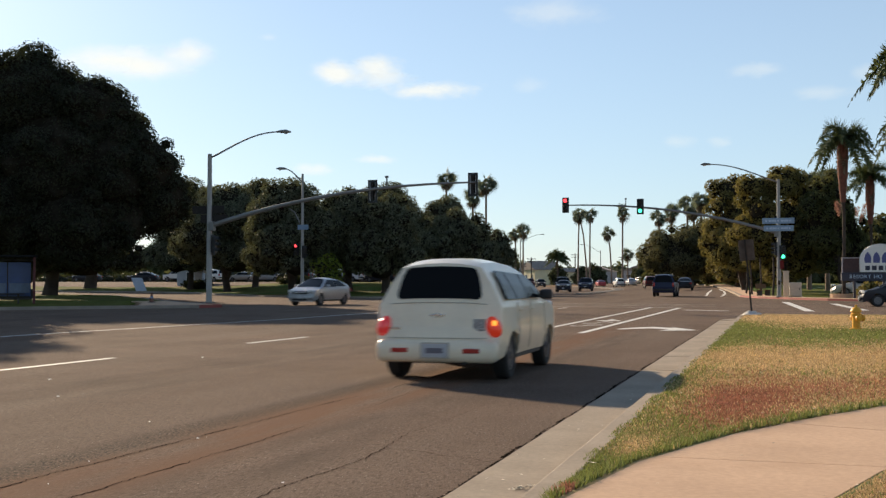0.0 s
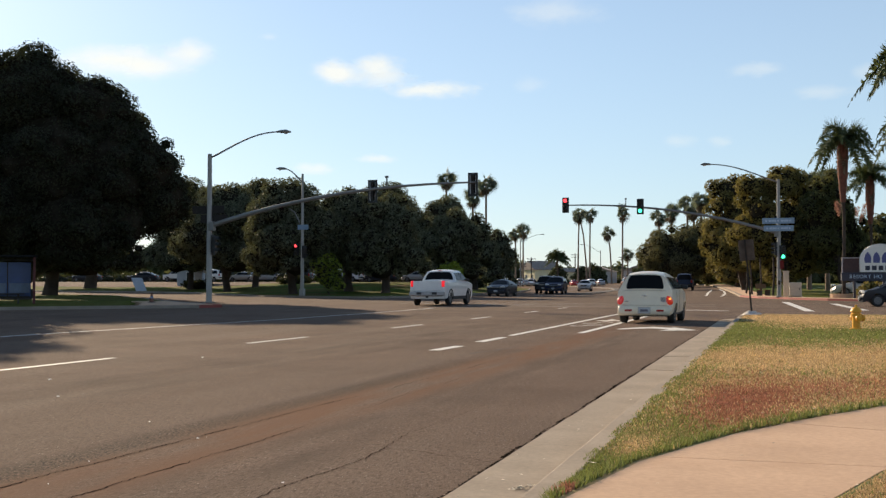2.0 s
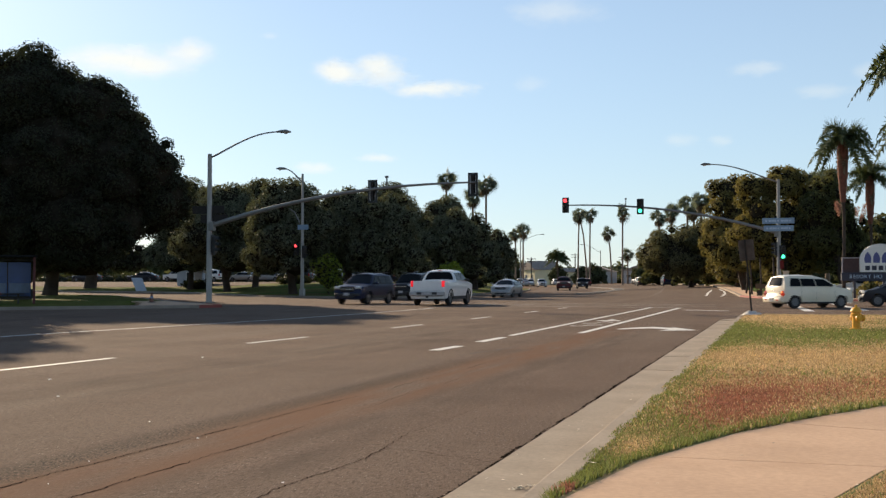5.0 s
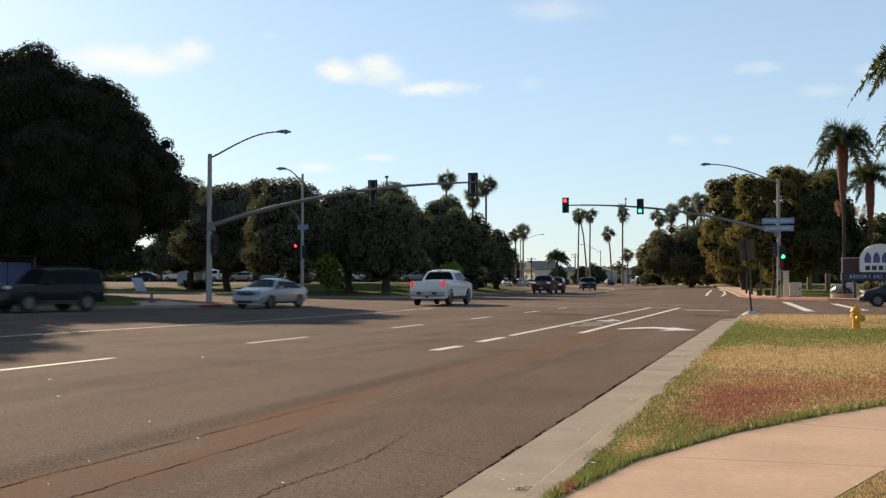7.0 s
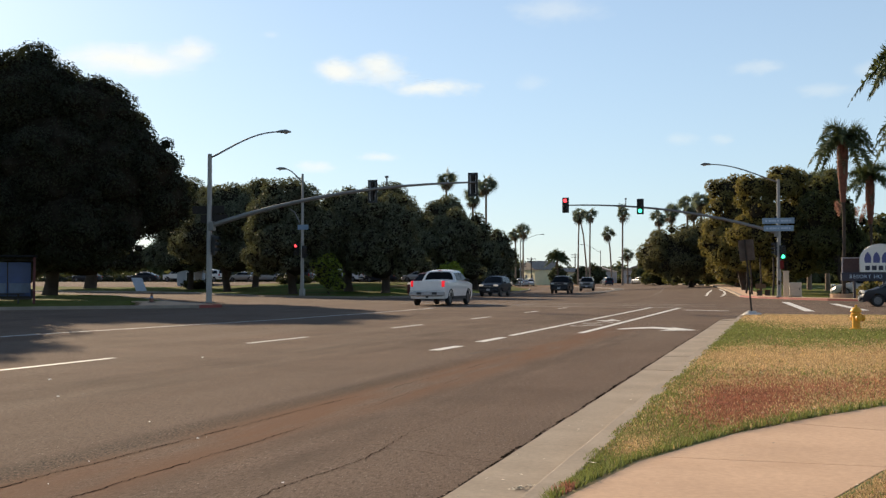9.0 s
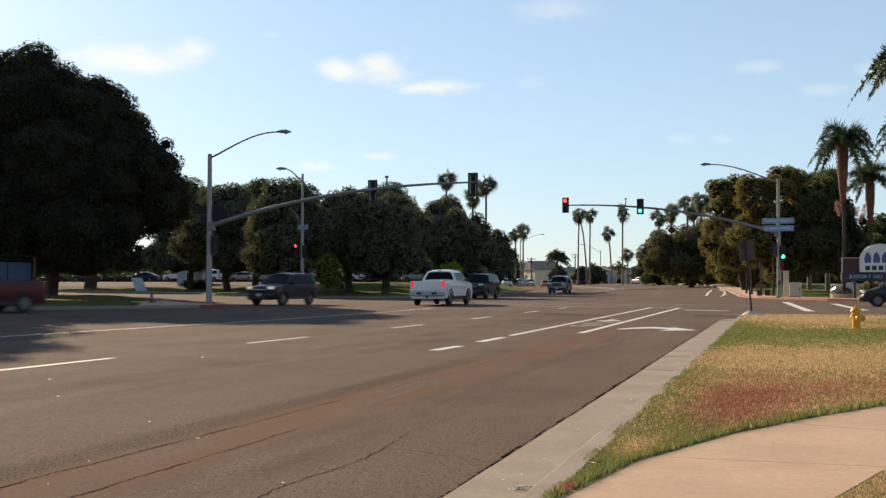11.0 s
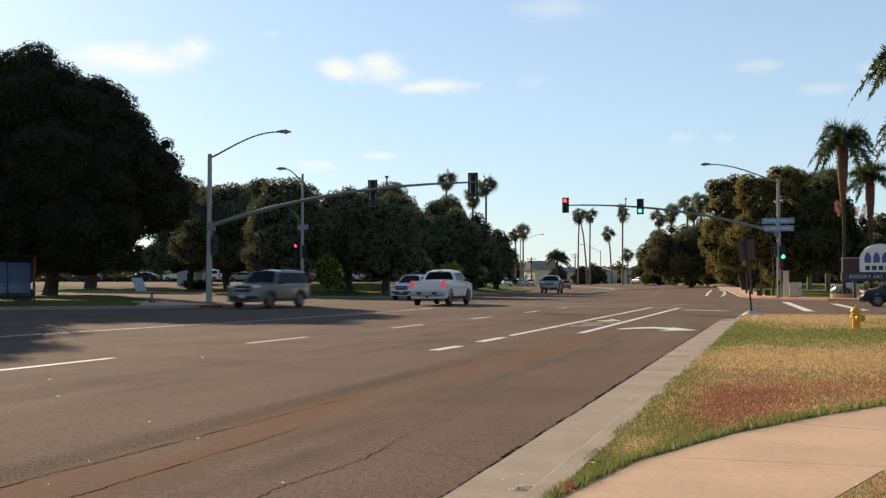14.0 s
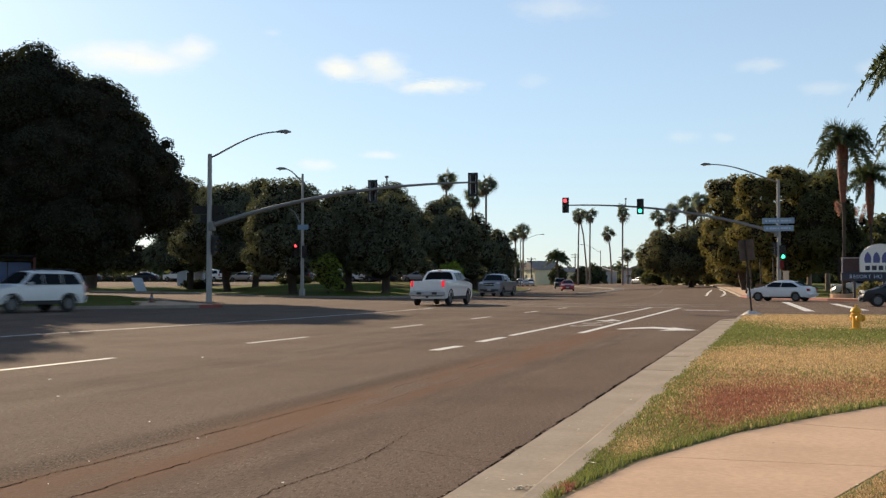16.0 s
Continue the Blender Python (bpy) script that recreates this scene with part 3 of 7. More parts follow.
def clump_points(lobes, per_m2, floor, rnd, size=0.30, gaps=0.0):
    """Leaf places on the outer sides of the leafy clumps that cover each lobe of a crown."""
    P, Nn, small = [], [], []
    for j, (c, r) in enumerate(lobes):
        count = int(min(44, max(8, 20 * (r[0] / 2.2) ** 0.8 * (0.34 / size) ** 1.3)))
        for k in range(count):
            z = 1 - 2 * (k + 0.5) / count
            a = k * 2.39996 + j
            d = np.array([math.cos(a) * math.sqrt(1 - z * z), math.sin(a) * math.sqrt(1 - z * z), z])
            d = d + np.array([rnd.gauss(0, 0.16) for _ in range(3)])
            d /= np.linalg.norm(d)
            at = np.array(c) + d * np.array(r) * rnd.uniform(0.62, 0.95)
            if at[2] < floor or rnd.random() < gaps or any(sum(((at[i] - c2[i]) / r2[i]) ** 2 for i in range(3)) < 0.42 for i2, (c2, r2) in enumerate(lobes) if i2 != j):
                continue
            q = min(1.5, r[0] * size * rnd.uniform(0.6, 1.3) + 0.12)
            small.append((tuple(at), (q, q, q * 0.85)))
            n = int(per_m2 * 4 * math.pi * q * q * 0.7)
            e = RNG.normal(0, 1, (n, 3))
            e /= np.linalg.norm(e, axis=1)[:, None]
            e = e[(e @ d) > -0.25]
            P.append(at + e * q * np.array([1, 1, 0.85]) * (0.94 + RNG.normal(0, 0.10, (len(e), 1))))
            Nn.append(e + d * 0.35 + np.array([0, 0, 0.12]))
    return np.concatenate(P), np.concatenate(Nn), small


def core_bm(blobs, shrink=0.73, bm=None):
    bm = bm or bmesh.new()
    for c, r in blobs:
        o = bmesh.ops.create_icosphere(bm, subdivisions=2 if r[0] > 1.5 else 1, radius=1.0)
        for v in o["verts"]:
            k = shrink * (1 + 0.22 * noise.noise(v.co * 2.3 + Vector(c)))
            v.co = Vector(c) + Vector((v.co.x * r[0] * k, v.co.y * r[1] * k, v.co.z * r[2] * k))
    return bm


def tree(x, y, z, height, radius, bottom, leaf, label, seed, name="tree", leaf_size=0.34, density=13.0, trunk_r=0.45,
         blobs_n=16, category="tree", group="park trees", flat=0.75, lobes=None, turn=0.0, clump=0.36, core=0.74, gaps=0.0):
    """A tapered trunk with limbs, and a crown of leafy lumps with gaps between them."""
    rnd = random.Random(seed)
    t = thing(name, pose(x, y, z, 0, 0, turn), label, category, group)
    crown_h = height - bottom
    blobs = [((u, w, h), (r, r * 1.1, r)) for u, w, h, r in lobes or ()]
    for k in range(0 if lobes else blobs_n):
        a = 2 * math.pi * (k * 0.382 + rnd.uniform(-0.04, 0.04))
        q = math.sqrt((k + 0.5) / blobs_n)
        h = bottom + crown_h * (0.16 + 0.64 * rnd.random() ** 0.9 * (1 - 0.35 * q))
        rr = radius * rnd.uniform(0.30, 0.46)
        dist = (radius - rr * 0.9) * q * rnd.uniform(0.85, 1.05)
        if rnd.random() < 0.28 and q > 0.35:
            h = bottom * rnd.uniform(0.6, 1.0) + rr * 0.35
        rz = min(rr * flat, (height - h) * 1.0)
        blobs.append(((dist * math.cos(a), dist * math.sin(a), h), (rr, rr, max(rz, rr * 0.5))))
    if not lobes:
        blobs.append(((0, 0, bottom + crown_h * 0.62), (radius * 0.55, radius * 0.55, crown_h * 0.38)))
        blobs.append(((rnd.uniform(-0.2, 0.2) * radius, 0, bottom + crown_h * 0.38), (radius * 0.62, radius * 0.62, crown_h * 0.30)))
    bm = bmesh.new()
    top = bottom + crown_h * 0.45
    tube(bm, [(0, 0, -0.3), (0, 0, 0.15), (rnd.uniform(-0.35, 0.35), 0.03, bottom * 0.5 + 0.3), (rnd.uniform(-0.8, 0.8), -0.08, bottom + 0.4), (0, 0, top)],
         [trunk_r * 1.5, trunk_r * 1.1, trunk_r * 0.85, trunk_r * 0.7, trunk_r * 0.25], 10)
    part("trunk", bm, BARK, t, smooth=60)
    for c, r in blobs[:6]:
        bm = bmesh.new()
        s = Vector((0.05, 0, bottom * rnd.uniform(0.2, 0.8) + 0.2))
        e = Vector(c)
        m1 = s.lerp(e, 0.45) + Vector((0, 0, 0.3))
        tube(bm, [s, m1, e], [trunk_r * 0.55, trunk_r * 0.36, 0.05], 7)
        part("limb", bm, BARK, t, smooth=60)
    Q, Qn = blob_points([(c, tuple((0.86 - 0.5 * gaps) * v for v in r)) for c, r in blobs], density * (0.4 - gaps * 0.5))
    keep = Q[:, 2] > bottom * 0.85
    P, Nn, small = clump_points(blobs, density, bottom * 0.85, rnd, clump, gaps)
    P, Nn = np.concatenate([P, Q[keep]]), np.concatenate([Nn, Qn[keep]])
    me = leaf_mesh("crown", P, Nn, leaf_size, leaf, spread=0.55)
    ob = new("crown", me)
    ob.parent = t
    # solid lumps behind the leaves, coloured as the shade inside the crown
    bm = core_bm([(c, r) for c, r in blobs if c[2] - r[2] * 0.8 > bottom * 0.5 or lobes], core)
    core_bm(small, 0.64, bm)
    part("inner_foliage", bm, CROWN_SHADE, t)
    return t


def fan_frond(bm_v, bm_f, length, blades, width):
    """One fan leaf along +x: a stalk and a fan of narrow blades."""
    base = len(bm_v)
    bm_v += [(0, -0.03, 0), (0, 0.03, 0), (length * 0.4, 0.02, 0), (length * 0.4, -0.02, 0)]
    bm_f.append((base, base + 1, base + 2, base + 3))
    for k in range(blades):
        a = radians(-62 + 124 * k / (blades - 1))
        d = Vector((math.cos(a), math.sin(a), 0))
        s = Vector((-d.y, d.x, 0)) * width
        o = Vector((length * 0.36, 0, 0))
        tip = o + d * length * (0.35 + 0.3 * math.cos(a)) + Vector((0, 0, -0.16 * length))
        mid = o + d * length * 0.32
        base = len(bm_v)
        bm_v += [tuple(o), tuple(mid + s), tuple(tip), tuple(mid - s)]
        bm_f.append((base, base + 1, base + 2, base + 3))


def fan_palm(x, y, z, height, seed, lean=(0, 0), head=1.6, trunk_r=0.24, skirt=0.8, group="fan palms", leaf=None, count=34,
             label="tall fan palm with a thin bare trunk"):
    rnd = random.Random(seed)
    t = thing("fan_palm", pose(x, y, z), label, "palm", group)
    top = Vector((lean[0], lean[1], height - head * 0.7))
    bm = bmesh.new()
    tube(bm, [(0, 0, -0.3), (lean[0] * 0.1, lean[1] * 0.1, top.z * 0.3), (lean[0] * 0.45, lean[1] * 0.45, top.z * 0.7), top],
         [trunk_r * 1.4, trunk_r, trunk_r * 0.9, trunk_r * 0.85], 8)
    part("trunk", bm, PALM_BARK, t, smooth=60)
    for nm, cnt, el0, el1, mt, sc in (("crown", count, -42, 88, leaf or LEAF_PALM_HAZED, 1.0), ("dry_skirt", int(count * 0.3 * skirt) + 3, -88, -66, LEAF_SKIRT, 1.1)):
        V, F = [], []
        for k in range(cnt):
            vv, ff = [], []
            fan_frond(vv, ff, head * rnd.uniform(0.45, 1.2) * sc, 9, 0.045 * head)
            m = pose(0, 0, 0, 0, 0, rnd.uniform(0, 360)) @ pose(0, 0, 0, 0, -math.degrees(math.asin(max(-1, min(1, math.sin(radians(el0)) + (math.sin(radians(el1)) - math.sin(radians(el0))) * rnd.random())))), 0) @ pose(0, 0, 0, rnd.uniform(-90, 90), 0, 0)
            b = len(V)
            V += [tuple(top + m @ Vector(p)) for p in vv]
            F += [tuple(i + b for i in f) for f in ff]
        me = bpy.data.meshes.new(nm)
        me.from_pydata(V, [], F)
        me.materials.append(mt)
        ob = new(nm, me)
        ob.parent = t
    return t


def feather_palm(x, y, z, height, seed, fronds=26, length=3.2, trunk_r=0.3, label="palm with arching feather leaves", shaft=True, category="palm", droop=1.0, seeds=()):
    """A palm with arching feathered leaves and a swollen reddish top of its trunk."""
    rnd = random.Random(seed)
    t = thing("feather_palm", pose(x, y, z), label, category, "feather palms")
    bm = bmesh.new()
    h = height - length * 0.35
    tube(bm, [(0, 0, -0.2), (0, 0, 0.4), (0.05, 0, h * 0.5), (0, 0, h * 0.62)], [trunk_r * 0.9, trunk_r * 0.5, trunk_r * 0.4, trunk_r * 0.5], 10)
    part("trunk", bm, BARK, t, smooth=60)
    if shaft:
        bm = bmesh.new()
        pts = [(0, 0, h * 0.60 + h * 0.4 * i / 14) for i in range(15)]
        tube(bm, pts, [trunk_r * (0.62 + 0.72 * math.sin(math.pi * (i / 14) * 0.72) + 0.06 * math.sin(i * 2.4)) for i in range(15)], 12)
        part("boot_sheath", bm, SHEATH, t, "rust-brown fibrous sheath of old leaf bases")
    top = Vector((0, 0, h))
    for nm, cnt, mt, lo, hi in (("crown", fronds, LEAF_PALM, -14, 80), ("dry_fronds", 3, LEAF_SKIRT, -80, -60)):
        V, F = [], []
        for k in range(cnt):
            az = radians(360 * (k * 0.382) + rnd.uniform(-15, 15))
            el = radians(lo + (hi - lo) * rnd.random())
            L = length * rnd.uniform(0.8, 1.1) * (0.55 if nm != "crown" else 1)
            d = Vector((math.cos(az) * math.cos(el), math.sin(az) * math.cos(el), math.sin(el)))
            side = Vector((-math.sin(az), math.cos(az), 0))
            pts = []
            n = 18
            for i in range(n + 1):
                s = i / n
                pts.append(top + d * L * s + Vector((0, 0, -droop * 0.85 * L * s ** 2.4)))
            for i in range(1, n + 1):
                p, q = pts[i - 1], pts[i]
                ll = L * 0.30 * math.sin(math.pi * min(1, 0.15 + 0.85 * i / n) ** 0.8) + 0.12
                for sg in (-1, 1):
                    for hh in (0.0, 0.25, 0.5, 0.75):
                        o = p.lerp(q, hh)
                        ph = rnd.uniform(-1.25, 0.9)
                        tip = o + side * sg * ll * math.cos(ph) * rnd.uniform(0.6, 0.95) + (q - p).normalized() * ll * 0.55 + Vector((0, 0, ll * math.sin(ph) * 0.85))
                        w = (q - p) * 0.6
                        b = len(V)
                        V += [tuple(o), tuple(o + w), tuple(tip)]
                        F.append((b, b + 1, b + 2))
                b = len(V)
                V += [tuple(p + side * 0.03), tuple(p - side * 0.03), tuple(q - side * 0.02), tuple(q + side * 0.02)]
                F.append((b, b + 1, b + 2, b + 3))
        me = bpy.data.meshes.new(nm)
        me.from_pydata(V, [], F)
        me.materials.append(mt)
        ob = new(nm, me)
        ob.parent = t
    for ox, oy, oz in seeds:
        blobs = [((ox + rnd.uniform(-0.1, 0.1), oy + rnd.uniform(-0.1, 0.1), oz - 0.24 * i), (0.15 - 0.02 * i, 0.15 - 0.02 * i, 0.2)) for i in range(3)]
        P, Nn = blob_points(blobs, 260, rough=0.5)
        ob = new("seed_stalk", leaf_mesh("seed_stalk", P, Nn, 0.06, LEAF_SEED))
        ob.parent = t
        tagged(ob, label="hanging stalk of pale orange seeds")
    return t


def bush(x, y, z, r, h, leaf, label, seed, density=26, leaf_size=0.2):
    rnd = random.Random(seed)
    t = thing("bush", pose(x, y, z), label, "bush", "bushes")
    blobs = [((rnd.uniform(-0.5, 0.5) * r, rnd.uniform(-0.5, 0.5) * r, h * rnd.uniform(0.35, 0.6)), (r * 0.6, r * 0.6, h * 0.42)) for _ in range(6)]
    blobs.append(((0, 0, h * 0.35), (r * 0.85, r * 0.85, h * 0.38)))
    P, Nn = blob_points(blobs, density)
    ob = new("leaves", leaf_mesh("leaves", P, Nn, leaf_size, leaf))
    ob.parent = t
    part("inner_foliage", core_bm(blobs), leaf, t)
    return t


DARK = "broad evergreen tree with a dense dark crown, backlit"
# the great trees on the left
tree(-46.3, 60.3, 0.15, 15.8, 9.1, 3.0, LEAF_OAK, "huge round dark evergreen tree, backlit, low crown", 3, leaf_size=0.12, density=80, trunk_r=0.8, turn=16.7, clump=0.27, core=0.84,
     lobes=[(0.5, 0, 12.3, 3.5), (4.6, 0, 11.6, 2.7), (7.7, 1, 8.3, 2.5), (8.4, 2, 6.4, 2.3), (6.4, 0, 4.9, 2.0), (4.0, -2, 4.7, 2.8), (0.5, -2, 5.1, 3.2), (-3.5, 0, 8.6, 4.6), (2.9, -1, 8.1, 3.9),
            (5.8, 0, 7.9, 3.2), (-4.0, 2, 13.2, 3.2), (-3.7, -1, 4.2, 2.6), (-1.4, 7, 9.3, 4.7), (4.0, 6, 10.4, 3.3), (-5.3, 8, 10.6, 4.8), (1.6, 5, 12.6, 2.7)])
# unseen from the camera; lobes set so their shadow falls on the road
tree(-42.3, 42.0, 0.15, 16.0, 6.0, 2.6, LEAF_OAK, "tall dark evergreen tree out of view, placed for its shadow on the road", 4, leaf_size=0.26, density=18, trunk_r=0.7, core=0.9,
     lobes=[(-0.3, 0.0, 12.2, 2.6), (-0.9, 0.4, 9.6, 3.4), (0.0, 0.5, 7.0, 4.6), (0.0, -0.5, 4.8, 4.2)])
# extra tree, hidden behind the first, added to throw shade on the lawn
tree(-58.0, 80.0, 0.15, 13.0, 6.2, 3.0, LEAF_OAK, "dark evergreen tree hidden by the big one, added to shade the lawn", 8, leaf_size=0.3, density=12, trunk_r=0.6, blobs_n=20)
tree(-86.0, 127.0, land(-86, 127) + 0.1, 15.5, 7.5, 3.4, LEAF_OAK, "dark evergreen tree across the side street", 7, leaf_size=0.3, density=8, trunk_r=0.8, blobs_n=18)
TREES = [
    # along the park edge: x, y, height, radius, bottom, seed
    (-65.9, 117.2, 12.5, 6.0, 3.7, 11), (-53.5, 102.6, 11.4, 5.6, 3.3, 12), (-40.0, 88.6, 9.7, 4.6, 2.7, 13),
    (-36.4, 92.5, 9.2, 4.3, 2.6, 14), (-32.8, 92.0, 8.8, 4.1, 2.3, 15), (-31.0, 106.5, 8.2, 3.6, 1.9, 17), (-31.8, 118, 8.0, 3.4, 1.6, 18), (-32.4, 130, 7.4, 3.0, 1.2, 19),
    (-57, 116, 12.0, 5.6, 3.6, 22), (-40, 112, 10.6, 5.0, 3.0, 24), (-36.5, 122, 9.8, 4.6, 2.4, 25),
]
for x, y, h, r, b, sd in TREES:
    tree(x, y, land(x, y) + 0.1, h, r, b, LEAF_PARK, DARK, sd, density=56, leaf_size=0.15, trunk_r=0.36, blobs_n=18)
tree(-35.6, 86.0, land(-35.6, 86.0) + 0.1, 3.7, 1.5, 0.7, LEAF_BUSH, "small airy yellow-green tree on the park lawn", 5, leaf_size=0.10, density=60, trunk_r=0.07, blobs_n=9, core=0.35, group="young trees")
bush(-29.6, 101.0, land(-29.6, 101) + 0.1, 1.3, 3.0, LEAF_BUSH, "yellow-green shrub at the foot of the trees", 6)
# the grove on the right
GROVE_LABEL = "dense olive-green tree in a roadside grove, partly sunlit"
GROVE_LOOK = dict(density=75, leaf_size=0.15, trunk_r=0.32, group="grove trees", turn=16.7, clump=0.42, core=0.6, gaps=0.26)
tree(-3.6, 122, 0.3, 11.4, 5.0, 2.0, LEAF_FICUS, GROVE_LABEL, 31, **GROVE_LOOK,
     lobes=[(-1.6, 0, 10.3, 1.9), (-2.9, -1, 8.8, 1.4), (-0.9, 0, 7.9, 2.2), (-2.1, 1, 6.1, 2.0), (-2.7, 0, 4.2, 1.8), (-0.6, -1, 4.2, 2.1), (-0.5, 2, 6.0, 2.2)])
tree(0.9, 104, 0.1, 11.6, 5.4, 1.9, LEAF_FICUS, GROVE_LABEL, 32, **GROVE_LOOK,
     lobes=[(-3.1, 0, 9.4, 1.5), (-1.2, 0, 9.6, 1.7), (0.4, 1, 10.0, 1.4), (1.6, 2, 8.7, 1.6), (-3.0, -1, 7.3, 1.6), (-0.4, 0, 7.0, 1.9), (2.6, 2, 6.4, 2.2), (-3.6, -1, 5.3, 1.7), (-0.7, 0, 4.8, 2.2), (2.7, 2, 4.2, 2.3), (-2.9, 0, 3.7, 1.7), (0.1, 1, 3.3, 2.1)])
tree(5.0, 101, 0.1, 9.6, 4.0, 1.4, LEAF_DEEP, GROVE_LABEL, 33, **GROVE_LOOK,
     lobes=[(-1.4, 0, 9.3, 1.2), (-2.0, 0, 8.2, 1.2), (-0.2, 1, 8.3, 1.4), (-1.7, 0, 6.4, 1.9), (0.7, 2, 6.0, 2.0), (-1.2, 0, 4.5, 2.0), (0.8, 1, 3.5, 1.8)])
tree(-11.4, 153.2, 0.6, 8.0, 5.0, 1.7, LEAF_SAGE, "dense grey-green tree at the far end of a roadside grove", 41, **GROVE_LOOK,
     lobes=[(-3.3, 0, 5.6, 2.3), (0.0, 0, 6.4, 2.3), (2.4, 2, 7.0, 1.9), (-4.8, 0, 4.4, 2.3), (-5.3, 0, 3.3, 1.5), (-2.1, -2, 4.2, 2.8), (1.3, 0, 4.3, 2.5), (-3.6, -2, 3.0, 1.9), (-0.2, -2, 3.0, 2.0)])
GROVE = [(-5.0, 140, 8.4, 4.0, 1.0, 34), (-7.0, 160, 9.4, 3.7, 0.5, 35), (-12.6, 174, 9.0, 3.6, 0.5, 36), (-17.4, 194, 8.4, 4.4, 0.5, 37), (-21.6, 213, 7.6, 4.2, 0.5, 42),
         (13.5, 99, 6.4, 4.6, 1.4, 38), (9, 112, 6.8, 4.6, 1.4, 39), (20, 97, 6.6, 5.4, 1.4, 40), (28, 97, 7.0, 5.4, 1.4, 44), (-3, 150, 10.4, 4.8, 0.5, 45)]
for x, y, h, r, b, sd in GROVE:
    tree(x, y, land(x, y) + 0.1, h, r, b, LEAF_DEEP if y > 145 or x > 4 else LEAF_FICUS, GROVE_LABEL, sd, density=30 if y < 130 and x < 6 else 20, leaf_size=0.2 if y < 130 and x < 6 else 0.27, trunk_r=0.32, blobs_n=18, group="grove trees")


# ---- poles, signals and signs ----
RED_ON = material("signal_red", (0.5, 0.02, 0.02), rough=0.3, vary=0, emit=(1.0, 0.05, 0.06), power=2.2)
GREEN_ON = material("signal_green", (0.02, 0.5, 0.3), rough=0.3, vary=0, emit=(0.06, 1.0, 0.45), power=2.4)
LENS_OFF = material("signal_lens_off", (0.03, 0.025, 0.02), rough=0.3, vary=0.1)
SIGN_BLUE = material("blue_sign", (0.20, 0.30, 0.40), rough=0.5, vary=0.08, scale=3)
SIGN_BACK = material("sign_back", (0.035, 0.031, 0.028), rough=0.85, vary=0.2, spec=0.1)
SIGN_INK = material("pale_blue_lettering", (0.40, 0.50, 0.60), rough=0.6, vary=0.2, scale=30)
SIGN_WHITE = material("white_sign_paint", (0.74, 0.74, 0.72), rough=0.5, vary=0.06)
LAMP_GLASS = material("lamp_glass", (0.55, 0.55, 0.5), rough=0.25, vary=0.05)


def signal_head(parent, c, face, lit, scale=1.0, name="signal_head"):
    """Three lenses in a black housing with a back plate; face: the heading of its front in degrees."""
    m = pose(*c, 0, 0, face) @ Matrix.Diagonal((scale, scale, scale, 1))
    h = part(name, boxes(((0, 0, 0), (0.32, 0.2, 1.02)), bevel=0.03), SIGNAL_BLACK, parent, "black traffic signal head", m=m)
    part("rear_cover", boxes(((0.03, 0.125, 0), (0.13, 0.07, 0.9)), bevel=0.02), SIGN_BACK, h)
    part("reflective_edge", boxes(((0.13, 0.095, 0), (0.05, 0.01, 0.96)), ((-0.09, 0.095, 0), (0.10, 0.01, 0.96)), bevel=0.003), SIGN_WHITE, h)
    part("back_plate", boxes(((0, 0.08, 0), (0.52, 0.015, 1.18)), bevel=0.005), SIGNAL_BLACK, h)
    for k, nm in enumerate(("red", "amber", "green")):
        z = 0.34 - 0.34 * k
        on = lit == nm
        bm = lathe([(0.0, 0.035), (0.06, 0.03), (0.11, 0.012), (0.14, 0.0)], 18)
        part("lens", bm, {"red": RED_ON, "green": GREEN_ON}[nm] if on else LENS_OFF, h, "glowing %s lens" % nm if on else "", m=pose(0, -0.103, z, 90))
        bm = bmesh.new()
        for i in range(9):
            a0, a1 = radians(-10 + 200 * i / 9), radians(-10 + 200 * (i + 1) / 9)
            v = [bm.verts.new((0.15 * math.cos(a), y, z + 0.15 * math.sin(a))) for a, y in ((a0, -0.1), (a1, -0.1), (a1, -0.34), (a0, -0.34))]
            bm.faces.new(v)
        part("visor", bm, SIGNAL_BLACK, h)
    return h


def street_lamp_arm(parent, base, tip, rise, label=""):
    b, t = Vector(base), Vector(tip)
    bm = bmesh.new()
    pts = []
    for i in range(11):
        s = i / 10
        p = b.lerp(t, s)
        p.z = b.z + (t.z - b.z) * math.sin(s * math.pi / 2) ** 1.12
        pts.append(p)
    tube(bm, pts, [0.055 - 0.02 * i / 10 for i in range(11)], 8)
    part("lamp_arm", bm, GALV, parent, smooth=60)
    d = (t - b)
    d.z = 0
    d.normalize()
    ang = math.degrees(math.atan2(d.y, d.x))
    bm = bmesh.new()
    tube(bm, [(-0.15, 0, 0), (0.05, 0, 0.03), (0.35, 0, 0.04), (0.62, 0, 0.0)], [0.06, 0.12, 0.14, 0.05], 10)
    bmesh.ops.transform(bm, matrix=Matrix.Diagonal((1, 1.1, 0.75, 1)), verts=bm.verts[:])
    lum = part("luminaire", bm, GALV, parent, "grey cobra-head street lamp", smooth=60, m=Matrix.Translation(t) @ pose(0, 0, 0, 0, 0, ang))
    bm = lathe([(0.0, -0.12), (0.07, -0.11), (0.11, -0.07), (0.12, -0.04)], 12)
    part("glass_bowl", bm, LAMP_GLASS, lum, m=pose(0.35, 0, 0, 0, 0, 0))


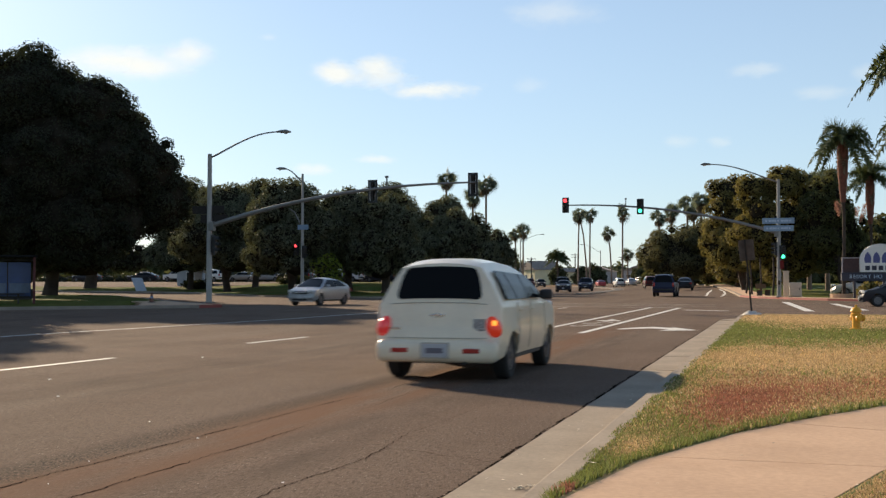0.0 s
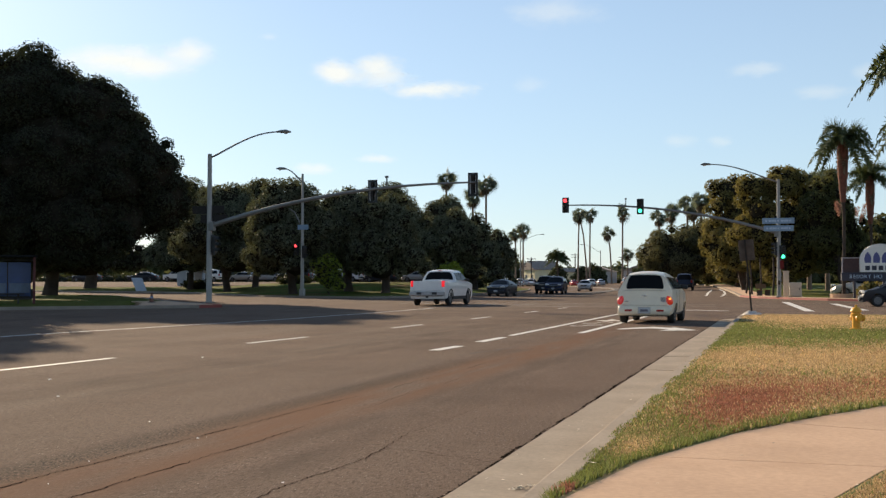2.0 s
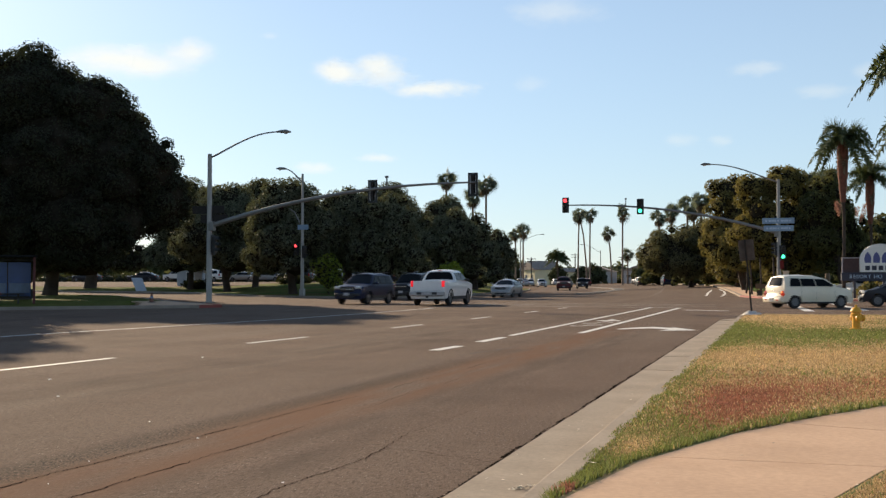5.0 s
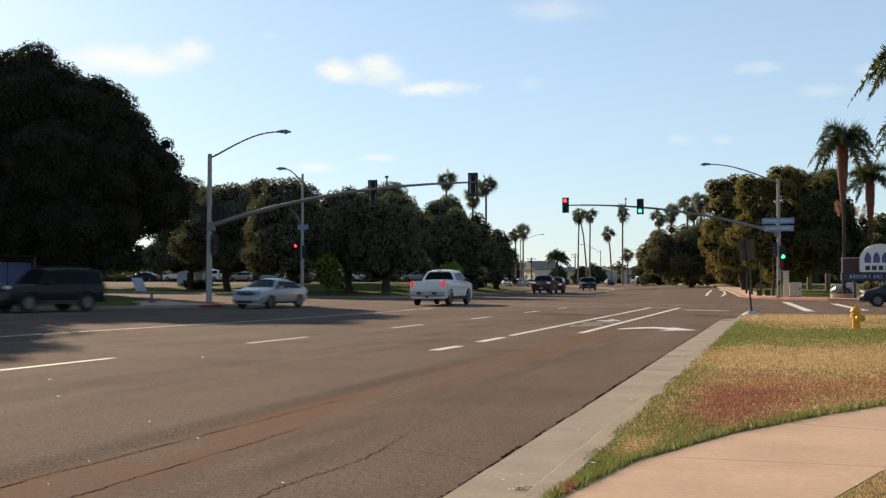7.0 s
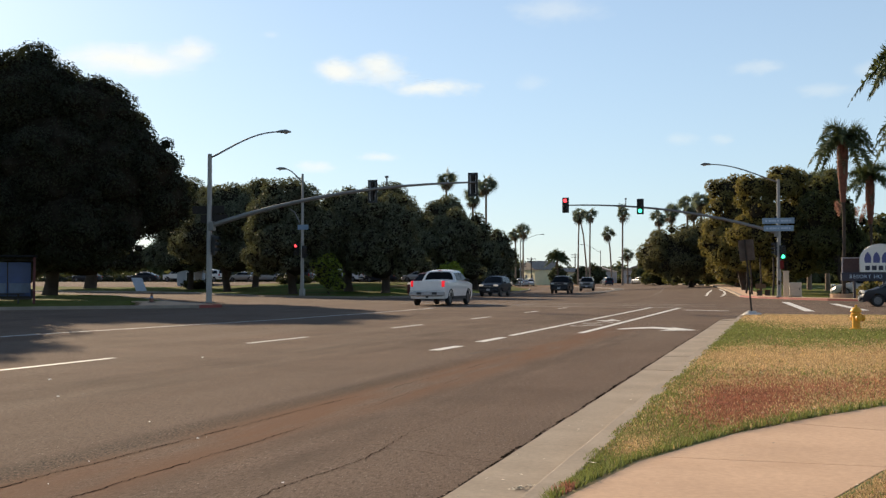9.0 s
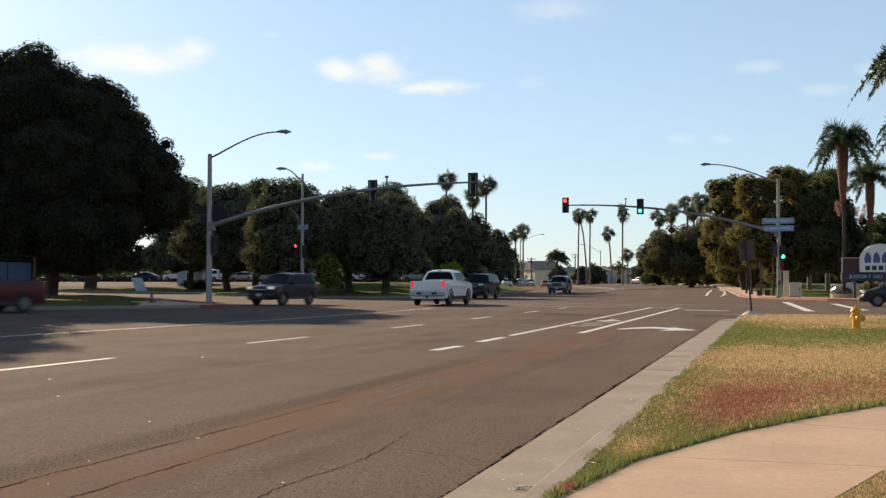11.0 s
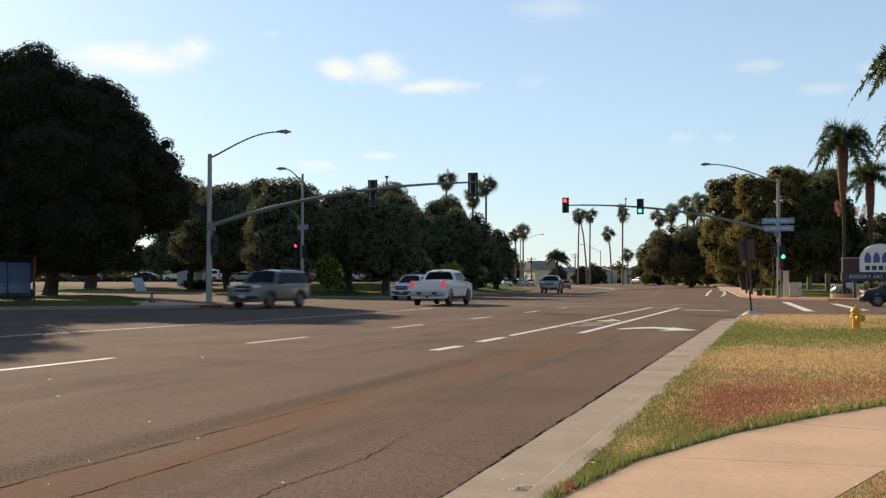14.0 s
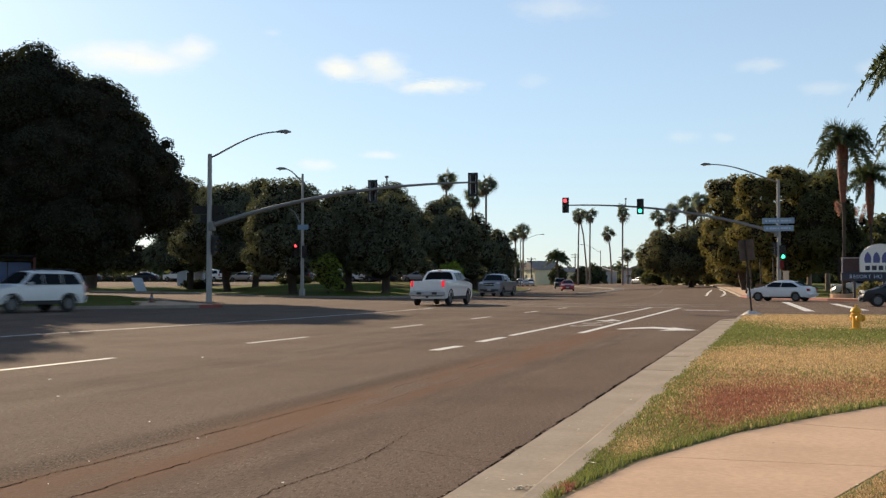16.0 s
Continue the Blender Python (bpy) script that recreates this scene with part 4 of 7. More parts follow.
def mast(name, base, height, arm_z, arm_len, arm_end_z, sgn, lamp_tip, heads, label, r=0.16):
    """A signal pole with a long rising arm over the road (sgn: +1 to +x, -1 to -x), a street lamp and signal heads."""
    x, y, z = base
    t = thing(name, pose(x, y, z), label, "traffic signal", "signal masts")
    part("base_plate", boxes(((0, 0, 0.02), (0.5, 0.5, 0.05)), bevel=0.01), GALV, t)
    bm = tube(bmesh.new(), [(0, 0, 0), (0, 0, height * 0.5), (0, 0, height)], [r, r * 0.86, r * 0.7], 12)
    part("pole", bm, POLE_PAINT, t, smooth=60)
    pts, rad = [], []
    for i in range(13):
        s = i / 12
        pts.append((sgn * arm_len * s, 0, arm_z + (arm_end_z - arm_z) * (1 - (1 - s) ** 2.2)))
        rad.append(0.13 - 0.085 * s)
    part("mast_arm", tube(bmesh.new(), pts, rad, 10), GALV, t, smooth=60)
    part("collar", boxes(((sgn * 0.16, 0, arm_z), (0.3, 0.34, 0.5)), bevel=0.04), GALV, t)
    street_lamp_arm(t, (0, 0, height - 0.22), lamp_tip, 1.0)
    for (d, face, lit, dz) in heads:
        s = d / arm_len
        zz = arm_z + (arm_end_z - arm_z) * (1 - (1 - s) ** 2.2)
        signal_head(t, (sgn * d, -0.16 if abs(face) < 90 else 0.16, zz + dz), face, lit)
    return t


left_mast = mast("signal_mast", (-29.38, 54.24, 0.15), 8.0, 4.1, 14.8, 6.1, 1, (3.35, 1.6, 9.27),
                 [(14.65, 180, "", -0.1), (9.3, 180, "", -0.1)], "grey signal mast with long arm, seen from behind")
part("sensor", boxes(((10.1, 0, 6.25), (0.06, 0.06, 0.45)), ((10.1, 0, 6.5), (0.16, 0.12, 0.1))), GALV, left_mast)
signal_head(left_mast, (-0.1, 0.3, 3.2), 160, "", 0.9)
signal_head(left_mast, (0.28, 0.05, 3.1), 90, "", 0.9)
sg = part("street_sign", boxes(((0, 0, 0.24), (1.9, 0.04, 0.42)), ((0.35, 0, -0.24), (1.6, 0.04, 0.42)), bevel=0.01), SIGN_BACK, left_mast, "dark back of two street name signs", m=pose(-0.1, 0.05, 4.75))

right_mast = mast("signal_mast", (-0.1, 85.6, 0.15), 8.6, 4.65, 15.8, 7.0, -1, (-4.9, -0.3, 9.8),
                  [(15.7, 0, "red", 0.0), (10.0, 0, "green", 0.05)], "pale signal mast with glowing red and green lights")
part("sensor", boxes(((-11.1, 0, 7.15), (0.06, 0.06, 0.45)), ((-11.1, 0, 7.4), (0.14, 0.12, 0.1))), GALV, right_mast)
signal_head(right_mast, (0.28, -0.2, 3.25), 10, "green", 0.9)
signal_head(right_mast, (-0.22, 0.1, 3.5), -90, "", 0.9)
for k, (w, zz, ox) in enumerate(((2.25, 5.55, -0.02), (2.1, 5.0, 0.0))):
    sgn_ob = part("street_sign", boxes(((0, 0, 0), (w, 0.04, 0.42)), bevel=0.01), SIGN_BLUE, right_mast, "pale blue street name sign", m=pose(ox, -0.2, zz))
    for i in range(7):
        part("lettering", boxes(((-w * 0.38 + i * w * 0.125, -0.024, 0), (w * (0.06 + 0.035 * (i * 7 % 3)), 0.006, 0.15))), SIGN_INK, sgn_ob)
part("push_button_box", boxes(((0, -0.2, 1.05), (0.16, 0.12, 0.3)), bevel=0.02), DARK_METAL, right_mast)
part("sign_plate", boxes(((0.2, -0.2, 2.35), (0.26, 0.03, 0.62)), bevel=0.01), material("dull_red_sign", (0.16, 0.025, 0.022), rough=0.8, vary=0.2, spec=0.1), right_mast, "small dark red sign plate")

# second lamp pole beyond the side street, with a low signal
p2 = thing("street_lamp", pose(-36.75, 83.2, 0.13 + land(-36.75, 83.2)) @ Matrix.Diagonal((1.1, 1.1, 1.1, 1)), "slim grey street lamp pole with a blue sign and red signal", "street lamp", "street lamps")
part("pole", tube(bmesh.new(), [(0, 0, 0), (0, 0, 4), (0, 0, 8.9)], [0.14, 0.11, 0.08], 10), POLE_PAINT, p2, smooth=60)
part("base_plate", boxes(((0, 0, 0.25), (0.36, 0.36, 0.5)), bevel=0.04), POLE_PAINT, p2)
street_lamp_arm(p2, (0, 0, 8.3), (-1.15, -0.6, 9.25), 1.0)
part("side_arm", tube(bmesh.new(), [(0, 0, 4.6), (-0.25, 0, 5.4), (-0.6, 0, 6.1), (-1.05, 0, 6.4)], [0.05, 0.05, 0.04, 0.03], 8), GALV, p2, smooth=60)
part("street_sign", boxes(((0.1, -0.12, 5.0), (0.85, 0.03, 0.36)), bevel=0.01), SIGN_BLUE, p2, "blue street name sign")
signal_head(p2, (-0.42, -0.15, 3.4), 0, "red", 0.75)
signal_head(p2, (0.25, -0.15, 3.2), 60, "", 0.75)

# leaning sign on the near corner, its foot in spilled concrete
ls = thing("road_sign", pose(-0.95, 40.2, 0.13, 0, -5, 0), "leaning dark metal sign post seen from behind", "road sign", "road signs")
part("post", boxes(((0, 0, 1.3), (0.06, 0.05, 2.6))), SIGN_BACK, ls)
# plate coloured dark brown for the shade on its backlit side
part("sign_plate", boxes(((0.03, 0.04, 2.25), (0.52, 0.015, 0.72)), bevel=0.004), material("backlit_sign_plate", (0.085, 0.068, 0.057), rough=0.95, vary=0.3, scale=5, spec=0.05), ls, "dark back of a sign plate")
bm = lathe([(0.0, 0.14), (0.12, 0.13), (0.2, 0.08), (0.28, 0.04), (0.36, 0.0), (0.36, -0.1)], 18)
for v in bm.verts:
    k = 1 + 0.45 * noise.noise(v.co * 7) + 0.2 * noise.noise(v.co * 19)
    v.co = Vector((v.co.x * k, v.co.y * k, v.co.z * (1 + 0.9 * noise.noise(v.co * 9))))
part("footing", bm, material("spilled_concrete", (0.52, 0.49, 0.44), rough=0.9, vary=0.2, scale=8, fine=40, spec=0.1), ls, "white lump of concrete round the post", smooth=50, m=pose(0, 0, 0, 0, 5, 0))

# fire hydrant
HYDRANT = material("hydrant_yellow", (0.70, 0.33, 0.012), rough=0.45, vary=0.15, scale=6, fine=40)
hy = thing("fire_hydrant", pose(1.73, 28.7, 0.14, 0, 0, 20) @ Matrix.Diagonal((0.85, 0.85, 0.85, 1)), "yellow cast-iron fire hydrant standing in the lawn", "fire hydrant")
part("barrel", lathe([(0.17, 0.0), (0.17, 0.05), (0.115, 0.06), (0.11, 0.38), (0.15, 0.39), (0.15, 0.45), (0.12, 0.46), (0.12, 0.5)], 18), HYDRANT, hy, smooth=40)
part("bonnet", lathe([(0.155, 0.5), (0.155, 0.54), (0.13, 0.58), (0.08, 0.63), (0.03, 0.65), (0.03, 0.70), (0.0, 0.70)], 18), HYDRANT, hy, smooth=40)
for a in (0, 90, 180):
    part("outlet", lathe([(0.075, 0.08), (0.075, 0.16), (0.095, 0.165), (0.095, 0.22), (0.035, 0.225), (0.035, 0.26), (0.0, 0.26)], 12, "x"), HYDRANT, hy, m=pose(0, 0, 0.33, 0, 0, a - 90), smooth=40)

# controller cabinet beside the mast
cab = thing("control_cabinet", pose(1.15, 86.6, 0.15), "beige signal controller cabinet on a concrete pad", "cabinet")
BEIGE = material("beige_paint", (0.52, 0.44, 0.34), rough=0.55, vary=0.1)
part("body", boxes(((-0.1, 0, 0.56), (0.85, 0.6, 1.0)), bevel=0.03), BEIGE, cab)
part("plinth", boxes(((-0.1, 0, 0.04), (0.98, 0.75, 0.1))), CONCRETE, cab)
d = part("door", boxes(((-0.1, -0.31, 0.57), (0.74, 0.02, 0.88)), bevel=0.008), BEIGE, cab)
part("handle", boxes(((0.18, -0.335, 0.6), (0.04, 0.03, 0.16))), DARK_METAL, d)
cab2 = thing("utility_post", pose(0.45, 88.2, 0.15), "tall narrow beige service cabinet behind the mast", "cabinet")
part("body", boxes(((-0.05, 0, 0.93), (0.42, 0.4, 1.86)), bevel=0.03), BEIGE, cab2)
part("cap", boxes(((-0.05, 0, 1.89), (0.5, 0.48, 0.08)), bevel=0.02), BEIGE, cab2)


# ---- vehicles ----
GLASS_DARK = material("tinted_glass", (0.008, 0.009, 0.010), rough=0.08, vary=0, spec=0.05)
GLASS_CAR = material("car_glass", (0.012, 0.014, 0.016), rough=0.08, vary=0, spec=0.07)
TYRE = material("tyre_rubber", (0.018, 0.017, 0.016), rough=0.85, vary=0.2, scale=20, fine=80)
RIM = material("alloy_rim", (0.13, 0.13, 0.135), rough=0.4, metal=0.7, vary=0.05)
CHROME = material("chrome", (0.62, 0.62, 0.63), rough=0.15, metal=1.0, vary=0)
PLASTIC = material("black_plastic", (0.02, 0.02, 0.02), rough=0.6, vary=0.15, scale=20)
TAIL = material("tail_lamp", (0.36, 0.02, 0.015), rough=0.2, vary=0.1, coat=0.6)
TAIL_ON = material("tail_lamp_lit", (0.6, 0.03, 0.03), rough=0.2, vary=0, emit=(1.0, 0.02, 0.035), power=0.42)
TAIL_DIM = material("tail_lamp_dim", (0.55, 0.03, 0.03), rough=0.2, vary=0.1, emit=(1.0, 0.05, 0.05), power=0.1, coat=0.6)
TAIL_SIGNAL = material("tail_lamp_blinking", (0.6, 0.06, 0.02), rough=0.2, vary=0, emit=(1.0, 0.04, 0.015), power=0.12)
HEAD = material("headlamp", (0.6, 0.6, 0.58), rough=0.12, vary=0.05, coat=0.8)
HEAD_ON = material("headlamp_lit", (0.7, 0.66, 0.6), rough=0.12, vary=0, emit=(1.0, 0.8, 0.6), power=0.2)
PLATE = material("number_plate", (0.42, 0.42, 0.43), rough=0.5, vary=0.1)
PLATE_INK = material("plate_ink", (0.13, 0.12, 0.14), rough=0.6, vary=0)


def car_paint(name, color, metal=0.1, rough=0.36):
    return material(name, color, rough=rough, metal=metal, vary=0.06, scale=3, fine=40, coat=0.12 if max(color) < 0.1 else 0.5, spec=0.2 if max(color) < 0.1 else 0.5)


PAINTS = {
    "cream white": car_paint("cream_white_paint", (0.76, 0.66, 0.49), 0.0), "white": car_paint("white_paint", (0.72, 0.71, 0.69), 0.0),
    "silver": car_paint("silver_paint", (0.36, 0.355, 0.345), 0.4), "dark blue": car_paint("dark_blue_paint", (0.008, 0.014, 0.042)),
    "black": car_paint("black_paint", (0.009, 0.009, 0.011)), "dark grey": car_paint("dark_grey_paint", (0.022, 0.023, 0.030)),
    "maroon": car_paint("maroon_paint", (0.085, 0.014, 0.014)), "red": car_paint("red_paint", (0.42, 0.02, 0.02)),
    "tan": car_paint("tan_paint", (0.150, 0.142, 0.125), 0.3), "grey": car_paint("grey_paint", (0.20, 0.20, 0.215), 0.4),
    "dark green": car_paint("dark_green_paint", (0.010, 0.013, 0.018)),
}

# length, width, height, wheelbase, wheel radius, belt height, half width of the roof, side outline of the top from tail to nose
SHAPES = {
    "sedan": dict(L=4.62, W=1.80, H=1.45, wb=2.70, wr=0.325, belt=0.92, roof=0.56, front=0.95,
                  top=[(-2.30, 0.42), (-2.33, 0.66), (-2.22, 0.98), (-1.80, 1.06), (-1.15, 1.32), (-0.65, 1.43), (-0.1, 1.45), (0.35, 1.38), (1.05, 1.02), (1.7, 0.90), (2.15, 0.74), (2.31, 0.52), (2.29, 0.30)],
                  win=[(-1.50, 0.98, -1.05, 1.27), (0.88, 0.98, 0.30, 1.30)], ws=(0.40, 1.36, 1.0, 1.05), rw=(-1.18, 1.312, -1.74, 1.088), pillars=[-0.30]),
    "hatch": dict(L=4.45, W=1.75, H=1.49, wb=2.70, wr=0.31, belt=0.95, roof=0.56, front=0.9,
                  top=[(-2.20, 0.40), (-2.22, 0.62), (-2.15, 1.00), (-1.95, 1.14), (-0.9, 1.44), (-0.2, 1.49), (0.3, 1.45), (1.35, 0.98), (1.85, 0.82), (2.15, 0.64), (2.22, 0.46), (2.20, 0.28)],
                  win=[(-1.45, 1.03, -0.95, 1.34), (1.02, 1.0, 0.34, 1.37)], ws=(0.42, 1.42, 1.28, 1.01), rw=(-0.98, 1.43, -1.88, 1.16), pillars=[-0.35]),
    "suv": dict(taper=0.09, L=4.7, W=1.86, H=1.76, wb=2.70, wr=0.36, belt=1.10, roof=0.66, front=1.1,
                top=[(-2.33, 0.48), (-2.35, 0.75), (-2.30, 1.12), (-2.02, 1.68), (-1.5, 1.75), (-0.4, 1.76), (0.25, 1.70), (1.0, 1.16), (1.95, 1.02), (2.25, 0.82), (2.33, 0.58), (2.30, 0.36)],
                win=[(-1.98, 1.16, -1.78, 1.60), (0.80, 1.16, 0.22, 1.62)], ws=(0.32, 1.67, 0.94, 1.20), rw=(-2.06, 1.62, -2.26, 1.18), pillars=[-1.05, -0.15]),
    "boxy": dict(bow=0.1, taper=0.06, L=4.9, W=1.92, H=1.86, wb=2.85, wr=0.40, belt=1.14, roof=0.74, front=1.2,
                 top=[(-2.44, 0.50), (-2.46, 0.80), (-2.42, 1.16), (-2.30, 1.80), (-1.9, 1.86), (-0.2, 1.86), (0.42, 1.80), (0.95, 1.20), (2.15, 1.12), (2.36, 0.98), (2.43, 0.62), (2.40, 0.40)],
                 win=[(-2.25, 1.21, -2.18, 1.70), (0.78, 1.21, 0.36, 1.72)], ws=(0.48, 1.76, 0.92, 1.25), rw=(-2.33, 1.74, -2.42, 1.22), pillars=[-1.20, -0.15]),
    "pickup": dict(bow=0.06, taper=0.03, L=5.9, W=2.0, H=1.93, wb=3.75, wr=0.40, belt=1.28, roof=0.74, front=1.2,
                   top=[(-2.92, 0.62), (-2.94, 0.80), (-2.93, 1.32), (-0.80, 1.33), (-0.72, 1.36), (-0.50, 1.86), (-0.1, 1.92), (0.75, 1.93), (1.15, 1.86), (1.75, 1.34), (2.65, 1.22), (2.90, 1.05), (2.95, 0.70), (2.92, 0.46)],
                   win=[(-0.48, 1.36, -0.38, 1.76), (1.55, 1.34, 1.08, 1.78)], ws=(1.20, 1.82, 1.70, 1.38), rw=(-0.53, 1.80, -0.70, 1.40), pillars=[0.45]),
    "retro": dict(taper=0.035, L=4.29, W=1.78, H=1.665, wb=2.62, wr=0.325, belt=1.06, roof=0.545, front=0.8,
                  top=[(-2.08, 0.36), (-2.12, 0.50), (-2.02, 0.74), (-2.00, 0.92), (-1.97, 1.06), (-1.765, 1.575), (-1.52, 1.645), (-0.7, 1.665), (0.05, 1.625), (0.55, 1.51), (1.05, 1.105), (1.6, 1.02), (2.0, 0.86), (2.13, 0.58), (2.10, 0.32)],
                  win=[(-1.58, 1.10, -1.42, 1.495), (0.86, 1.10, 0.42, 1.445)], ws=(0.60, 1.485, 1.00, 1.15), rw=(-1.78, 1.545, -1.948, 1.115), rw_in=0.085, rw_low=0.24, pillars=[-0.95, -0.12]),
}


def side_x(S, y, z):
    """Half the width of a body at a place on its side."""
    hw = S["W"] / 2
    e = max(0.0, (abs(y) - (S["L"] / 2 - 0.75)) / 0.75)
    x = hw * (1 - S.get("taper", 0.13) * e * e)
    if z < 0.5:
        x *= 1 - 0.07 * (0.5 - z) / 0.3
    x *= 1 - 0.025 * abs(z - 0.72 * S["belt"]) / 0.5
    if z > S["belt"]:
        t = (z - S["belt"]) / (S["H"] - S["belt"])
        x -= (hw - S["roof"]) * t ** 1.25
    if S.get("fender") and z < 0.95:
        for ya in (-S["wb"] / 2, S["wb"] / 2):
            q = math.exp(-((y - ya) / 0.42) ** 2) * smoothstep(0.95, 0.6, z) if z > 0.3 else 0
            x += 0.05 * q
    return x


def body_bm(S):
    """The whole shell: the side outline with its wheel arches, cut into a grid and rounded in plan and section."""
    wb, wr = S["wb"] / 2, S["wr"] * 1.16
    sill = 0.20 if S["H"] < 1.71 else 0.30
    outline = list(S["top"])
    y_front = outline[-1][0]
    bottom = [(y_front, sill + 0.02)]
    for yc in (wb, -wb):
        for k in range(9):
            a = math.pi * k / 8
            yy, zz = yc + wr * math.cos(a), S["wr"] + wr * math.sin(a)
            bottom.append((yy, max(zz, sill)))
    bottom.append((outline[0][0], sill + 0.08))
    pts = []
    for p in outline[:-1] + bottom:
        if not pts or math.hypot(p[0] - pts[-1][0], p[1] - pts[-1][1]) > 0.015:
            pts.append(p)
    bm = bmesh.new()
    vs = [bm.verts.new((0.5, y, z)) for y, z in pts]
    f = bm.faces.new(vs)
    bmesh.ops.triangulate(bm, faces=[f])
    ext = bmesh.ops.extrude_face_region(bm, geom=bm.faces[:])
    new_v = [v for v in ext["geom"] if isinstance(v, bmesh.types.BMVert)]
    for v in new_v:
        v.co.x = -0.5
    cuts = [((0, y, 0), (0, 1, 0)) for y in np.arange(-S["L"] / 2 + 0.12, S["L"] / 2, 0.28)]
    cuts += [((0, 0, z), (0, 0, 1)) for z in (0.42, 0.55, 0.7, 0.82, S["belt"] - 0.04, S["belt"] + 0.02, (S["belt"] + S["H"]) / 2, S["H"] - 0.1)]
    cuts += [((x, 0, 0), (1, 0, 0)) for x in (-0.4, -0.2, 0.0, 0.2, 0.4)]
    for co, no in cuts:
        bmesh.ops.bisect_plane(bm, geom=bm.verts[:] + bm.edges[:] + bm.faces[:], plane_co=co, plane_no=no, dist=1e-5)
    for v in bm.verts:
        v.co = shell(S, v.co.x * 2, v.co.y, v.co.z)
    bmesh.ops.recalc_face_normals(bm, faces=bm.faces[:])
    return bm


def shell(S, k, y, z):
    """A point of the body's skin: k from -1 to 1 across, at a station of the side outline."""
    w = side_x(S, y, z)
    e = max(0.0, (abs(y) - (S["L"] / 2 - 0.35)) / 0.35)
    yy = y - math.copysign(1, y) * S.get("bow", 0.16) * min(1, e) * abs(k) ** 2.5
    zz = z - (0.05 * abs(k) ** 3 if z > S["belt"] - 0.1 else 0)
    if z > S["H"] - 0.12:
        zz += 0.018 * (1 - k * k)
    return Vector((k * w, yy, zz))


def side_window(S, ya, yb, z0, z1a, z1b, side, lift=0.012):
    """A glass pane on the side between two stations, following the body."""
    bm = bmesh.new()
    n = 6
    rows = []
    for j in range(3):
        row = []
        for i in range(n + 1):
            s = i / n
            y = ya + (yb - ya) * s
            top = z1a + (z1b - z1a) * s
            z = z0 + (top - z0) * j / 2
            row.append(bm.verts.new((side * (side_x(S, y, z) + lift), y, z)))
        rows.append(row)
    for r0, r1 in zip(rows, rows[1:]):
        for i in range(n):
            bm.faces.new((r0[i], r0[i + 1], r1[i + 1], r1[i]))
    bmesh.ops.recalc_face_normals(bm, faces=bm.faces[:])
    ext = bmesh.ops.extrude_face_region(bm, geom=bm.faces[:])
    for v in ext["geom"]:
        if isinstance(v, bmesh.types.BMVert):
            v.co.x -= side * 0.02
    bmesh.ops.recalc_face_normals(bm, faces=bm.faces[:])
    return bm


def tail_y(S, z):
    """The station of the tail at a height."""
    return along(sorted((zz, yy) for yy, zz in S["top"][1:6]), z)


def cross_window(S, y0, z0, y1, z1, inset=0.10, lift=0.014, inset_low=None):
    """A windscreen or rear window between two heights of the outline."""
    bm = bmesh.new()
    d = Vector((0, y1 - y0, z1 - z0)).normalized()
    nrm = Vector((0, d.z, -d.y))
    if nrm.z < 0:
        nrm = -nrm
    rows = []
    for s in (0.0, 0.06, 0.2, 0.5, 0.8, 0.94, 1.0):
        y, z = y0 + (y1 - y0) * s, z0 + (z1 - z0) * s
        low = inset if inset_low is None else inset_low
        w = (1 - (inset + (low - inset) * s) / side_x(S, y, z)) * (1 - 0.09 * abs(2 * s - 1) ** 10)
        rows.append([bm.verts.new(shell(S, w * k, y, z) + nrm * lift) for k in (-1, -0.94, -0.8, -0.6, -0.2, 0.2, 0.6, 0.8, 0.94, 1)])
    for r0, r1 in zip(rows, rows[1:]):
        for i in range(9):
            bm.faces.new((r0[i], r0[i + 1], r1[i + 1], r1[i]))
    ext = bmesh.ops.extrude_face_region(bm, geom=bm.faces[:])
    for v in ext["geom"]:
        if isinstance(v, bmesh.types.BMVert):
            v.co -= nrm * 0.02
    bmesh.ops.recalc_face_normals(bm, faces=bm.faces[:])
    return bm


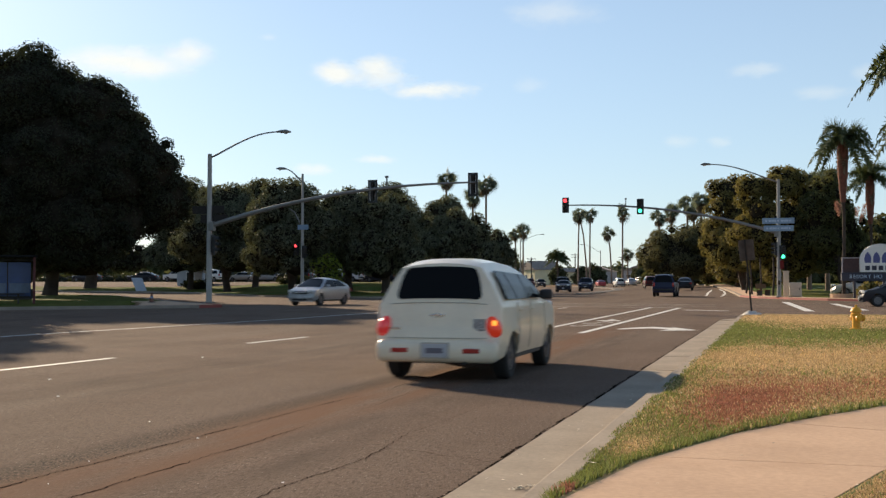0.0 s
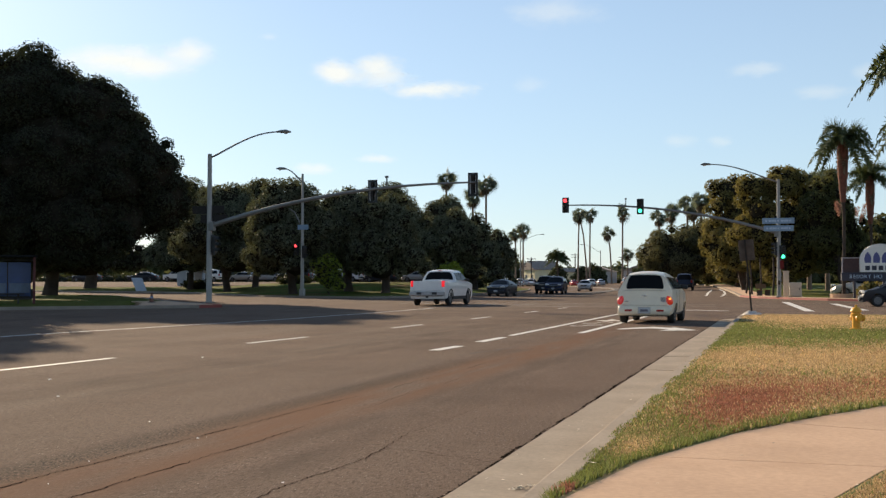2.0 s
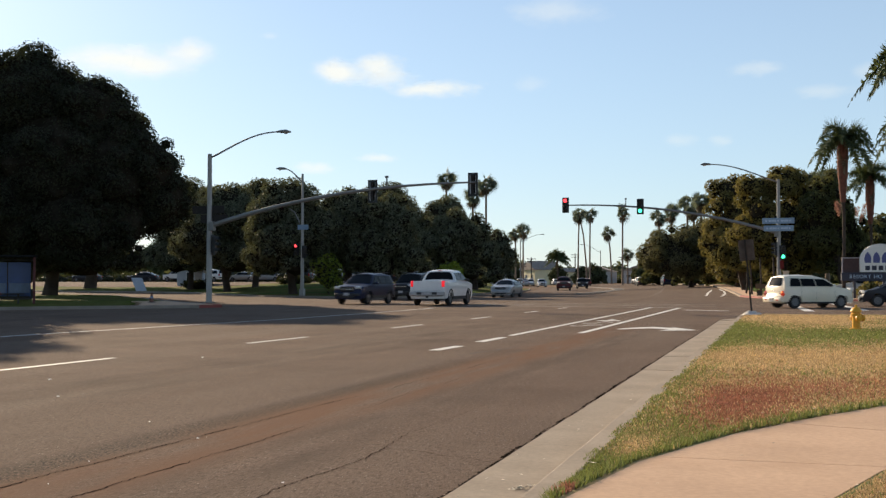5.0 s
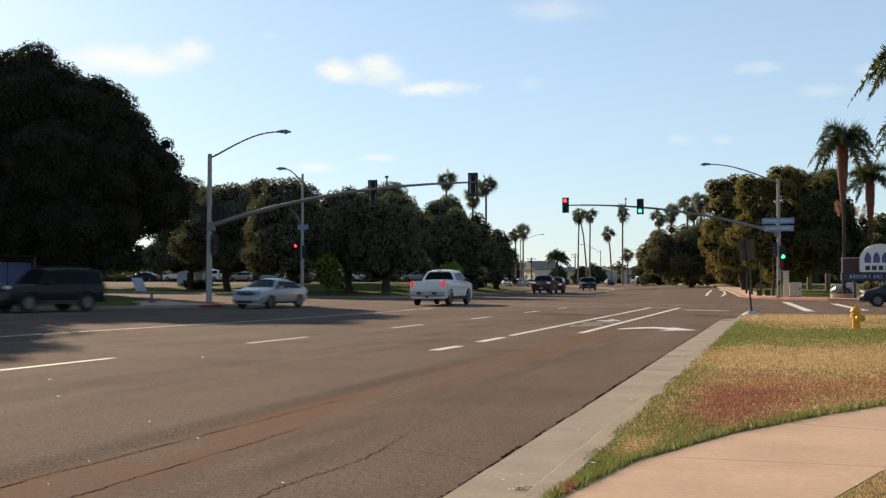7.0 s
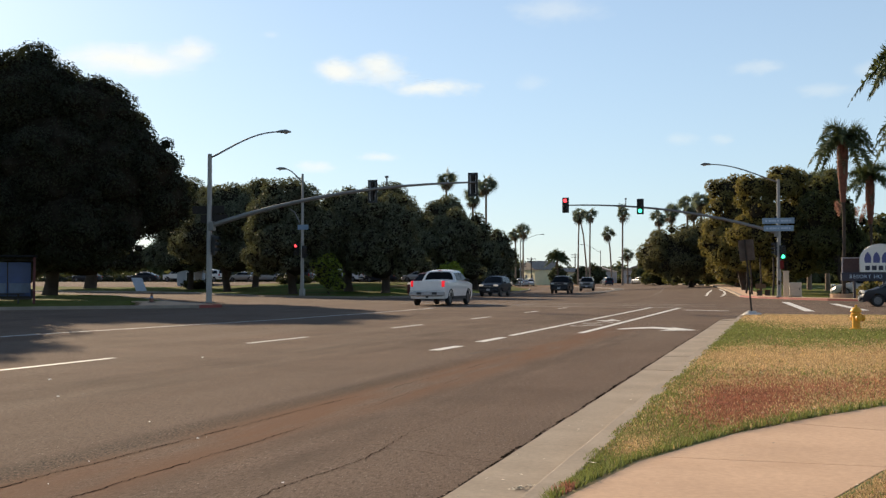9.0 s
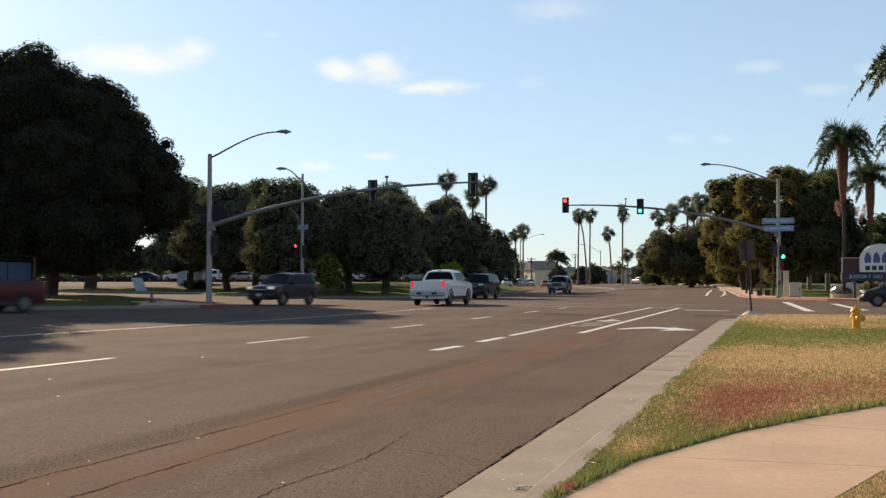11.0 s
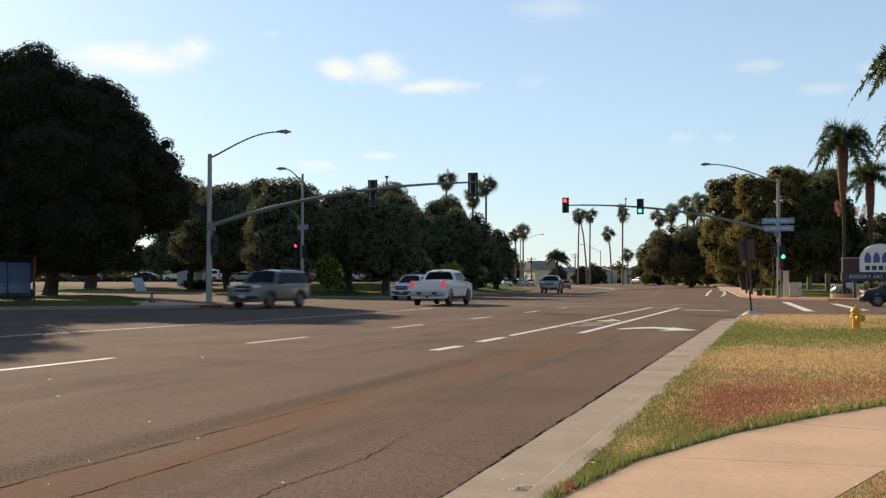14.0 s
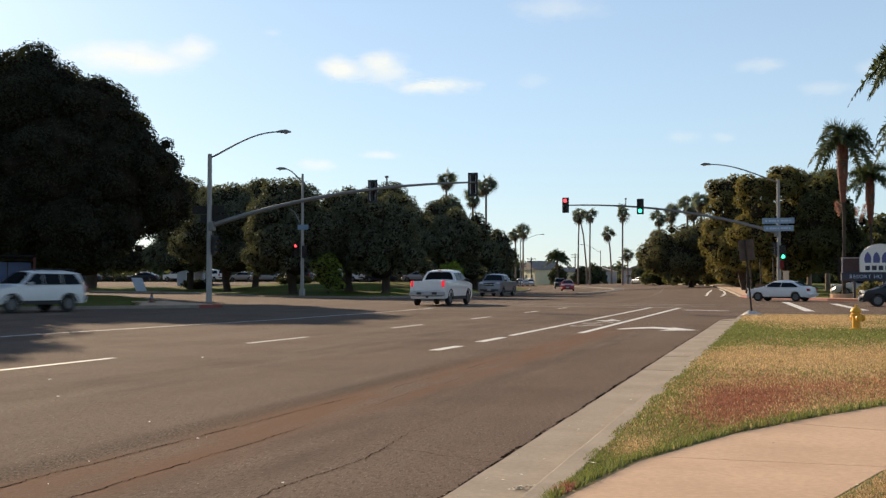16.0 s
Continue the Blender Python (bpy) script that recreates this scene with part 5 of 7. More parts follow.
def add_wheels(t, S, steel=False):
    r = S["wr"]
    hw = S["W"] / 2
    tyre = lathe([(r * 0.62, -0.10), (r * 0.9, -0.108), (r * 0.985, -0.085), (r, -0.05), (r, 0.05), (r * 0.985, 0.085), (r * 0.9, 0.108), (r * 0.62, 0.10), (r * 0.62, -0.10)], 28, "x")
    first = None
    for yc in (S["wb"] / 2, -S["wb"] / 2):
        for sd in (1, -1):
            if first is None:
                w = part("wheel", lathe([(r * 0.62, -0.07), (r * 0.62, 0.05), (0.0, 0.05)], 20, "x"), PLASTIC, t, m=pose(sd * (hw - 0.13), yc, r))
                part("tyre", tyre, TYRE, w, smooth=40)
                bm = lathe([(r * 0.63, 0.085), (r * 0.6, 0.10), (r * 0.56, 0.10), (r * 0.54, 0.06)], 24, "x")
                for k in range(5):
                    box(bm, (0.075, r * 0.29 * math.cos(k * 1.2566), r * 0.29 * math.sin(k * 1.2566)), (0.035, r * 0.56, 0.075), pose(0, 0, 0, math.degrees(k * 1.2566), 0, 0))
                bmesh.ops.create_cone(bm, cap_ends=True, segments=10, radius1=0.065, radius2=0.05, depth=0.05, matrix=pose(0.09, 0, 0, 0, 90, 0))
                part("rim", bm, RIM, w)
                first = w
            else:
                w = first.copy()
                scene.collection.objects.link(w)
                w.parent = t
                w.matrix_basis = pose(sd * (hw - 0.13), yc, r)
                for c in first.children:
                    cc = c.copy()
                    scene.collection.objects.link(cc)
                    cc.parent = w
                    cc.matrix_basis = c.matrix_basis if sd == 1 else pose(0, 0, 0, 0, 0, 180)


def car(name, kind, paint, m, label, category="car", lights_on=False, brake=False, glass=None, extras=True):
    """A vehicle: its nose to +y, its origin on the road."""
    S = SHAPES[kind]
    glass = glass or GLASS_CAR
    P = PAINTS[paint]
    t = thing(name, m, label, category, "vehicles")
    body = part("body", body_bm(S), P, t, smooth=32)
    (ya, z0, yb, z1), (yc, z2, yd, z3) = S["win"]
    for sd in (1, -1):
        cuts = [ya] + S["pillars"] + [yc]
        for i in range(len(cuts) - 1):
            a, b = cuts[i] + (0.03 if i else 0), cuts[i + 1] - (0.03 if i < len(cuts) - 2 else 0)
            top_at = lambda y: z1 + (z3 - z1) * (y - yb) / (yd - yb)
            za = top_at(a) if a > yb else z0 + (z1 - z0) * max(0.15, (a - ya) / (yb - ya))
            zb = top_at(b) if b < yd else z2 + 0.03
            if i == 0 and yb > ya + 0.01:
                part("side_window", side_window(S, yb - 0.001, b, z0, z1, zb, sd), glass, t)
                part("quarter_window", side_window(S, ya, yb, z0, z0 + 0.04, z1, sd), glass, t)
            elif i == len(cuts) - 2:
                part("side_window", side_window(S, a, yd, z2, za, z3, sd), glass, t)
                part("quarter_window", side_window(S, yd, yc, z2, z3, z2 + 0.03, sd), glass, t)
            else:
                part("side_window", side_window(S, a, b, z0, za, zb, sd), glass, t)
        mir = part("door_mirror", boxes(((sd * (side_x(S, yc, S["belt"]) + 0.10), yc - 0.22, S["belt"] + 0.09), (0.2, 0.1, 0.15)), bevel=0.035), PLASTIC if kind in ("retro", "pickup", "boxy") else P, t, smooth=50)
        hz = S["belt"] - 0.12
        for hy in (S["pillars"][0] + 0.16, S["pillars"][-1] + 0.2)[:2]:
            part("door_handle", boxes(((sd * (side_x(S, hy, hz) + 0.012), hy, hz), (0.03, 0.17, 0.035)), bevel=0.01), P, t)
        part("sill", boxes(((sd * (S["W"] / 2 - 0.09), 0, 0.30 if S["H"] < 1.7 else 0.40), (0.06, S["wb"] - S["wr"] * 2.5, 0.08)), bevel=0.015), PLASTIC, t)
        # lamps at the corners
        fy, fz = S["top"][-4][0], S["top"][-4][1]
        hx = side_x(S, S["L"] / 2 - 0.1, fz) - 0.22
        part("headlamp", boxes(((sd * hx, S["L"] / 2 - 0.17, fz * 0.93), (0.36, 0.16, 0.15)), bevel=0.04), HEAD_ON if lights_on else HEAD, t, smooth=50)
        if kind != "retro":
            rz = S["belt"] - 0.12
            part("tail_lamp", boxes(((sd * (side_x(S, -S["L"] / 2 + 0.1, rz) - 0.12), -S["L"] / 2 + 0.13, rz), (0.17 if S["H"] > 1.7 else 0.24, 0.2, 0.32 if S["H"] > 1.7 else 0.16)), bevel=0.03), TAIL_ON if brake else TAIL, t, smooth=50)
    part("windscreen", cross_window(S, *S["ws"]), glass, t)
    part("rear_window", cross_window(S, *S["rw"], inset=S.get("rw_in", 0.13), inset_low=S.get("rw_low")), glass, t)
    part("underbody", boxes(((0, 0, 0.3 if S["H"] < 1.7 else 0.42), (S["W"] - 0.5, S["L"] - 0.9, 0.16))), PLASTIC, t)
    yf = S["L"] / 2
    gz = S["top"][-4][1] * 0.84
    gr = part("grille", boxes(((0, yf - 0.075, gz), (0.86, 0.12, 0.15 if S["H"] < 1.7 else 0.27)), bevel=0.02), PLASTIC, t)
    part("grille_bar", boxes(((0, yf - 0.01, gz), (0.80, 0.02, 0.035)), bevel=0.008), CHROME, gr)
    part("lower_intake", boxes(((0, yf - 0.01, 0.33 if S["H"] < 1.7 else 0.43), (S["W"] * 0.5, 0.06, 0.11)), bevel=0.02), PLASTIC, t)
    if S["H"] > 1.71:
        low = 0.42
        for sd in (1, -1):
            part("side_cladding", boxes(((sd * (side_x(S, 0, low) + 0.004), 0, low), (0.03, S["wb"] - S["wr"] * 2.4, 0.17)), bevel=0.012), PLASTIC, t)
            for ya2 in (S["wb"] / 2, -S["wb"] / 2):
                ring = [(sd * (side_x(S, ya2, S["wr"] + S["wr"] * 1.2 * math.sin(a)) + 0.005), ya2 + S["wr"] * 1.2 * math.cos(a), S["wr"] + S["wr"] * 1.2 * math.sin(a)) for a in [math.pi * k / 10 for k in range(11)]]
                part("arch_trim", tube(bmesh.new(), ring, 0.03, 6), PLASTIC, t, smooth=60)
    part("front_bumper", boxes(((0, yf - 0.14, 0.42 if S["H"] < 1.7 else 0.55), (S["W"] * 0.8, 0.28, 0.14)), bevel=0.05), PLASTIC if S["H"] > 1.7 else P, t, smooth=50)
    part("number_plate", boxes(((0, yf + 0.01, 0.47 if S["H"] < 1.7 else 0.58), (0.31, 0.015, 0.15)), bevel=0.004), PLATE, t)
    if kind != "retro":
        part("rear_bumper", boxes(((0, -yf + 0.12, 0.47 if S["H"] < 1.7 else 0.60), (S["W"] * 0.84, 0.3, 0.18)), bevel=0.05), P if S["H"] < 1.7 else PLASTIC, t, smooth=50)
    if kind in ("suv", "boxy"):
        for sd in (1, -1):
            part("roof_rail", tube(bmesh.new(), [(sd * (S["roof"] - 0.02), -1.7, S["H"] - 0.02), (sd * (S["roof"] - 0.02), -1.6, S["H"] + 0.05), (sd * (S["roof"] - 0.02), 0.0, S["H"] + 0.05), (sd * (S["roof"] - 0.02), 0.1, S["H"] - 0.04)], 0.02, 6), PLASTIC, t)
    add_wheels(t, S)
    return t

SHAPES["retro"]["fender"] = True
gap = material("panel_gap", (0.44, 0.385, 0.295), rough=0.9, vary=0)
# the cream car that turns right
retro = car("retro_hatchback", "retro", "cream white", pose(-4.33, 15.95, 0), "cream-white retro-styled hatchback with one blinker lit", glass=GLASS_DARK)
for sd in (1, -1):
    lamp = lathe([(0.0, 0.075), (0.05, 0.07), (0.095, 0.045), (0.125, 0.0), (0.125, -0.08)], 22)
    for v in lamp.verts:
        v.co = Vector((v.co.x * (0.8 - 0.9 * v.co.y), v.co.y * 1.22, v.co.z))
    part("tail_lamp", lamp, TAIL_SIGNAL if sd == 1 else TAIL_DIM, retro, "red tail lamp", smooth=60, m=pose(sd * 0.775, -1.955, 0.745, 90, 0, 0) @ pose(0, 0, 0, -12, sd * 24, sd * 16))
    part("reflector", boxes(((sd * 0.50, -2.125, 0.42), (0.24, 0.02, 0.07)), bevel=0.012), TAIL, retro)
part("rear_bumper", boxes(((0, -2.02, 0.41), (1.70, 0.22, 0.31)), bevel=0.09), PAINTS["cream white"], retro, smooth=60)
part("plate_frame", boxes(((0, -2.132, 0.42), (0.40, 0.02, 0.22)), bevel=0.006), gap, retro)
pl = part("number_plate", boxes(((0, -2.142, 0.42), (0.36, 0.02, 0.18)), bevel=0.006), PLATE, retro)
part("lettering", boxes(((0, -2.155, 0.42), (0.24, 0.006, 0.07))), PLATE_INK, pl)
part("emblem", boxes(((0, -2.005, 0.89), (0.2, 0.02, 0.03)), ((0, -2.01, 0.89), (0.06, 0.02, 0.06)), bevel=0.008), CHROME, retro)
part("sticker", boxes(((0.58, -1.99, 0.76), (0.16, 0.012, 0.16)), bevel=0.004), material("sticker_grey", (0.3, 0.28, 0.26), rough=0.6, vary=0.8, scale=40, fine=110), retro)
part("blinker", boxes(((0.80, -2.03, 0.79), (0.07, 0.04, 0.07)), bevel=0.015), material("amber_blinker", (0.8, 0.25, 0.03), rough=0.2, vary=0, emit=(1.0, 0.35, 0.05), power=0.9), retro, "amber blinker, lit")
part("badge", boxes(((-0.60, -1.995, 0.71), (0.16, 0.012, 0.03))), CHROME, retro)
R = SHAPES["retro"]
for z in (0.585, 1.06):
    pts = [shell(R, k / 10, tail_y(R, z), z) + Vector((0, -0.004, 0)) for k in range(-8, 9)]
    part("panel_gap", tube(bmesh.new(), pts, 0.007, 6), gap, retro)
for sd in (1, -1):
    for y0 in (-0.98, -0.10, 0.92):
        pts = [Vector((sd * (side_x(R, y0, z) + 0.002), y0, z)) for z in (0.36, 0.5, 0.65, 0.8, 0.95, 1.06)]
        part("panel_gap", tube(bmesh.new(), pts, 0.006, 6), gap, retro)
part("exhaust", tube(bmesh.new(), [(0.4, -1.7, 0.27), (0.4, -2.08, 0.26)], 0.03, 8), PLASTIC, retro)


def shrink(thing_, k):
    """Makes a car a little smaller in all its parts."""
    done = set()
    for ob in thing_.children_recursive:
        ob.matrix_basis.translation = ob.matrix_basis.translation * k
        if ob.data.name not in done:
            done.add(ob.data.name)
            ob.data.transform(Matrix.Diagonal((k, k, k, 1)))


shrink(retro, 0.965)

# the waiting pickup
pickup = car("pickup_truck", "pickup", "white", pose(-17.85, 59.4, 0, 0, 0, 1.0), "white crew-cab pickup truck waiting, brake light lit", "pickup", brake=True, glass=GLASS_DARK)
part("tailgate", boxes(((0, -2.945, 1.06), (1.55, 0.05, 0.5)), bevel=0.015), PAINTS["white"], pickup)
pl = part("number_plate", boxes(((0, -3.08, 0.68), (0.31, 0.02, 0.15))), PLATE, pickup)
part("top_brake_lamp", boxes(((0, -0.53, 1.89), (0.25, 0.05, 0.03))), TAIL, pickup)
part("step_bumper", boxes(((0, -3.0, 0.64), (1.94, 0.16, 0.22)), bevel=0.03), material("dull_chrome", (0.34, 0.34, 0.35), rough=0.35, metal=0.8, vary=0.1), pickup, "dull chrome step bumper")
for x in (-0.42, 0.42):
    part("bumper_pad", boxes(((x, -3.085, 0.66), (0.26, 0.02, 0.13)), bevel=0.006), PLASTIC, pickup)
part("hitch", boxes(((0, -2.98, 0.48), (0.1, 0.2, 0.1))), PLASTIC, pickup)

hybrid = car("hatchback", "hatch", "silver", pose(-24, 57, 0), "pale silver hatchback driving towards the viewer")
dark_sedan = car("sedan", "sedan", "dark grey", pose(-24, 100, 0), "dark grey sedan driving past the park", lights_on=False)
blue_suv = car("crossover", "suv", "dark blue", pose(-24, 100, 0), "dark blue crossover driving past the park")
black_suv = car("off_roader", "boxy", "black", pose(-24, 100, 0), "black sport utility vehicle with chrome front")
silver_sedan = car("sedan", "sedan", "silver", pose(-24, 100, 0), "pale silver sedan driving past the park")
maroon_pickup = car("pickup_truck", "pickup", "maroon", pose(-24, 100, 0), "maroon pickup truck with its headlights on", "pickup", lights_on=True)
grey_suv = car("crossover", "suv", "dark green", pose(-24, 100, 0), "dark grey-green crossover driving past the park", lights_on=True)
boxy_suv = car("off_roader", "boxy", "black", pose(-24, 100, 0), "black boxy off-roader driving past the park")
tan_suv = car("off_roader", "boxy", "tan", pose(-24, 100, 0), "greyish tan sport utility vehicle driving past the park")
white_suv = car("crossover", "suv", "white", pose(-24, 100, 0), "white crossover with black lower cladding driving past the park")
grey_pickup = car("pickup_truck", "pickup", "grey", pose(-24, 100, 0), "grey pickup truck coming round the bend", "pickup")
red_sedan = car("sedan", "hatch", "red", pose(-24, 100, 0), "bright red hatchback coming round the bend")
leaving_suv = car("off_roader", "boxy", "dark blue", pose(-9, 97, 0), "dark blue sport utility vehicle driving away", glass=GLASS_DARK)
leaving_sedan = car("sedan", "sedan", "dark grey", pose(-9, 130, 0), "dark sedan driving away round the bend")
leaving_maroon = car("off_roader", "boxy", "maroon", pose(-18, 174, 0), "maroon sport utility vehicle far down the road")
far_white = copy_thing(white_suv, pose(-30, 219, 0.7))
tagged(far_white, label="white crossover driving away round the bend")
far_silver = copy_thing(silver_sedan, pose(-28, 225, 0.7))
tagged(far_silver, label="silver sedan driving away round the bend")
far_red = copy_thing(red_sedan, pose(-36, 241, 0.7))
tagged(far_red, label="red hatchback driving away round the bend")
far_dark = copy_thing(black_suv, pose(-46, 228, 0.7))
tagged(far_dark, label="dark sport utility vehicle far round the bend")
side_sedan = car("sedan", "sedan", "white", pose(4, 73, 0, 0, 0, 90), "white sedan coming out of the side street")
shrink(side_sedan, 0.94)
waiting_car = car("sedan", "hatch", "dark grey", pose(6.1, 62.2, 0, 0, 0, 90), "dark grey car waiting in the side street", lights_on=True)


# parked cars: in the park's car park, at the hotel, and on the far road, the last placed to fit the camera's view
for k, (src, x, y, a) in enumerate(((white_suv, -78, 132, 80), (dark_sedan, -85, 134, 100), (silver_sedan, -66, 129, 85), (grey_suv, -57, 126, 95), (white_suv, -50.5, 128, 90),
                                    (dark_sedan, -45, 127, 85), (silver_sedan, -40.5, 129, 95), (dark_sedan, -97, 137.5, 90), (white_suv, -72, 131, 70), (silver_sedan, -62, 128, 100), (white_suv, -54, 130, 100), (silver_sedan, -47.5, 131, 80),
                                    (white_suv, -57.5, 240, 17), (silver_sedan, -57.2, 247, 17), (white_suv, -58, 255, 17), (silver_sedan, -58.2, 262, 17), (white_suv, -58.5, 269, 17),
                                    (white_suv, -24.5, 222, 35), (silver_sedan, -27.2, 228, 35), (black_suv, -22.6, 216, 35), (silver_sedan, 6.0, 91.5, 95), (dark_sedan, 9.6, 91.0, 88))):
    if y < 140 and x < 0:
        x, y = x - 5.5, y + 13
    c = copy_thing(src, pose(x, y, land(x, y) + 0.14 + (0.02 if y < 160 else 0), 0, 0, a))
    tagged(c, label="parked " + src["label"].split(" driving")[0].split(" with")[0] + (" in the distance" if y > 150 else " in a car park"), group="parked cars")

# car park surface and low wall behind the park lawn
tagged(sheet("car_park", [(-130, 140), (-86, 130), (-62, 124), (-36, 123), (-36, 149), (-60, 152), (-130, 168)], ASPHALT, 0.15, 0.1, 8.0), "worn grey surface of the car park", "car park")


# ---- palms ----
feather_palm(4.2, 82.6, 0.15, 12.0, 51, fronds=22, length=2.8, trunk_r=0.27, label="palm with a thick rust-brown trunk top and green crown", droop=0.9, seeds=((-0.42, -0.1, 6.5), (-0.2, -0.3, 6.3)))
feather_palm(9.5, 88.5, 0.15, 18.9, 52, fronds=26, length=4.2, trunk_r=0.3, label="tall palm with drooping feather leaves")
feather_palm(8.6, 79.0, 0.15, 13.0, 53, fronds=20, length=3.2, trunk_r=0.3, label="palm with drooping feather leaves", shaft=False)
feather_palm(6.9, 95.5, 0.15, 10.4, 54, fronds=24, length=2.6, trunk_r=0.26, label="palm with brown hanging seed stalks", droop=0.8, seeds=((-1.0, -0.5, 6.9), (-0.7, -0.6, 6.5), (-0.45, -0.5, 7.1)))
FAN = [(-48.8, 280.8, 18.9, 0.4, 0), (-46.9, 283, 19.3, -1.9, 0), (-45.1, 276.4, 18.8, 0.2, 0), (-40.5, 282, 14.2, -0.9, 0), (-33.2, 247.8, 17.4, 0.1, 0), (-54.0, 182, 19.0, 0, 0), (-47.6, 184, 18.3, 0, 0),
       (-51.0, 188, 16.4, 0, 0), (-56.8, 253.7, 14.4, 0, 0), (-59.6, 258, 14.0, 0, 0), (-22.8, 228, 14.7, -0.5, 0), (-15.4, 199, 15.6, 0, 0), (-12.6, 189.4, 15.4, 0.3, 0), (-14.1, 196.2, 14.2, 0, 0), (2.9, 124.1, 12.6, 0, 0), (-38.8, 300, 9.2, 0, 0), (-33.0, 310, 9.0, 0, 0), (-19.0, 208.3, 14.7, 0, 0), (4.6, 121, 12.4, 0, 0)]
for k, (x, y, h, lx, ly) in enumerate(FAN):
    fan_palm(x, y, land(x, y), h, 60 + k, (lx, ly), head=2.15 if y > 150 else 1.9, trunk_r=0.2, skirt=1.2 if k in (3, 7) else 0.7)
feather_palm(-56.5, 294, 0, 9.0, 90, fronds=40, length=4.0, trunk_r=0.6, label="broad date palm far down the road", shaft=False, droop=0.7)

# ---- far woods and hedges along the horizon ----
rnd = random.Random(5)
blobs = []
for k in range(150):
    u = k / 149
    a = radians(62 - 74 * u)
    dist = rnd.uniform(330, 430)
    x, y = -dist * math.sin(a), dist * math.cos(a)
    h = rnd.uniform(3.0, 7.0) + (1.5 if a > radians(12) else -0.4)
    blobs.append(((x, y, h * 0.5), (rnd.uniform(6, 11), 4.5, h * 0.62)))
P, Nn = blob_points(blobs, 0.7, rough=0.3)
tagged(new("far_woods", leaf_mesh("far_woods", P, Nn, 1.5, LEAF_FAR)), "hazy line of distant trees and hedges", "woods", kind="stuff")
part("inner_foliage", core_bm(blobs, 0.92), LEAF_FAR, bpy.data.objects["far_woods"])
blobs = []
for k in range(46):
    x = -130 + 82 * k / 45 + rnd.uniform(-1, 1)
    y = 160 + rnd.uniform(-4, 10) + (6 if x < -90 else 0)
    h = rnd.uniform(0.9, 2.4)
    blobs.append(((x, y, 0.8 + h * 0.45), (rnd.uniform(2, 3.5), 2.2, h * 0.6)))
P, Nn = blob_points(blobs, 5.0, rough=0.3)
tagged(new("hedge", leaf_mesh("hedge", P, Nn, 0.55, LEAF_OAK)), "dark hedge and trees behind the car park", "hedge", kind="stuff")
part("inner_foliage", core_bm(blobs, 0.9), LEAF_OAK, bpy.data.objects["hedge"])

for x, y, h, r, sd in ((-45.5, 287, 5.6, 3.4, 81), (-49.5, 290, 5.0, 3.0, 82), (-35.0, 296, 5.2, 3.0, 83), (-30.0, 290, 4.2, 3.0, 84), (-58.6, 306, 5.6, 3.2, 85)):
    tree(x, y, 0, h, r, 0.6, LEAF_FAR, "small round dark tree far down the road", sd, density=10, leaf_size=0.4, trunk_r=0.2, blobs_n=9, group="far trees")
# added behind the car park to shade it and close bright gaps
for x, y, h, r, sd in ((-48, 146, 8.0, 4.0, 94),):
    tree(x, y, land(x, y), h, r, 2.6, LEAF_OAK, "dark tree added behind the car park to shade it", sd, density=6, leaf_size=0.4, trunk_r=0.35, blobs_n=12)
for k in (0, 3, 4, 8):
    x = -66 + 4.1 * k
    bush(x, 119 + (k % 3), land(x, 119), 1.9, 1.3, LEAF_OAK, "low dark shrub before the car park", 110 + k, density=16, leaf_size=0.2)

# ---- houses at the far end ----
WALL_CREAM = material("cream_stucco", (0.78, 0.68, 0.42), rough=0.9, vary=0.08, scale=0.6)
WALL_GREY = material("grey_stucco", (0.42, 0.41, 0.40), rough=0.9, vary=0.1, scale=0.6)
ROOF = material("roof_shingle", (0.26, 0.215, 0.18), rough=0.9, vary=0.2, scale=1.0, fine=8)


def house(x, y, rz, w, d, h, roof_h, wall, label):
    t = thing("house", pose(x, y, land(x, y), 0, 0, rz), label, "house", "far houses")
    part("wall", boxes(((0, 0, h / 2), (w, d, h))), wall, t)
    bm = bmesh.new()
    o = 0.4
    a = [bm.verts.new(p) for p in ((-w / 2 - o, -d / 2 - o, h), (w / 2 + o, -d / 2 - o, h), (w / 2 + o, d / 2 + o, h), (-w / 2 - o, d / 2 + o, h), (0, -d / 2 - o, h + roof_h), (0, d / 2 + o, h + roof_h))]
    for f in ((0, 1, 4), (1, 2, 5, 4), (2, 3, 5), (3, 0, 4, 5), (0, 3, 2, 1)):
        bm.faces.new([a[i] for i in f])
    bmesh.ops.recalc_face_normals(bm, faces=bm.faces[:])
    part("roof", bm, ROOF, t)
    bm = bmesh.new()
    g0 = [bm.verts.new(p) for p in ((-w / 2, -d / 2 - 0.05, h), (w / 2, -d / 2 - 0.05, h), (0, -d / 2 - 0.05, h + roof_h * 0.93))]
    bm.faces.new(g0)
    part("gable", bm, wall, t)
    for k in range(max(1, int(w / 3))):
        wx = -w / 2 + (k + 0.5) * w / max(1, int(w / 3))
        win = part("window", boxes(((wx, -d / 2 - 0.02, h * 0.55), (1.1, 0.08, 1.2))), SIGN_WHITE, t)
        part("pane", boxes(((wx, -d / 2 - 0.07, h * 0.55), (0.9, 0.02, 1.0))), GLASS_CAR, win)
    part("door", boxes(((w * 0.3, -d / 2 - 0.03, 1.0), (1.0, 0.08, 2.0))), ROOF, t)


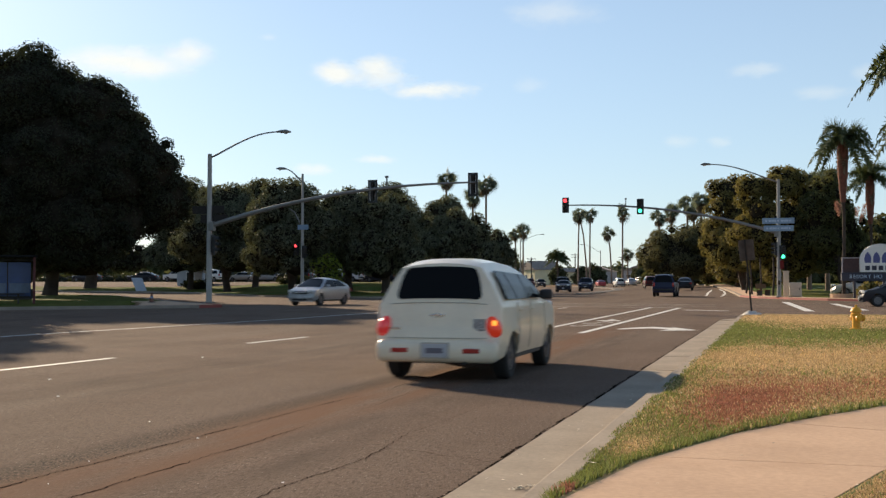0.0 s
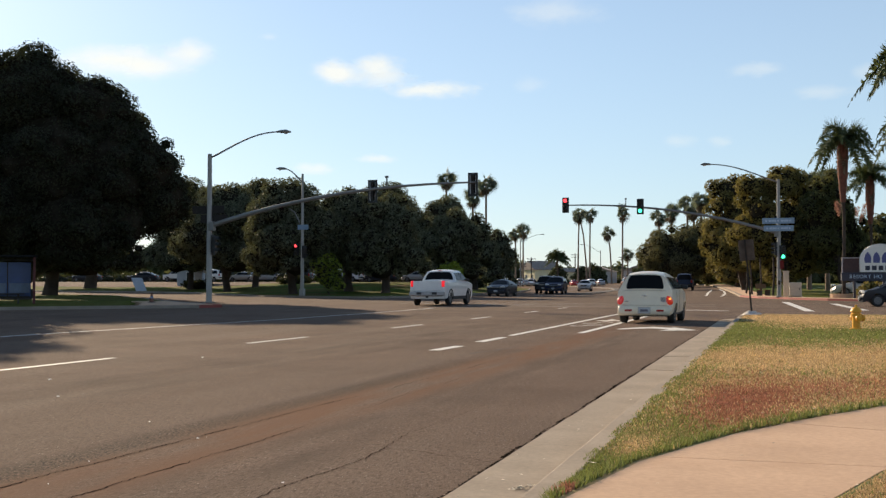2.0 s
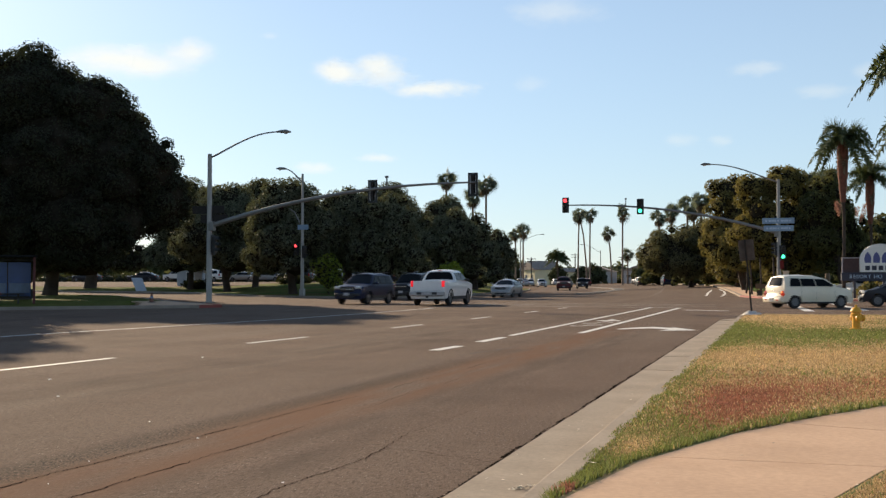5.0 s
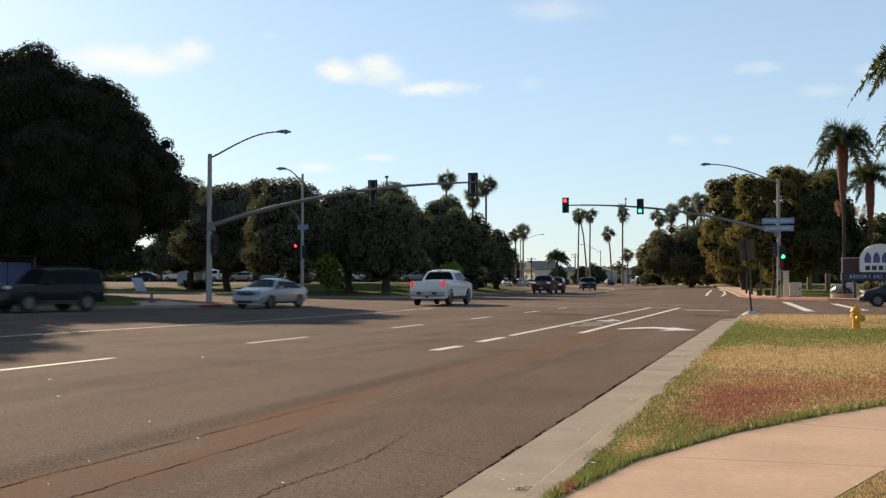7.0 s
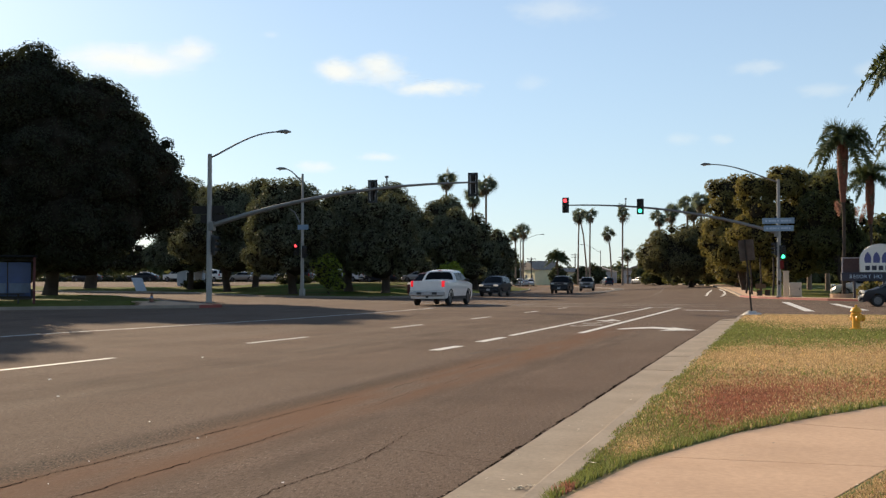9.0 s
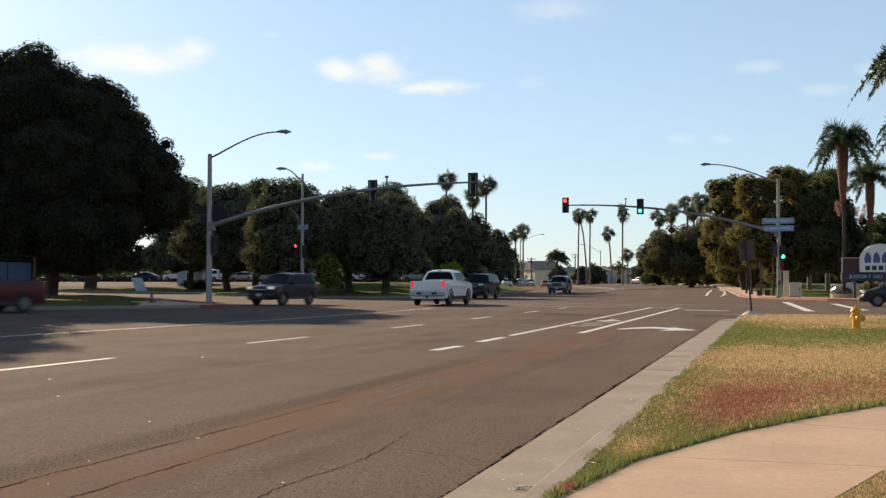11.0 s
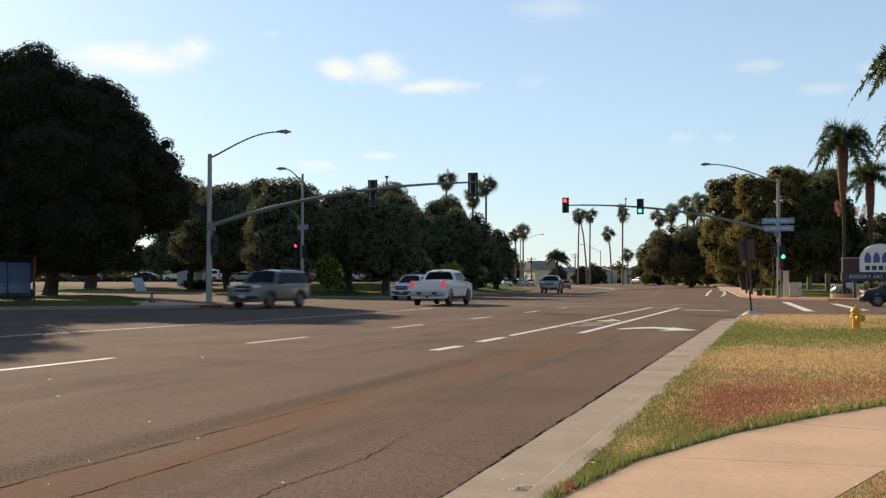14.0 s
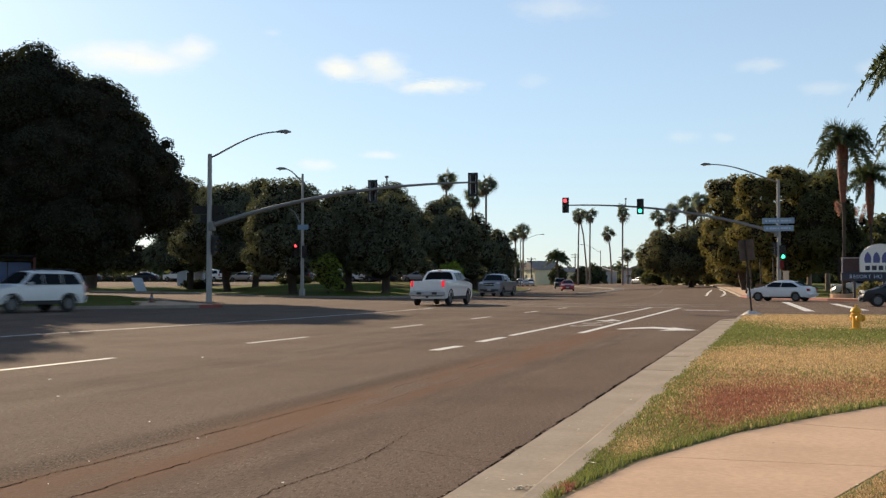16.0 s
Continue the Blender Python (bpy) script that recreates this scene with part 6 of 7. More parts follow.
house(-73.4, 131.4, 16, 3.4, 4.0, 2.2, 0.3, material("pale_blue_stucco", (0.40, 0.43, 0.46), rough=0.9, vary=0.1, scale=0.8), "small pale service building beside the car park")
house(-66.3, 320, -50, 7.0, 8.0, 4.4, 2.6, WALL_CREAM, "small cream stucco house with a gable")
house(-60.0, 322, -50, 5.0, 8.0, 3.2, 1.2, WALL_CREAM, "low cream garage beside the house")
house(-84, 326, 12, 12.0, 9.0, 3.6, 1.6, WALL_GREY, "grey stucco house behind parked cars")
house(-52, 330, 0, 11.0, 9.0, 3.4, 1.8, WALL_GREY, "low grey house far down the road")
house(-38, 322, 0, 9.0, 9.0, 3.6, 1.6, WALL_GREY, "low grey house far down the road")
house(-72, 338, 0, 14.0, 9.0, 5.4, 1.6, WALL_GREY, "two-storey grey house on the skyline")

# utility poles and far street lamps
for x, y, h in ((-63.4, 293, 7.6), (-57.3, 325, 9.4), (-42.5, 318, 8.4), (-67.5, 300, 6.4)):
    t = thing("utility_pole", pose(x, y, 0), "weathered wooden utility pole with crossarms", "utility pole", "utility poles")
    part("pole", tube(bmesh.new(), [(0, 0, 0), (0, 0, h)], [0.2, 0.14], 8), BARK, t)
    for dz in (0.4, 1.1):
        part("crossarm", boxes(((0, 0, h - dz), (2.4, 0.12, 0.14))), BARK, t)
    for k in (-1.0, 0.0, 1.0):
        part("insulator", boxes(((k, 0, h - 0.28), (0.1, 0.1, 0.18))), GALV, t)
for x, y, h, tx, z2 in ((-53.0, 234, 10.2, 4.6, 11.2), (-45.4, 296, 9.4, -4.8, 11.0)):
    t = thing("street_lamp", pose(x, y, 0), "grey street lamp with a curved arm", "street lamp", "street lamps")
    part("pole", tube(bmesh.new(), [(0, 0, 0), (0, 0, h)], [0.14, 0.09], 8), GALV, t, smooth=60)
    street_lamp_arm(t, (0, 0, h - 0.6), (tx, 0, z2), 1.0)

# ---- hotel sign and planting on the far corner ----
SIGN_CREAM = material("sign_cream", (0.72, 0.70, 0.64), rough=0.5, vary=0.06)
SIGN_NAVY = material("sign_navy", (0.022, 0.022, 0.040), rough=0.5, vary=0.1)
SIGN_PURPLE = material("sign_arch_blue", (0.07, 0.08, 0.22), rough=0.5, vary=0.1)
WALL_DARK = material("dark_wall", (0.06, 0.06, 0.075), rough=0.8, vary=0.15)
hs = thing("hotel_sign", pose(6.45, 80.9, -0.08, 0, 0, 8), "white arched hotel sign with blue arches on a dark band", "sign")
bm = bmesh.new()
outl = [(-1.35, 2.0), (1.35, 2.0)] + [(1.35 * math.cos(a), 2.75 + 1.15 * math.sin(a)) for a in [math.pi * i / 16 for i in range(17)]]
f = bm.faces.new([bm.verts.new((x, -0.12, z)) for x, z in outl])
ext = bmesh.ops.extrude_face_region(bm, geom=[f])
for v in ext["geom"]:
    if isinstance(v, bmesh.types.BMVert):
        v.co.y = 0.12
bmesh.ops.recalc_face_normals(bm, faces=bm.faces[:])
part("panel", bm, SIGN_CREAM, hs)
for k in range(4):
    cx = -0.84 + 0.56 * k
    bm = bmesh.new()
    pts = [(cx - 0.2, 2.62), (cx + 0.2, 2.62), (cx + 0.23, 2.9), (cx + 0.17, 3.15), (cx, 3.36), (cx - 0.17, 3.15), (cx - 0.23, 2.9)]
    bm.faces.new([bm.verts.new((x, -0.128, z)) for x, z in pts])
    part("arch", bm, SIGN_PURPLE, hs)
for k in range(5):
    part("lettering", boxes(((-0.86 + 0.43 * k, -0.13, 2.27), (0.3, 0.016, 0.3))), SIGN_NAVY, hs)
part("band", boxes(((-0.1, 0.0, 1.68), (4.9, 0.3, 0.56)), bevel=0.02), SIGN_NAVY, hs, "dark blue band with pale letters")
# the letters one by one, set out from the left
pen = -2.05
for ch in "RESORT HO":
    if ch == " ":
        pen += 0.14
        continue
    fc = bpy.data.curves.new("letter", "FONT")
    fc.body, fc.size, fc.extrude, fc.align_x, fc.align_y = ch, 0.36, 0.01, "LEFT", "CENTER"
    fc.materials.append(SIGN_INK)
    tmp = bpy.data.objects.new("letter", fc)
    scene.collection.objects.link(tmp)
    dg = bpy.context.evaluated_depsgraph_get()
    me = bpy.data.meshes.new_from_object(tmp.evaluated_get(dg))
    bpy.data.objects.remove(tmp)
    lt = new("letter", me)
    lt.parent = hs
    lt.matrix_basis = pose(pen, -0.165, 1.68, 90, 0, 0)
    pen += max(v.co.x for v in me.vertices) + 0.03
for x in (-1.7, 0.2, 2.0):
    part("post", boxes(((x, 0.0, 0.7), (0.16, 0.16, 1.4))), WALL_DARK, hs)
part("side_frame", boxes(((-2.46, 0.05, 2.45), (0.07, 0.08, 1.0)), ((-1.9, 0.05, 2.95), (1.19, 0.08, 0.07))), material("grey_sign_frame", (0.34, 0.31, 0.31), rough=0.7, vary=0.15), hs)
part("side_panel", boxes(((-1.9, 0.06, 2.44), (1.05, 0.03, 0.95))), material("brown_sign_panel", (0.065, 0.036, 0.032), rough=0.8, vary=0.2), hs, "dark brown side panel")
for k, (x, y, r, h) in enumerate(((5.6, 79.3, 0.8, 1.1), (7.0, 79.6, 0.9, 1.0), (8.4, 79.2, 0.9, 1.2), (10.2, 79.6, 1.0, 1.3), (6.2, 83.5, 0.9, 1.2))):
    bush(x, y, 0.15, r, h, LEAF_BUSH if k % 2 else LEAF_FICUS, "low green shrub under the hotel sign", 70 + k, density=40, leaf_size=0.14)
pb = tagged(thing("planter", pose(4.2, 82.6, 0.15), "low pink masonry planter round the palm", "planter"))
part("wall", lathe([(0.95, 0.0), (0.95, 0.28), (0.8, 0.28), (0.8, 0.0)], 20), PAVING, pb)
part("earth", lathe([(0.79, 0.2), (0.0, 0.22)], 20), SOIL, pb)
# trunks and posts at the grove's edge
for k, (x, y) in enumerate(((-2.4, 101.5), (-1.6, 99.0), (-0.6, 96.5), (-3.0, 106))):
    t = thing("sapling", pose(x, y, land(x, y) + 0.1, 0, 2 * k - 3, 0), "thin bare trunk at the edge of the grove", "tree", "saplings")
    part("trunk", tube(bmesh.new(), [(0, 0, 0), (0.05, 0, 1.4), (0, 0, 3.2)], [0.1, 0.08, 0.07], 7), BARK, t)
bench = thing("bench", pose(-1.3, 93.5, 0.15, 0, 0, 60), "brown wooden bench at the bend", "bench")
WOOD = material("bench_wood", (0.16, 0.085, 0.04), rough=0.7, vary=0.2, scale=3)
for dy in (-0.16, 0.0, 0.16):
    part("seat_slat", boxes(((0, dy, 0.45), (1.5, 0.13, 0.04))), WOOD, bench)
part("backrest", boxes(((0, 0.26, 0.75), (1.5, 0.05, 0.4))), WOOD, bench)
for dx in (-0.6, 0.6):
    part("leg", boxes(((dx, 0, 0.22), (0.08, 0.45, 0.44))), DARK_METAL, bench)

# ---- left corner: shelter, board sheared to look leaning, cone ----
PANEL = material("poster_panel", (0.03, 0.065, 0.20), rough=0.35, vary=0.2, scale=2)
PANEL_PALE = material("pale_panel", (0.12, 0.16, 0.24), rough=0.4, vary=0.2, scale=3)
SHELTER_RED = material("shelter_red", (0.10, 0.018, 0.015), rough=0.6, vary=0.2)
sh = thing("bus_shelter", pose(-38.2, 48.2, 0.15, 0, 0, 38), "dark bus shelter with blue panels and a red post", "bus shelter")
part("roof", boxes(((0, 0, 2.42), (4.0, 1.6, 0.10)), bevel=0.03), material("shelter_roof", (0.016, 0.016, 0.017), rough=0.9, vary=0.2, spec=0.1), sh)
for x in (-1.85, 1.85):
    for y in (-0.6, 0.6):
        part("post", boxes(((x, y, 1.2), (0.1, 0.1, 2.4))), SHELTER_RED if x > 0 else DARK_METAL, sh)
for x in (-1.15, 0.0, 1.15):
    pn = part("panel", boxes(((x, 0.55, 1.25), (1.1, 0.04, 1.75)), bevel=0.01), PANEL, sh, "dark blue panel")
    part("poster", boxes(((x, 0.52, 0.8), (1.0, 0.015, 0.5)), bevel=0.004), PANEL_PALE, pn)
part("side_panel", boxes(((1.85, 0.0, 1.3), (0.04, 1.1, 1.7)), bevel=0.01), SHELTER_RED, sh)
part("bench", boxes(((0, 0.25, 0.5), (2.8, 0.4, 0.06)), ((-1.1, 0.25, 0.25), (0.08, 0.3, 0.5)), ((1.1, 0.25, 0.25), (0.08, 0.3, 0.5))), DARK_METAL, sh)
part("back_rail", boxes(((0, 0.58, 0.5), (3.7, 0.05, 0.5)), ((0, 0.58, 2.25), (3.7, 0.05, 0.1))), DARK_METAL, sh)

ab = thing("leaning_board", pose(-71.6, 115.4, land(-71.6, 115.4) + 0.12, 0, 0, 17), "pale blue board on the lawn, sheared to look leaning", "board")
bm = boxes(((0, 0, 0.8), (1.25, 0.05, 1.55)), bevel=0.01)
# shears the panel to the slant it shows from the camera
for v in bm.verts:
    v.co.x -= 0.42 * (v.co.z - 0.8)
    v.co.y += 0.2 * (v.co.z - 0.8)
part("panel", bm, material("board_paint", (0.46, 0.52, 0.60), rough=0.6, vary=0.12), ab)
part("prop", boxes(((0.3, 0.3, 0.5), (0.05, 0.05, 1.1), pose(0, 0, 0, 25)), ((-0.3, 0.3, 0.5), (0.05, 0.05, 1.1), pose(0, 0, 0, 25))), DARK_METAL, ab)

cone = thing("traffic_cone", pose(-32.6, 54.0 - 0.2, 0.15), "small dull orange traffic cone", "traffic cone")
CONE = material("cone_orange", (0.16, 0.06, 0.03), rough=0.6, vary=0.15)
part("base", boxes(((0, 0, 0.02), (0.32, 0.32, 0.04)), bevel=0.01), PLASTIC, cone)
part("body", lathe([(0.13, 0.04), (0.045, 0.48), (0.03, 0.52), (0.0, 0.52)], 16), CONE, cone, smooth=50)
part("collar", lathe([(0.1, 0.22), (0.102, 0.22), (0.08, 0.34), (0.078, 0.34)], 16), PANEL_PALE, cone)
# lamp-post stubs and signs seen under the trees
for x, y in ((-58, 118), (-47, 119), (-66, 121)):
    t = thing("sign_post", pose(x, y, land(x, y) + 0.1), "thin pale post with a small sign in the park", "sign post", "park posts")
    part("post", tube(bmesh.new(), [(0, 0, 0), (0, 0, 2.3)], 0.05, 8), POLE_PAINT, t)
    part("plate", boxes(((0, -0.06, 2.1), (0.5, 0.02, 0.6))), SIGN_WHITE, t)


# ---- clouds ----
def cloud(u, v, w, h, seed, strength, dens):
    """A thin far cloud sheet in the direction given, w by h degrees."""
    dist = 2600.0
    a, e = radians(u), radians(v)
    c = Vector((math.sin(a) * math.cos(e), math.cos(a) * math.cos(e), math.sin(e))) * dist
    m = bpy.data.materials.new("cloud")
    m.use_nodes = True
    nt = m.node_tree
    nt.nodes.clear()
    out = nt.nodes.new("ShaderNodeOutputMaterial")
    mix = nt.nodes.new("ShaderNodeMixShader")
    tr = nt.nodes.new("ShaderNodeBsdfTransparent")
    em = nt.nodes.new("ShaderNodeEmission")
    em.inputs[0].default_value = (1.0, 0.98, 0.88, 1)
    em.inputs[1].default_value = strength
    tc = nt.nodes.new("ShaderNodeTexCoord")
    n = nt.nodes.new("ShaderNodeTexNoise")
    n.inputs["Scale"].default_value, n.inputs["Detail"].default_value, n.inputs["Roughness"].default_value = 2.6, 7, 0.58
    mp = nt.nodes.new("ShaderNodeMapping")
    mp.inputs["Location"].default_value = (seed * 3.1, seed, 0)
    mp.inputs["Scale"].default_value = (w / h * 0.55, 1.0, 1)
    link = nt.links.new
    link(tc.outputs["Generated"], mp.inputs[0])
    link(mp.outputs[0], n.inputs["Vector"])
    ln = nt.nodes.new("ShaderNodeVectorMath")
    ln.operation = "DISTANCE"
    ln.inputs[1].default_value = (0.5, 0.5, 0.0)
    flat = nt.nodes.new("ShaderNodeVectorMath")
    flat.operation = "MULTIPLY"
    flat.inputs[1].default_value = (1, 1, 0)
    link(tc.outputs["Generated"], flat.inputs[0])
    link(flat.outputs[0], ln.inputs[0])
    fall = nt.nodes.new("ShaderNodeMapRange")
    fall.inputs[1].default_value, fall.inputs[2].default_value = 0.05, 0.5
    fall.inputs[3].default_value, fall.inputs[4].default_value = 0.55, -0.5
    link(ln.outputs["Value"], fall.inputs[0])
    add = nt.nodes.new("ShaderNodeMath")
    link(n.outputs[0], add.inputs[0])
    link(fall.outputs[0], add.inputs[1])
    mr = nt.nodes.new("ShaderNodeMapRange")
    mr.interpolation_type = "SMOOTHSTEP"
    mr.inputs[1].default_value, mr.inputs[2].default_value = 0.36, 1.15
    mr.inputs[4].default_value = dens
    link(add.outputs[0], mr.inputs[0])
    link(mr.outputs[0], mix.inputs[0])
    link(tr.outputs[0], mix.inputs[1])
    link(em.outputs[0], mix.inputs[2])
    link(mix.outputs[0], out.inputs["Surface"])
    W, H = 2 * dist * math.tan(radians(w / 2)), 2 * dist * math.tan(radians(h / 2))
    bm = bmesh.new()
    vs = [[bm.verts.new((W * (i / 8 - 0.5), H * (j / 4 - 0.5), 0)) for i in range(9)] for j in range(5)]
    for j in range(4):
        for i in range(8):
            bm.faces.new((vs[j][i], vs[j][i + 1], vs[j + 1][i + 1], vs[j + 1][i]))
    ob = part("cloud", bm, m)
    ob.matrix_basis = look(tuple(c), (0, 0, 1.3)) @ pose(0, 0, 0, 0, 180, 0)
    tagged(ob, "thin white cloud drifting in the blue sky", "cloud", "clouds", "structure")
    return ob


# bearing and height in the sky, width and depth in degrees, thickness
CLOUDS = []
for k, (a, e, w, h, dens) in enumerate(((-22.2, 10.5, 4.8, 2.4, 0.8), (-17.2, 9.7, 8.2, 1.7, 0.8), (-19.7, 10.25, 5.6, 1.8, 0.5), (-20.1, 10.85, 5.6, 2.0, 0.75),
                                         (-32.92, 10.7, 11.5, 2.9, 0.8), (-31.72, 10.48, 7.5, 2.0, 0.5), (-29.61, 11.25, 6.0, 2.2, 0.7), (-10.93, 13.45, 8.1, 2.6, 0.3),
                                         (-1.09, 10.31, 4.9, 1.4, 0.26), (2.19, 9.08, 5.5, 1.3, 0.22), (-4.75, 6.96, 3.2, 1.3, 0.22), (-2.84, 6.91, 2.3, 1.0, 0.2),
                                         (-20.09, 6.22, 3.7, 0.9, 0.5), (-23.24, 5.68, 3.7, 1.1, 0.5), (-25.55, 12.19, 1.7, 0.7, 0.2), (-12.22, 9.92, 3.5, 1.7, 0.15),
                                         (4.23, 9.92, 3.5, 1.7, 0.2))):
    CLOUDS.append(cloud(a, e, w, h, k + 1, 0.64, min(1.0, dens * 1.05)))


# ---- grass near the camera ----
def patch_kind(x, y):
    """Which grass grows here: green near the edges and in a band, straw and reddish patches between."""
    n1 = noise.noise(Vector((x * 0.42, y * 0.22, 3.0)))
    n2 = noise.noise(Vector((x * 1.9, y * 1.1, 9.0)))
    n3 = noise.noise(Vector((x * 0.8, y * 0.4, 17.0)))
    kerb, path = x + 1.15, abs(x - path_left(y))
    green = -0.05 + 0.30 * n2 + 0.55 * math.exp(-kerb / 0.40) + 0.95 * math.exp(-path / 0.26) + 0.85 * math.exp(-((y - 26.0) / 5.0) ** 2) + 0.5 * smoothstep(0.5, 3.0, x) * smoothstep(30, 36, y)
    straw = 0.29 + 0.45 * n1 + 0.65 * math.exp(-((y - 17.4) / 2.4) ** 2) + 0.8 * math.exp(-((y - 38.0) / 4.0) ** 2) + 0.7 * math.exp(-((x + 0.97) / 0.16) ** 2 - ((y - 7.9) / 0.7) ** 2)
    red = -0.12 + 1.05 * math.exp(-((x + 0.45) / 0.5) ** 2 - ((y - 11.5) / 1.6) ** 2) + 0.42 * math.exp(-((y - 12.2) / 2.4) ** 2) * smoothstep(0.5, 1.3, kerb) + 0.5 * n3 + 2.6 * math.exp(-((x + 1.16) / 0.08) ** 2 - ((y - 6.18) / 0.2) ** 2)
    return green, straw, red


def pick(vals, spread):
    vals = [v + random.gauss(0, spread) for v in vals]
    return vals.index(max(vals))


def path_left(y):
    return along([(p[1], p[0]) for p in PATH_A[1:]], y)


def path_right(y):
    return along([(p[1], p[0]) for p in PATH_B[1:]], y)


random.seed(11)
# the turf itself, in small patches of each kind of grass
turf = bmesh.new()
ys = [4.4]
while ys[-1] < 41.0:
    ys.append(ys[-1] + 0.05 + 0.005 * ys[-1])
grid = [[turf.verts.new((-1.165 + (0.16 * y + 1.77) * i / 64, y, 0.150)) for i in range(65)] for y in ys]
for r0, r1 in zip(grid, grid[1:]):
    for i in range(64):
        c = (r0[i].co + r1[i + 1].co) / 2
        if not path_left(c.y) - 0.05 < c.x < path_right(c.y) + 0.05:
            turf.faces.new((r0[i], r0[i + 1], r1[i + 1], r1[i]))
for v in [v for v in turf.verts if not v.link_faces]:
    turf.verts.remove(v)
layer = turf.verts.layers.float_color.new("turf_color")
for v in turf.verts:
    x, y = v.co.x, v.co.y
    w = [math.exp((q + random.gauss(0, 0.10) + 0.22 * noise.noise(v.co * 5.0 + Vector((k * 20, 0, 0)))) / 0.17) for k, q in enumerate(patch_kind(x, y))]
    c = [sum(wk * col[i] for wk, col in zip(w, ((0.150, 0.145, 0.042), (0.41, 0.27, 0.13), (0.26, 0.105, 0.058)))) / sum(w) for i in range(3)]
    v[layer] = (*c, 1.0)
tagged(part("turf", turf, TURF, kind="stuff"), "patchy turf, green and straw and reddish", "grass")
tris = {0: [], 1: [], 2: []}
for y0, y1, dens, hgt, wid in ((4.5, 9, 11000, 0.021, 0.009), (9, 14, 4600, 0.030, 0.014), (14, 22, 1600, 0.034, 0.020), (22, 41, 600, 0.034, 0.028)):
    x_hi = 4.0 + y1 * 0.22
    for k in range(int(dens * (y1 - y0) * (x_hi + 1.32) * 0.5)):
        y = random.uniform(y0, y1)
        x = random.uniform(-1.24, x_hi)
        if x < -1.186 and (y < 5.95 or 6.4 < y < 7.2 or noise.noise(Vector((y * 1.3, 0, 0))) + random.uniform(-0.3, 0.3) < 4.0 * (-1.20 - x)):
            continue
        if x > 0.16 * y + 0.2 or (path_left(y) - 0.03 < x < path_right(y) + 0.02):
            continue
        by_path = path_left(y) - x
        near_edge = 1.5 + 1.3 * smoothstep(0.16, 0.02, by_path) if 0 < by_path < 0.16 and y < 16 else (0.8 if x < -1.16 else 1.0)
        kind = pick(patch_kind(x, y), 0.24)
        h = hgt * random.uniform(0.5, 1.25) * near_edge * (0.8 if kind else 1.0)
        a = random.uniform(0, math.pi)
        dx, dy = math.cos(a) * wid * 0.5, math.sin(a) * wid * 0.5
        lx, ly = random.gauss(0, 0.4) * h, random.gauss(0, 0.4) * h
        zb = 0.147
        tris[kind].append(((x - dx, y - dy, zb), (x + dx, y + dy, zb), (x + lx, y + ly, zb + h)))
for kind, (nm, mt, lb) in enumerate((("grass", GRASS_BLADE, "short green grass along the kerb and path"), ("dry_grass", GRASS_DRY, "straw-coloured dry patches of grass"), ("red_grass", GRASS_RED, "reddish-brown withered patches of grass"))):
    V = [p for t in tris[kind] for p in t]
    me = bpy.data.meshes.new(nm)
    me.from_pydata(V, [], [(3 * i, 3 * i + 1, 3 * i + 2) for i in range(len(tris[kind]))])
    me.materials.append(mt)
    tagged(new(nm, me), lb, "grass", kind="stuff")
# stones and scraps on the road, flattened, their glint put into a white colour
PEBBLE = material("glint_white_stone", (0.85, 0.82, 0.76), rough=0.35, vary=0.1)
for k, (x, y, r) in enumerate(((-9.27, 12.79, 0.022), (-7.82, 10.95, 0.018), (-5.6, 9.22, 0.010), (-4.79, 7.08, 0.007), (-4.63, 8.37, 0.012), (-4.60, 8.46, 0.007), (-4.51, 6.22, 0.006), (-3.09, 6.70, 0.009), (-9.45, 17.23, 0.022))):
    bm = bmesh.new()
    bmesh.ops.create_icosphere(bm, subdivisions=2, radius=r)
    for v in bm.verts:
        v.co *= 1 + 0.3 * noise.noise(v.co / r * 1.4 + Vector((k * 3.1, 0, 0)))
        v.co.z = v.co.z * 0.25 + r * 0.22
    me = bpy.data.meshes.new("pebble")
    bm.to_mesh(me)
    bm.free()
    me.materials.append(PEBBLE)
    ob = new("pebble", me)
    ob.matrix_world = pose(x, y, 0.0, 0, 0, 40 * k)
    tagged(ob, "small flat stone on the asphalt, whitened for its glint", "pebble", "pebbles")

# fallen leaves and litter on lawn, path and gutter
LITTER = material("dry_leaf", (0.52, 0.45, 0.33), rough=0.8, vary=0.3, island=0.7)
V, F = [], []
for k in range(1000):
    y = 5.5 + 28 * random.random() ** 1.5
    x = random.uniform(-1.9, 0.5 + 0.2 * y)
    z = 0.172 if x > -1.15 else 0.014
    if path_left(y) < x < path_right(y):
        if k % 9:
            continue
        z = 0.153
    if -1.36 < x < -1.15:
        continue
    s = random.uniform(0.004, 0.009) if k % 7 or z < 0.16 else random.uniform(0.010, 0.017)
    a = random.uniform(0, 6.3)
    b = len(V)
    for j in range(4):
        V.append((x + s * math.cos(a + j * 1.57) * (1 if j % 2 else 1.7), y + s * math.sin(a + j * 1.57) * (1 if j % 2 else 1.7), z + random.uniform(0, 0.004)))
    F.append((b, b + 1, b + 2, b + 3))
